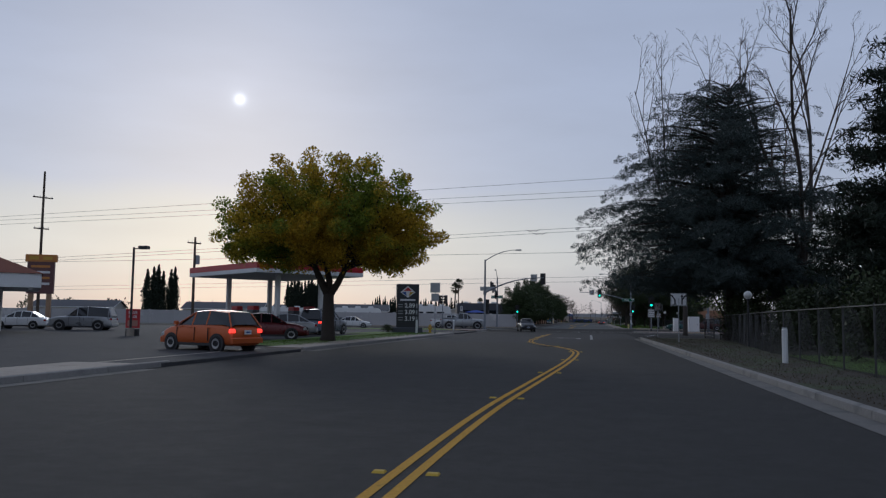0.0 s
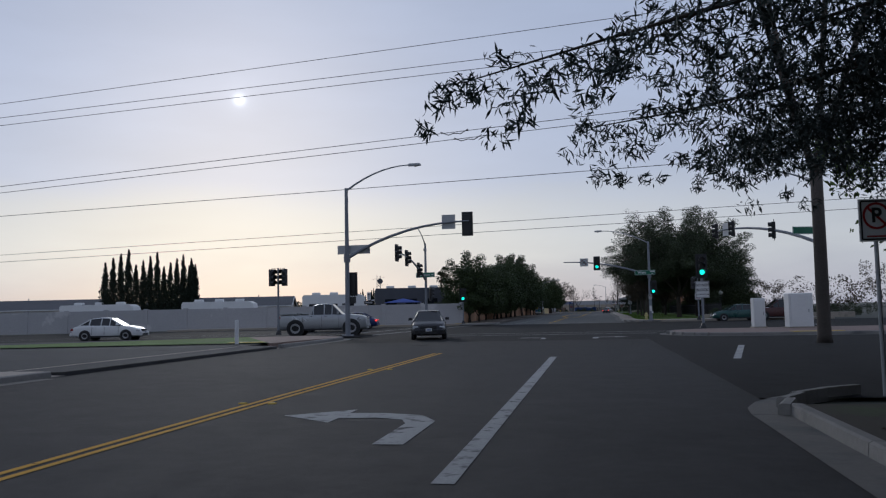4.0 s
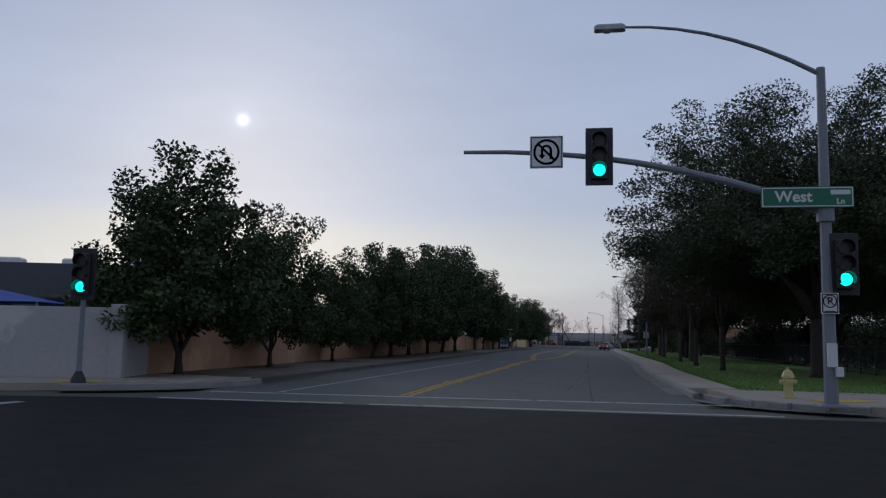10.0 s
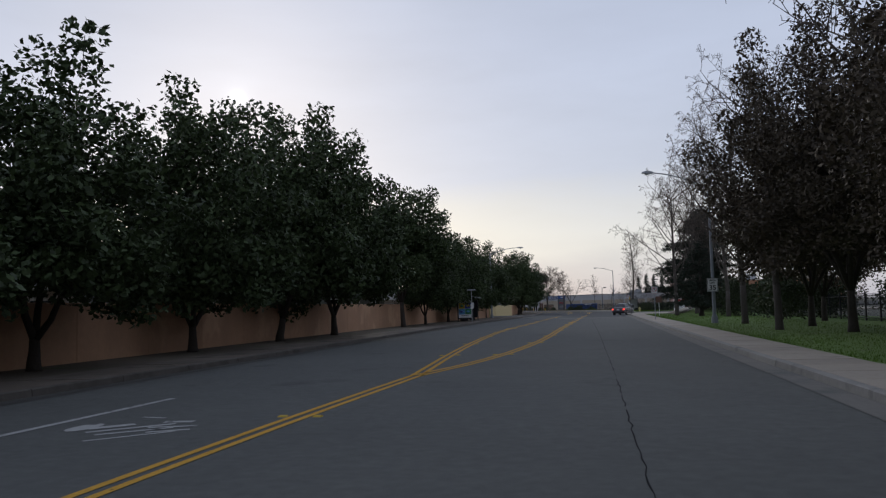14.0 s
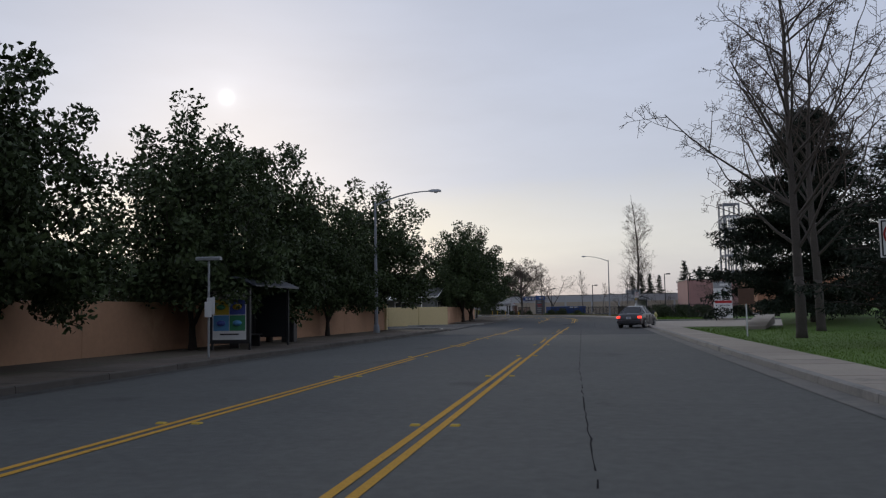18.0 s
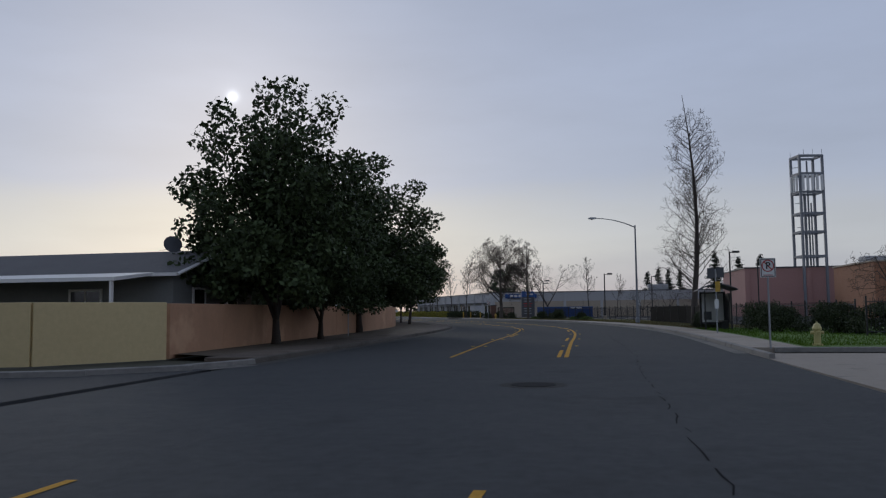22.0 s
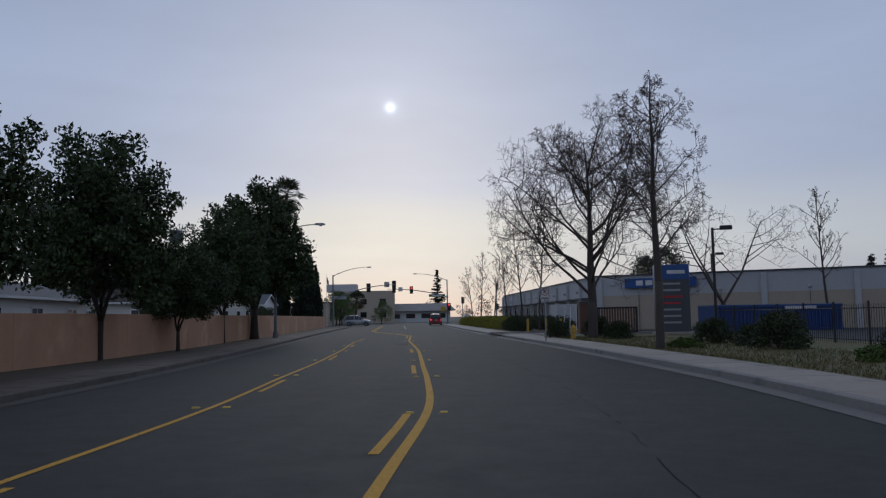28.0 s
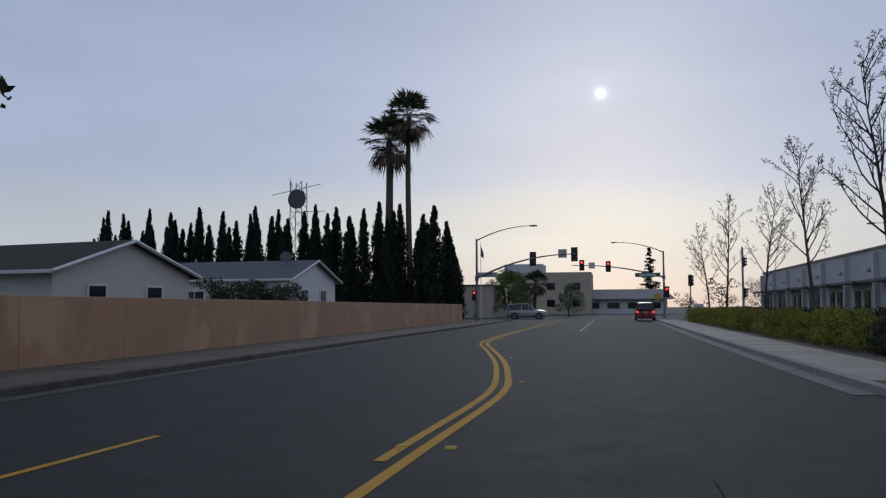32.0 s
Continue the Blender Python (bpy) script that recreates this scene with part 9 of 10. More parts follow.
gp = thing("gate_pillar", "square brown tiled gate pillar beside the clinic drive", "pillar", at(-13.4, 396.6, 0.12, 20))
part("pillar", MB().bevel_box((0, 0, 1.0), (0.9, 0.9, 2.0), 0.03), BROWN, gp)
part("cap", MB().bevel_box((0, 0, 2.05), (1.0, 1.0, 0.1), 0.02), SLATE, gp)
gf_ = thing("iron_gate", "dark slatted steel gate beside the pillar", "gate", at(-11.2, 395.4, 0.12, -20))
part("gate_frame", MB().box((0, 0, 1.65), (2.8, 0.08, 0.1)).box((0, 0, 0.15), (2.8, 0.08, 0.1)).box((-1.4, 0, 0.9), (0.1, 0.1, 1.6)).box((1.4, 0, 0.9), (0.1, 0.1, 1.6)), BLACKM, gf_)
for k in range(14):
    part("slat", MB().box((-1.25 + 0.19 * k, 0.02, 0.9), (0.13, 0.03, 1.45)), BROWN, gf_)
bn = thing("box_trailer", "pale grey box trailer parked by the clinic wall", "trailer", at(-17.6, 409.0, 0.1, 113))
part("box", MB().bevel_box((0, 0, 1.3), (3.2, 1.6, 1.6), 0.04), GREYST, bn)
for s in (-1, 1):
    part("tyre", MB().cyl((0, s * 0.7, 0.3), (0, s * 0.9, 0.3), 0.3, 12), RUBBER, bn)
part("hitch", MB().tube([(1.6, 0, 0.5), (2.4, 0, 0.45)], 0.05, 6), BLACKM, bn)


def yellow_bollard(x, y):
    t = thing("bollard", "bright yellow steel bollard beside the drive", "bollard", at(x, y, 0.1), "yellow bollards")
    part("pipe", MB().tube([(0, 0, 0), (0, 0, 0.95), (0, 0, 1.02)], [0.09, 0.09, 0.05], 10), HYDRANT_Y, t)
    part("collar", MB().cyl((0, 0, 0), (0, 0, 0.03), 0.14, 10), CONCRETE, t)


for x, y in ((-19.3, 404.0), (-15.9, 400.2), (-13.9, 398.2), (-18.3, 405.8)):
    yellow_bollard(x, y)
for k in range(3):
    w_ = thing("white_pole", "thin white plastic pole in the planting bed", "pole", at(-14.6 - 0.8 * k, 399.4 + 1.5 * k, 0.1))
    part("pipe", MB().tube([(0, 0, 0), (0.1 * k, 0, 1.9)], 0.03, 6), WHITE, w_)

# golden shrubs along the clinic pavement
base_line = offset_line(sub_line(R_B, 405.5, 462), 3.1)
for k, (x, y, h) in enumerate(resample(base_line, 2.3)):
    mt = HEDGE_Y if k > 2 else HEDGE_D
    key = "gold" if k > 2 else "darkrow"
    place(key, lambda: shrub("shrub", "billowing golden-green shrub along the pavement" if k > 2 else "dense dark-green shrub along the pavement", 85 + k, 2.5, 2.1, 1.05, mt, 75, 60, 0.12, slim=0.3, spiky=0.8, group="clinic shrubs"), x, y, 0.12, 67 * k, 1.0 + 0.15 * math.sin(k * 1.7))
for k, (x, y, h) in enumerate(resample(offset_line(sub_line(R_B, 404, 462), 6.2), 3.4)):
    place("darkrow2", lambda: shrub("hedge", "dark clipped hedge before the clinic wall", 88, 3.6, 1.8, 1.15, HEDGE_D, 60, 50, 0.13, True, group="clinic hedge"), x, y, 0.12, math.degrees(h))
# mounds on the dry lawn
for k, (x, y, s) in enumerate(((-4.6, 377.6, 0.9), (-2.2, 372.3, 1.1), (0.6, 366.5, 0.8), (-3.2, 375.0, 0.7), (-9.4, 384.4, 0.8), (-11.6, 390.6, 1.0), (-13.2, 387.4, 0.8), (9.6, 324, 1.2), (8.4, 319.4, 0.9))):
    place("mound", lambda: shrub("shrub", "rounded green shrub on the dry lawn", 89, 2.2, 2.0, 1.1, HEDGE_D, 120, 50, 0.1), x, y, 0.12, 80 * k, s)
for k, (x, y, s) in enumerate(((1.2, 362.5, 0.7), (-0.4, 365.2, 0.6), (-5.4, 373.4, 0.6))):
    place("lowgreen", lambda: shrub("shrub", "low bright-green ground plant", 90, 2.6, 1.8, 0.6, LEAF_LIGHT, 90, 40, 0.12), x, y, 0.12, 80 * k, s)

# ---- entrance opposite the homes ----
ms = thing("monument_sign", "white clinic entrance sign with a red band and grey head", "sign", at(13.9, 289.2, 0.1, 0))
part("board", MB().bevel_box((0, 0, 1.5), (1.6, 0.3, 2.75), 0.02), SIGNWHITE, ms)
part("head_panel", MB().bevel_box((0, 0, 3.2), (1.6, 0.3, 0.62), 0.02), GALV, ms)
part("red_band", MB().box((0, -0.156, 1.62), (1.5, 0.012, 0.24)), SIGNRED, ms)
for k, (z, w) in enumerate(((2.5, 1.0), (2.25, 0.8), (1.3, 0.7), (1.02, 0.9), (0.74, 0.9), (0.46, 0.9))):
    if k < 2:
        part("text_bar", MB().box((0, -0.156, z), (w, 0.012, 0.08)), SIGNGREEN, ms)
    else:
        text(ms, "Parking" if k == 3 else "Medical Office", Matrix.Translation((0.12, -0.156, z)) @ FACE, 0.15, BLACKT)
        part("symbol", MB().cyl((-0.6, -0.15, z), (-0.6, -0.16, z), 0.06, 10), BLACKT, ms)
part("head_bar", MB().box((0.1, -0.156, 3.2), (0.7, 0.012, 0.2)), SIGNWHITE, ms)
part("foot", MB().bevel_box((0, 0, 0.06), (1.8, 0.5, 0.14), 0.02), CONCRETE, ms)
pw = MB().add([(9.2, 255, 0.13), (10.2, 255, 0.13), (13.6, 268, 0.13), (12.4, 268, 0.13), (9.2, 255, 0.3), (10.2, 255, 0.3), (13.6, 268, 0.75), (12.4, 268, 0.75)], [(4, 5, 6, 7), (0, 1, 5, 4), (1, 2, 6, 5), (2, 3, 7, 6), (3, 0, 4, 7)])
solid("ramp_wall", pw, CONCRETE, "sloping concrete wing wall at the entrance drive", "wall", "structure")
md = MB().add([(10.4, 252, 0.14), (20, 250, 0.14), (20, 267, 1.1), (13.8, 267.5, 0.8)], [(0, 1, 2, 3)])
solid("bank", md, LAWN, "grassed bank beside the entrance", "lawn", "structure")

rb = thing("rose_building", "flat-roofed rose stucco building behind the iron fence", "building", at(36, 392, 0, 0))
part("wall", MB().box((0, 0, 3.35), (26, 18, 6.7)), PINKST, rb)
part("coping", MB().box((0, 0, 6.78), (26.3, 18.3, 0.16)), SLATE, rb)
part("wing", MB().box((16, -6, 2.2), (8, 14, 4.4)), PINKST, rb)
for k in range(4):
    part("pier", MB().bevel_box((-12.8 + 8 * k, -9.1, 3.3), (0.6, 0.3, 6.6), 0.03), PINKST, rb)
part("roof_unit", MB().bevel_box((6, -3, 7.6), (4, 3, 1.5), 0.05), GREYST, rb)
tb = thing("terracotta_building", "terracotta stucco block with a stepped parapet", "building", at(44, 364, 0, 0))
part("wall", MB().box((0, 0, 3.0), (26, 14, 6.0)), TERRA, tb)
part("coping", MB().box((0, 0, 6.08), (26.3, 14.3, 0.16)), BEIGE, tb)
part("tower_block", MB().box((6, -3, 7.0), (8, 6, 2.2)), BEIGE, tb)
for k in range(3):
    part("window", MB().box((-9 + 6 * k, -7.02, 2.6), (2.0, 0.1, 1.6)), GLASS, tb)
for k in range(2):
    part("wall_lamp", MB().sphere((-11 + 10 * k, -7.2, 4.6), 0.2, 8, 6), LAMPGLASS, tb)

tw = thing("antenna_tower", "steel-framed antenna tower with white panels", "antenna tower", pose(31.6, 383.2, 0, 0, 0, 10) @ Matrix.Diagonal((0.86, 0.86, 0.97, 1)))
for s in (-1, 1):
    for q_ in (-1, 1):
        part("leg", MB().box((s * 1.8, q_ * 1.6, 11.3), (0.34, 0.34, 22.6)), POLEGREY, tw)
for z in (8.4, 11.8, 14.4, 17.4, 20.0, 22.5):
    part("ring_beam", MB().box((0, -1.6, z), (3.9, 0.28, 0.32)).box((0, 1.6, z), (3.9, 0.28, 0.32)).box((-1.8, 0, z), (0.28, 3.4, 0.32)).box((1.8, 0, z), (0.28, 3.4, 0.32)), POLEGREY, tw)
for k in range(5):
    part("antenna_panel", MB().bevel_box((-1.5 + 0.75 * k, -1.95, 18.7), (0.4, 0.22, 2.2), 0.04), WHITE, tw)
for k in range(3):
    part("antenna_panel", MB().bevel_box((-2.15, -1.1 + 1.0 * k, 18.7), (0.22, 0.4, 2.2), 0.04), WHITE, tw)
part("cable_tray", MB().tube([(-0.5, 0, 6.8), (-0.5, 0, 17.2)], 0.22, 6).tube([(0.15, 0.2, 6.8), (0.15, 0.2, 22)], 0.14, 6).tube([(0.5, 0, 6.8), (0.5, 0, 16)], 0.12, 6), POLEGREY, tw)
for k in range(6):
    part("spike", MB().tube([(-2.5, -1.5 + 0.2 * k, 12.4 + 1.7 * k), (-1.6, -1.5, 12.4 + 1.7 * k)], 0.04, 4), POLEGREY, tw)
    part("whip_antenna", MB().tube([(-1.8 + 0.72 * k, -1.6 if k % 2 else 1.6, 22.6), (-1.8 + 0.72 * k, -1.6 if k % 2 else 1.6, 23.4)], 0.03, 4), POLEGREY, tw)

# dark hedges before the rose building, low bare tree
for k, (x, y, s) in enumerate(((14, 304, 1.1), (18, 303, 1.0), (22, 303, 1.2), (27, 302, 1.1), (32, 302, 1.2), (10.6, 309, 1.0), (12.5, 306.5, 1.1))):
    place("mound2", lambda: shrub("shrub", "wide dark-green clipped shrub before the fence", 92, 3.8, 2.6, 1.3, HEDGE_D, 120, 70, 0.11), x, y, 0.12, 50 * k, s)
bare_tree("bare_tree", "small leafless spreading tree by the fence", 121, 4.6, 1.2, 0.1, 0.8, 4, 6, 0.66, up=0.12, leader=False).matrix_world = at(17.5, 311, 0.1)
for k, (x, y, s) in enumerate(((36.8, 498, 1.45), (37.6, 468, 1.15), (43, 470, 1.2), (23, 552, 1.2), (26.5, 550, 1.3), (30, 553, 1.28), (33.5, 551, 1.22))):
    place("farcon", lambda: cedar("conifer_tree", "dark upright conifer behind the clinic lot", 45, 11.5, 2.6, 1.0, 22, NEEDLE_D, 0.2, 22, 0.34, 0.3, "conifers behind the lot"), x, y, 0.1, 40 * k, s)
for k, (x, y, s) in enumerate(((-22.9, 544, 1.6), (-27, 548, 1.45))):
    place("eucal", lambda: leafy_tree("park_tree", "dark rounded evergreen behind the clinic", 36, 10.5, 3.0, 4.2, clumps=70, per=90, leaf=0.3, clump=1.0, r0=0.25, material=LEAF_OAK), x, y, 0.1, 90 * k, s)


# ---- bus shelters ----
def bus_shelter(x, y, rz, label, poster, end_panel=False):
    """A dark bus shelter: posts, arched roof, back panels, bench and a poster box at one end; open along local -y."""
    t = thing("bus_shelter", label, "bus shelter", at(x, y, 0.15, rz))
    for px in (-1.9, 1.9):
        for py in (-0.7, 0.7):
            part("post", MB().bevel_box((px, py, 1.1), (0.08, 0.08, 2.2), 0.01), BLACKM, t)
    arc = [(-1.05 + 2.1 * k / 8, 2.2 + 0.32 * math.sin(math.pi * k / 8)) for k in range(9)]
    vs = [(px, a, z) for px in (-2.2, 2.2) for a, z in arc] + [(px, a, z + 0.06) for px in (-2.2, 2.2) for a, z in arc]
    fs_ = []
    for k in range(8):
        fs_ += [(k + 1, k, 9 + k, 10 + k), (18 + k, 19 + k, 28 + k, 27 + k), (k, k + 1, 19 + k, 18 + k), (10 + k, 9 + k, 27 + k, 28 + k)]
    fs_ += [(0, 18, 27, 9), (8, 17, 35, 26)]
    part("roof", MB().add(vs, fs_), SLATE, t, smooth=False)
    for k in range(3):
        part("back_panel", MB().box((-1.25 + 1.25 * k, 0.72, 1.2), (1.18, 0.02, 1.7)), mat("smoked_panel", (0.02, 0.021, 0.023), 0.65, vary=0.05, spec=0.15), t)
    if end_panel:
        part("end_panel", MB().box((1.9, 0, 1.2), (0.03, 1.3, 1.75)), mat("dark_end_panel", (0.02, 0.021, 0.023), 0.65, vary=0.05, spec=0.15), t)
    part("bench", MB().bevel_box((0.3, 0.4, 0.46), (2.4, 0.4, 0.05), 0.01), BLACKM, t)
    for px in (-0.7, 1.3):
        part("bench_leg", MB().box((px, 0.4, 0.22), (0.06, 0.35, 0.44)), BLACKM, t)
    bx = part("poster_box", MB().bevel_box((-1.95, 0.0, 1.2), (0.16, 1.5, 1.95), 0.02), BLACKM, t)
    for s in (-1, 1):
        part("poster", MB().box((-1.95 + s * 0.083, 0, 1.22), (0.01, 1.24, 1.72)), SIGNWHITE, bx, "printed poster")
        if poster:
            cols = (mat("poster_blue", (0.06, 0.09, 0.35), 0.4), mat("poster_yellow", (0.6, 0.42, 0.04), 0.4), mat("poster_green", (0.05, 0.25, 0.12), 0.4), mat("poster_sky", (0.1, 0.3, 0.55), 0.4))
            for k in range(4):
                cy, cz = (-0.3 if k % 2 == 0 else 0.3) * -s, 1.5 - 0.56 * (k // 2)
                pb_ = part("poster_block", MB().box((-1.95 + s * 0.089, cy, cz), (0.01, 0.58, 0.54)), cols[k], bx)
                part("poster_mark", MB().sphere((-1.95 + s * 0.09, cy, cz), 0.17, 10, 6, sz=0.6), cols[(k + 1) % 4], bx)
            part("poster_line", MB().box((-1.95 + s * 0.089, 0, 0.55), (0.01, 0.7, 0.05)), BLACKT, bx)
        else:
            part("poster_block", MB().box((-1.95 + s * 0.089, -0.3, 0.75), (0.01, 0.45, 0.5)), SLATE, bx)
    return t


bus_shelter(-11.3, 239.8, 90, "dark bus shelter with a bright poster before the wall", True, True)
bus_shelter(8.45, 315.0, 266, "dark bus shelter with a pale poster on the pavement", False)
bin_ = thing("litter_bin", "black square litter bin beside the bus shelter", "bin", at(-11.6, 244.6, 0.15, 4))
part("bin_body", MB().bevel_box((0, 0, 0.5), (0.55, 0.55, 0.95), 0.03), BLACKM, bin_)
part("lid", MB().bevel_box((0, 0, 1.0), (0.6, 0.6, 0.08), 0.02), BLACKM, bin_)
for x, y, h, two in ((-10.0, 233.4, 2.9, True), (7.25, 306.8, 3.1, False)):
    t = thing("bus_stop_sign", "bus stop post with small dark route plates", "sign", at(x, y, 0.15, 5))
    part("post", MB().cyl((0, 0, 0), (0, 0, h), 0.035, 8), GALV, t)
    part("solar_head" if two else "route_plate", MB().bevel_box((0, 0, h), (0.75, 0.2, 0.1), 0.02) if two else MB().bevel_box((-0.22, -0.04, h - 0.2), (0.36, 0.02, 0.5), 0.005), GALV if two else SLATE, t)
    if not two:
        part("route_plate", MB().bevel_box((0.22, -0.04, h - 0.16), (0.36, 0.02, 0.5), 0.005), SLATE, t)
    part("orange_plate", MB().bevel_box((0.08, -0.045, h - 0.85 if not two else 1.5), (0.24, 0.02, 0.5), 0.005), HYDRANT_Y if not two else SIGNWHITE, t)
    part("timetable_box", MB().bevel_box((0, -0.05, 1.4), (0.2, 0.06, 0.45), 0.01), WHITE, t)
shrub("hedge", "dark hedge behind the bus shelter", 93, 4.5, 1.6, 1.5, HEDGE_D, 110, 70, 0.1, True).matrix_world = at(10.6, 313.5, 0.12, 85)
shrub("hedge", "clipped green hedge beside the pavement", 94, 2.6, 2.0, 1.3, HEDGE_D, 120, 60, 0.1).matrix_world = at(8.8, 318.5, 0.12, 80)

# far right corner: hedge and low wall
shrub("hedge", "long clipped green hedge behind the corner", 95, 18, 1.6, 1.2, LEAF_OAK, 110, 170, 0.11, True).matrix_world = at(21, 142.5, 0.12, 2)
wall([(11.5, 139.3), (26, 139.6)], 0.45, 0.35, CONCRETE, "low concrete seat wall behind the corner", name="seat_wall")

# ---- second crossing ----
m2 = mast("signal_mast", "grey signal mast with a long arm, seen from behind", -62.8, 453.4, 22, 9.6, (), h=8.0, arm_z=4.2, rise=2.2, lamp_len=5.2)
for d in (5.4, 9.3):
    signal_head(m2, Matrix.Translation((d, 0.14, 4.2 + 2.2 * (1 - (1 - d / 9.6) ** 2.2) - 0.05)) @ Matrix.Rotation(math.pi, 4, "Z"), "")
m2.location.z = 0.0
sign_plate(m2, Matrix.Translation((8.2, 0.1, 6.45)) @ Matrix.Rotation(math.pi, 4, "Z"), 0.8, 0.8, SIGNWHITE)
sign_plate(m2, Matrix.Translation((1.0, 0.2, 4.55)) @ Matrix.Rotation(math.pi, 4, "Z"), 2.0, 0.46, SIGNGREEN)
m3 = mast("signal_mast", "grey signal mast with red lights and a green name plate", -55.6, 484.0, 203, 11.0, (), h=8.2, arm_z=5.0, rise=1.6, lamp_len=5.6)
for d in (6.6, 9.8):
    signal_head(m3, Matrix.Translation((d, 0.14, 5.0 + 1.6 * (1 - (1 - d / 11) ** 2.2))) @ Matrix.Rotation(math.pi, 4, "Z"), "red")
sign_plate(m3, Matrix.Translation((8.6, 0.12, 6.55)) @ Matrix.Rotation(math.pi, 4, "Z"), 0.76, 0.76, SIGNWHITE)
m3.location.z = 0.0
npl = sign_plate(m3, Matrix.Translation((1.9, 0.22, 5.3)) @ Matrix.Rotation(math.pi, 4, "Z"), 3.0, 0.5, SIGNGREEN, SIGNGREEN, SIGNWHITE)
part("name_bar", MB().box((0, -0.012, 0), (2.0, 0.004, 0.2)), SIGNWHITE, npl)
signal_head(m3, Matrix.Translation((-0.3, 0.2, 3.2)) @ Matrix.Rotation(math.pi, 4, "Z"), "red")
post_signal(-80.5, 480.0, 24, "red", "post signal lit red beyond the crossing", h=3.0)
post_signal(-46.5, 466.5, 113, "", "post with two signal heads on the clinic corner", True, 4.4)
m4 = mast("signal_mast", "distant grey signal mast beyond the crossing", -46.8, 486.0, 100, None, (), h=8.4, lamp_len=0)
m4.location.z = 0.0
signal_head(m4, Matrix.Translation((-0.4, -0.2, 6.6)), "")
signal_head(m4, Matrix.Translation((0, -0.2, 3.0)), "")
pg = thing("signal_cabinet", "white metal signal cabinet on the clinic corner", "cabinet", at(-44.8, 463.5, 0.12, 24))
part("body", MB().bevel_box((0, 0, 0.8), (0.9, 0.6, 1.5), 0.03), WHITE, pg)
part("plinth", MB().box((0, 0, 0.04), (1.1, 0.8, 0.1)), CONCRETE, pg)
fp = thing("flagpole", "slim white flagpole with a furled flag", "flagpole", at(-73, 470, 0, 0))
part("pole", MB().tube([(0, 0, 0), (0, 0, 9.2)], [0.06, 0.03], 8), WHITE, fp)
part("flag", MB().add([(0.03, 0, 8.8), (0.35, 0.1, 7.9), (0.4, 0.0, 7.2), (0.03, 0, 7.6)], [(0, 1, 2, 3), (3, 2, 1, 0)]), SLATE, fp)
cx, cy = Vector((-58, 472, 0)), dirv(23.5)
x2 = MB().add([tuple(cx + cy * a + dirv(113.5) * b + Vector((0, 0, 0.003))) for a, b in ((-9, -9), (-9, 9), (-140, 9), (-140, -9))], [(0, 3, 2, 1)])
x2.add([tuple(cx + cy * a + dirv(113.5) * b + Vector((0, 0, 0.003))) for a, b in ((7, -9), (7, 9), (140, 9), (140, -9))], [(0, 1, 2, 3)])
solid("side_street", x2, ASPHALT_NEW, "asphalt cross street at the far lights", "road", "structure")

fb = thing("office_building", "low pale office with a deep roof at the road's end", "building", at(-88, 548, 0, 23.5))
part("wall", MB().box((0, 0, 1.5), (17, 12, 3.0)), WHITE, fb)
part("roof", MB().add([(-10, -8, 3.0), (10, -8, 3.0), (10, 8, 3.0), (-10, 8, 3.0), (-8, -4, 5.0), (8, -4, 5.0), (8, 4, 5.0), (-8, 4, 5.0)], [(3, 2, 1, 0), (0, 1, 5, 4), (1, 2, 6, 5), (2, 3, 7, 6), (3, 0, 4, 7), (4, 5, 6, 7)]), mat("pale_roof", (0.36, 0.34, 0.31), 0.8), fb)
for k in range(4):
    part("window", MB().box((-6 + 4 * k, -6.02, 1.7), (2.4, 0.1, 1.2)), GLASS, fb)
part("sign_disc", MB().cyl((6.5, -8.05, 3.4), (6.5, -8.2, 3.4), 0.7, 12), HYDRANT_Y, fb)
b3 = thing("office_building", "beige flat-roofed building behind the crossing", "building", at(-92, 486, 0, 23.5))
part("wall", MB().box((0, 0, 2.2), (20, 14, 4.4)), BEIGE, b3)
part("coping", MB().box((0, 0, 4.5), (20.4, 14.4, 0.2)), SLATE, b3)
b4 = thing("office_building", "tall cream building behind the street trees", "building", at(-100, 540, 0, 23.5))
part("wall", MB().box((0, 0, 4.2), (16, 14, 8.4)), BEIGE, b4)
part("upper_block", MB().box((-6, 2, 9.4), (8, 8, 2.0)), GREYST, b4)
for k in range(3):
    for j in range(2):
        part("window", MB().box((-5 + 5 * k, -7.02, 2.2 + 3.4 * j), (1.6, 0.1, 1.4)), GLASS, b4)
for k, (x, y, s) in enumerate(((-80, 488, 0.75), (-85, 496, 0.8), (-89, 506, 0.8), (-76, 499, 0.55))):
    place("farbroad", lambda: leafy_tree("park_tree", "rounded green tree beyond the crossing", 37, 8.5, 1.5, 3.8, clumps=70, per=90, leaf=0.28, clump=1.0, r0=0.2, material=LEAF_LIGHT), x, y, 0.0, 90 * k, s)
cedar("conifer_tree", "tall tiered conifer beyond the crossing", 46, 16.0, 3.6, 2.0, 20, NEEDLE_D, 0.28, 26, 0.4, 0.4).matrix_world = at(-96, 584, 0)
palm("palm_tree", "palm with arching fronds beyond the crossing", 11, 5.4, 0.3, 2.2).matrix_world = at(-84, 503, 0)
for k, (x, y, s) in enumerate(((-49, 500, 0.8), (-53, 507, 0.9), (-45, 494, 0.75), (-57, 515, 0.85), (-41, 489, 0.7), (-60, 524, 0.8))):
    place("thicket", lambda: bare_tree("bare_tree", "dense leafless shrubby tree beyond the crossing", 131, 7.0, 0.8, 0.12, 0.7, 4, 7, 0.64, up=0.3, leader=False, group="thicket beyond the crossing"), x + 6, y, 0, 60 * k, s)

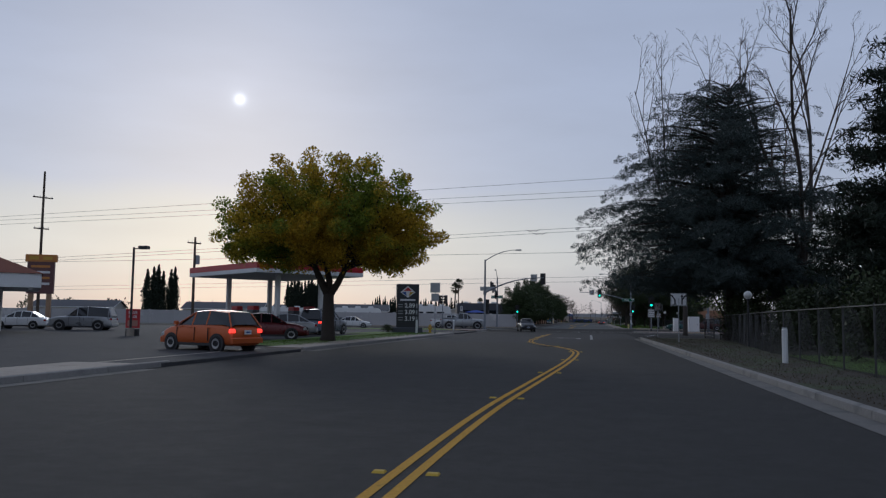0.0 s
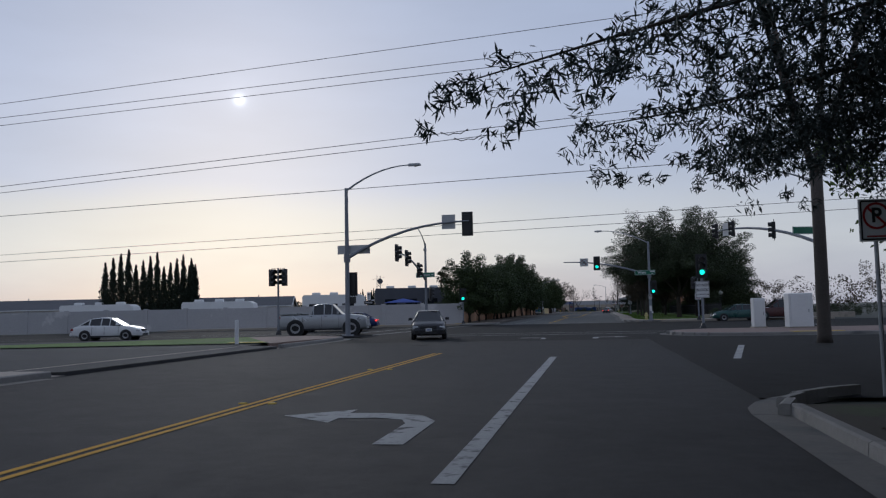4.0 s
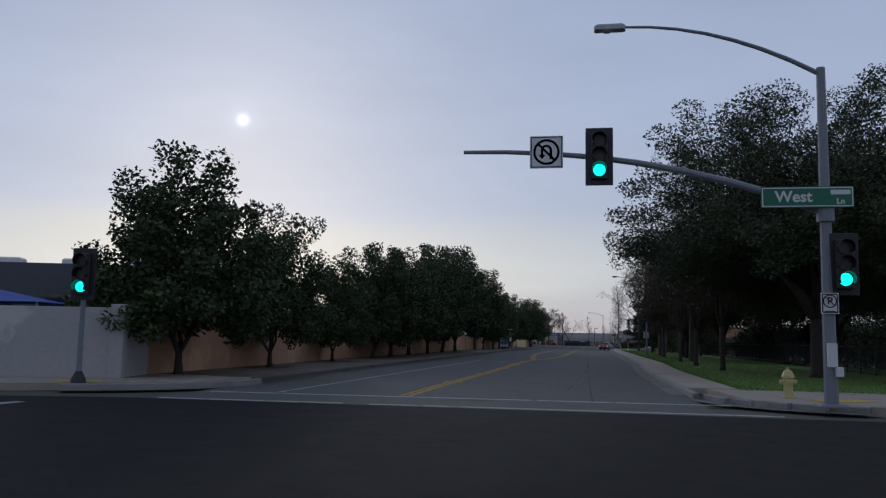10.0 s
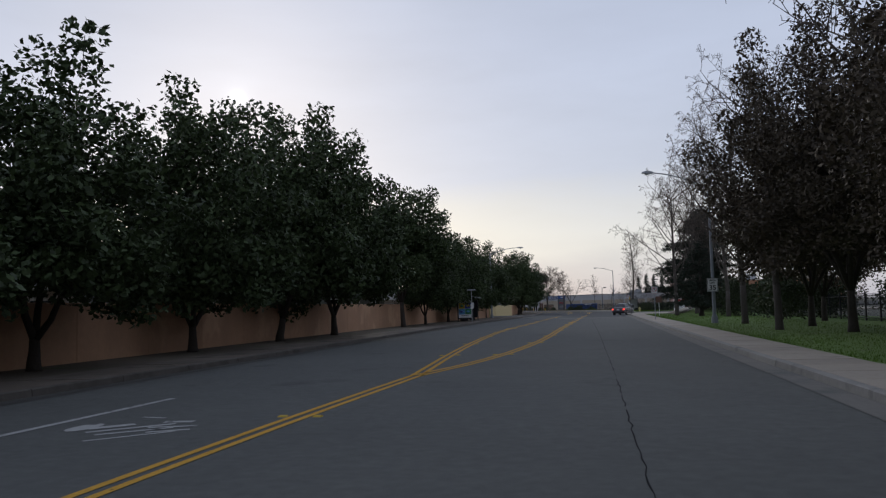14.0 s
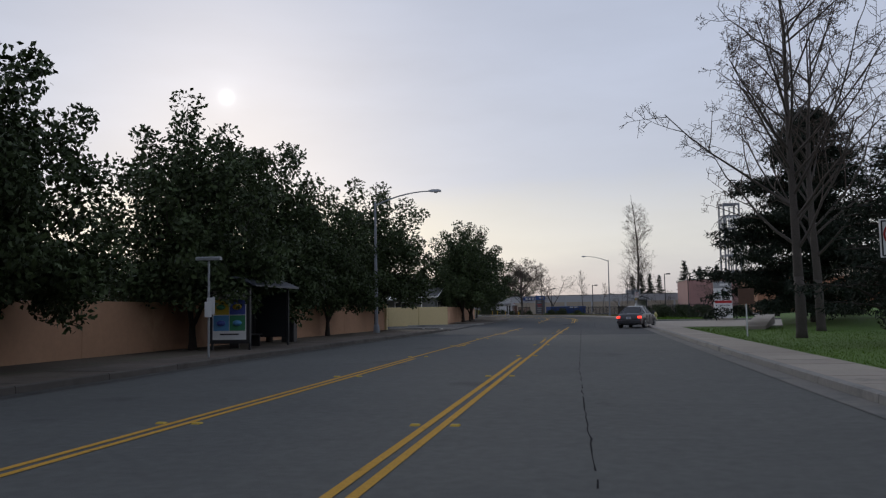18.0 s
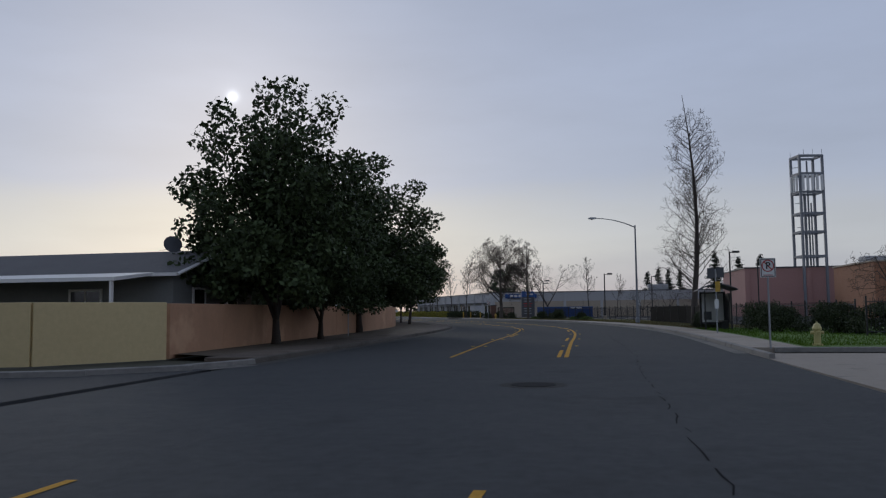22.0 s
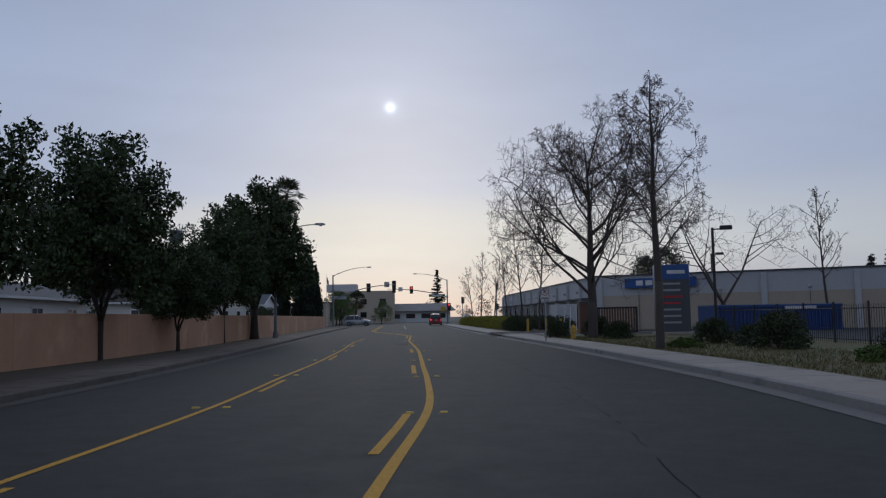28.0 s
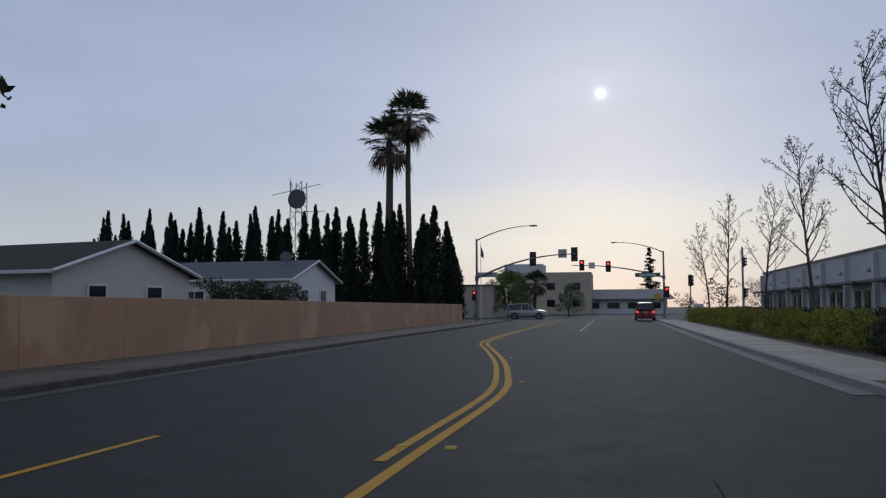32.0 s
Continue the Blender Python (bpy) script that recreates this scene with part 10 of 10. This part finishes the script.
# ---- distance ----
def far_woods(name, pts, per, size, material, label, seed, hmin, hmax, bare=False):
    rg = random.Random(seed)
    cs, rs_ = [], []
    for x, y in pts:
        h = rg.uniform(hmin, hmax)
        for k in range(9):
            cs.append((x + rg.uniform(-2.6, 2.6), y + rg.uniform(-2.6, 2.6), h * rg.uniform(0.12, 0.95)))
            rs_.append(rg.uniform(0.8, 1.7))
    ob = new(name, leaf_mesh(name, cs, per, rs_, size, material, seed))
    return tagged(ob, label, "trees", kind="stuff")


rg = random.Random(77)
ptsA = [(-230 + 7.5 * k + rg.uniform(-3, 3), 150 + rg.uniform(-8, 30) - 0.25 * (k * 7.5)) for k in range(16)] + [(-160 + 8 * k, 190 + rg.uniform(-10, 20)) for k in range(8)]
ptsB = [(40 + 9 * k + rg.uniform(-3, 3), 160 + rg.uniform(-8, 30)) for k in range(16)] + [(32 + rg.uniform(0, 14), 150 + 11 * k) for k in range(12)]
ptsC = [(-140 + 8 * k + rg.uniform(-3, 3), 640 + rg.uniform(-20, 20)) for k in range(20)] + [(-60 + 9 * k, 520 + rg.uniform(-10, 24)) for k in range(18)]
ptsD = [(30 + rg.uniform(0, 12), -20 + 9 * k) for k in range(11)] + [(-150 + 8 * k, 400 + rg.uniform(0, 20)) for k in range(8)] + [(-120 + rg.uniform(0, 15), 300 + 9 * k) for k in range(11)]
far_woods("far_trees", ptsA, 16, 0.8, LEAF_OAK, "hazy dark line of distant trees", 201, 3, 6)
far_woods("far_trees", ptsB, 60, 0.38, LEAF_RED, "hazy brown line of distant bare trees", 202, 5, 9)
far_woods("far_trees", ptsC, 50, 0.45, LEAF_RED, "hazy brown line of distant trees beyond the crossing", 203, 4, 8)
far_woods("far_trees", ptsD, 16, 0.9, HEDGE_D, "dark line of trees behind the park and homes", 204, 4, 8)
for k, (x, y, r_, L_) in enumerate(((-70, 150, 10, 16), (-48, 160, 15, 14), (-95, 140, 12, 18), (-62, 175, 8, 14))):
    place("farhome", lambda: house(0, 0, 0, 15, 7, 2.7, 1.2, OFFWHITE, "distant low home behind the grey wall", 0, 3, False, False), x, y, 0.0, r_ + 180 * (k % 2))

# dark open shelter in the park
pk = thing("park_shelter", "open park shelter with a wide dark roof behind the fence", "shelter", at(17.6, 64.0, 0.12, 4))
part("roof", MB().add([(-6, -4.5, 2.9), (6, -4.5, 2.9), (6, 4.5, 2.9), (-6, 4.5, 2.9), (-3.5, 0, 4.2), (3.5, 0, 4.2)], [(3, 2, 1, 0), (0, 1, 5, 4), (1, 2, 5), (2, 3, 4, 5), (3, 0, 4)]), mat("dark_shelter_roof", (0.035, 0.033, 0.033), 0.85, vary=0.2, scale=3, bump=0.4), pk)
part("fascia", MB().box((0, -4.52, 2.86), (12.1, 0.06, 0.24)), DARKWOOD, pk)
for s in (-1, 1):
    for q_ in (-1, 1):
        part("post", MB().bevel_box((s * 5.2, q_ * 3.8, 1.45), (0.25, 0.25, 2.9), 0.02), DARKWOOD, pk)
    part("bench", MB().bevel_box((s * 2.4, 0, 0.45), (2.6, 0.4, 0.08), 0.01), DARKWOOD, pk)
    part("bench_foot", MB().box((s * 2.4, 0, 0.2), (0.3, 0.3, 0.4)), CONCRETE, pk)
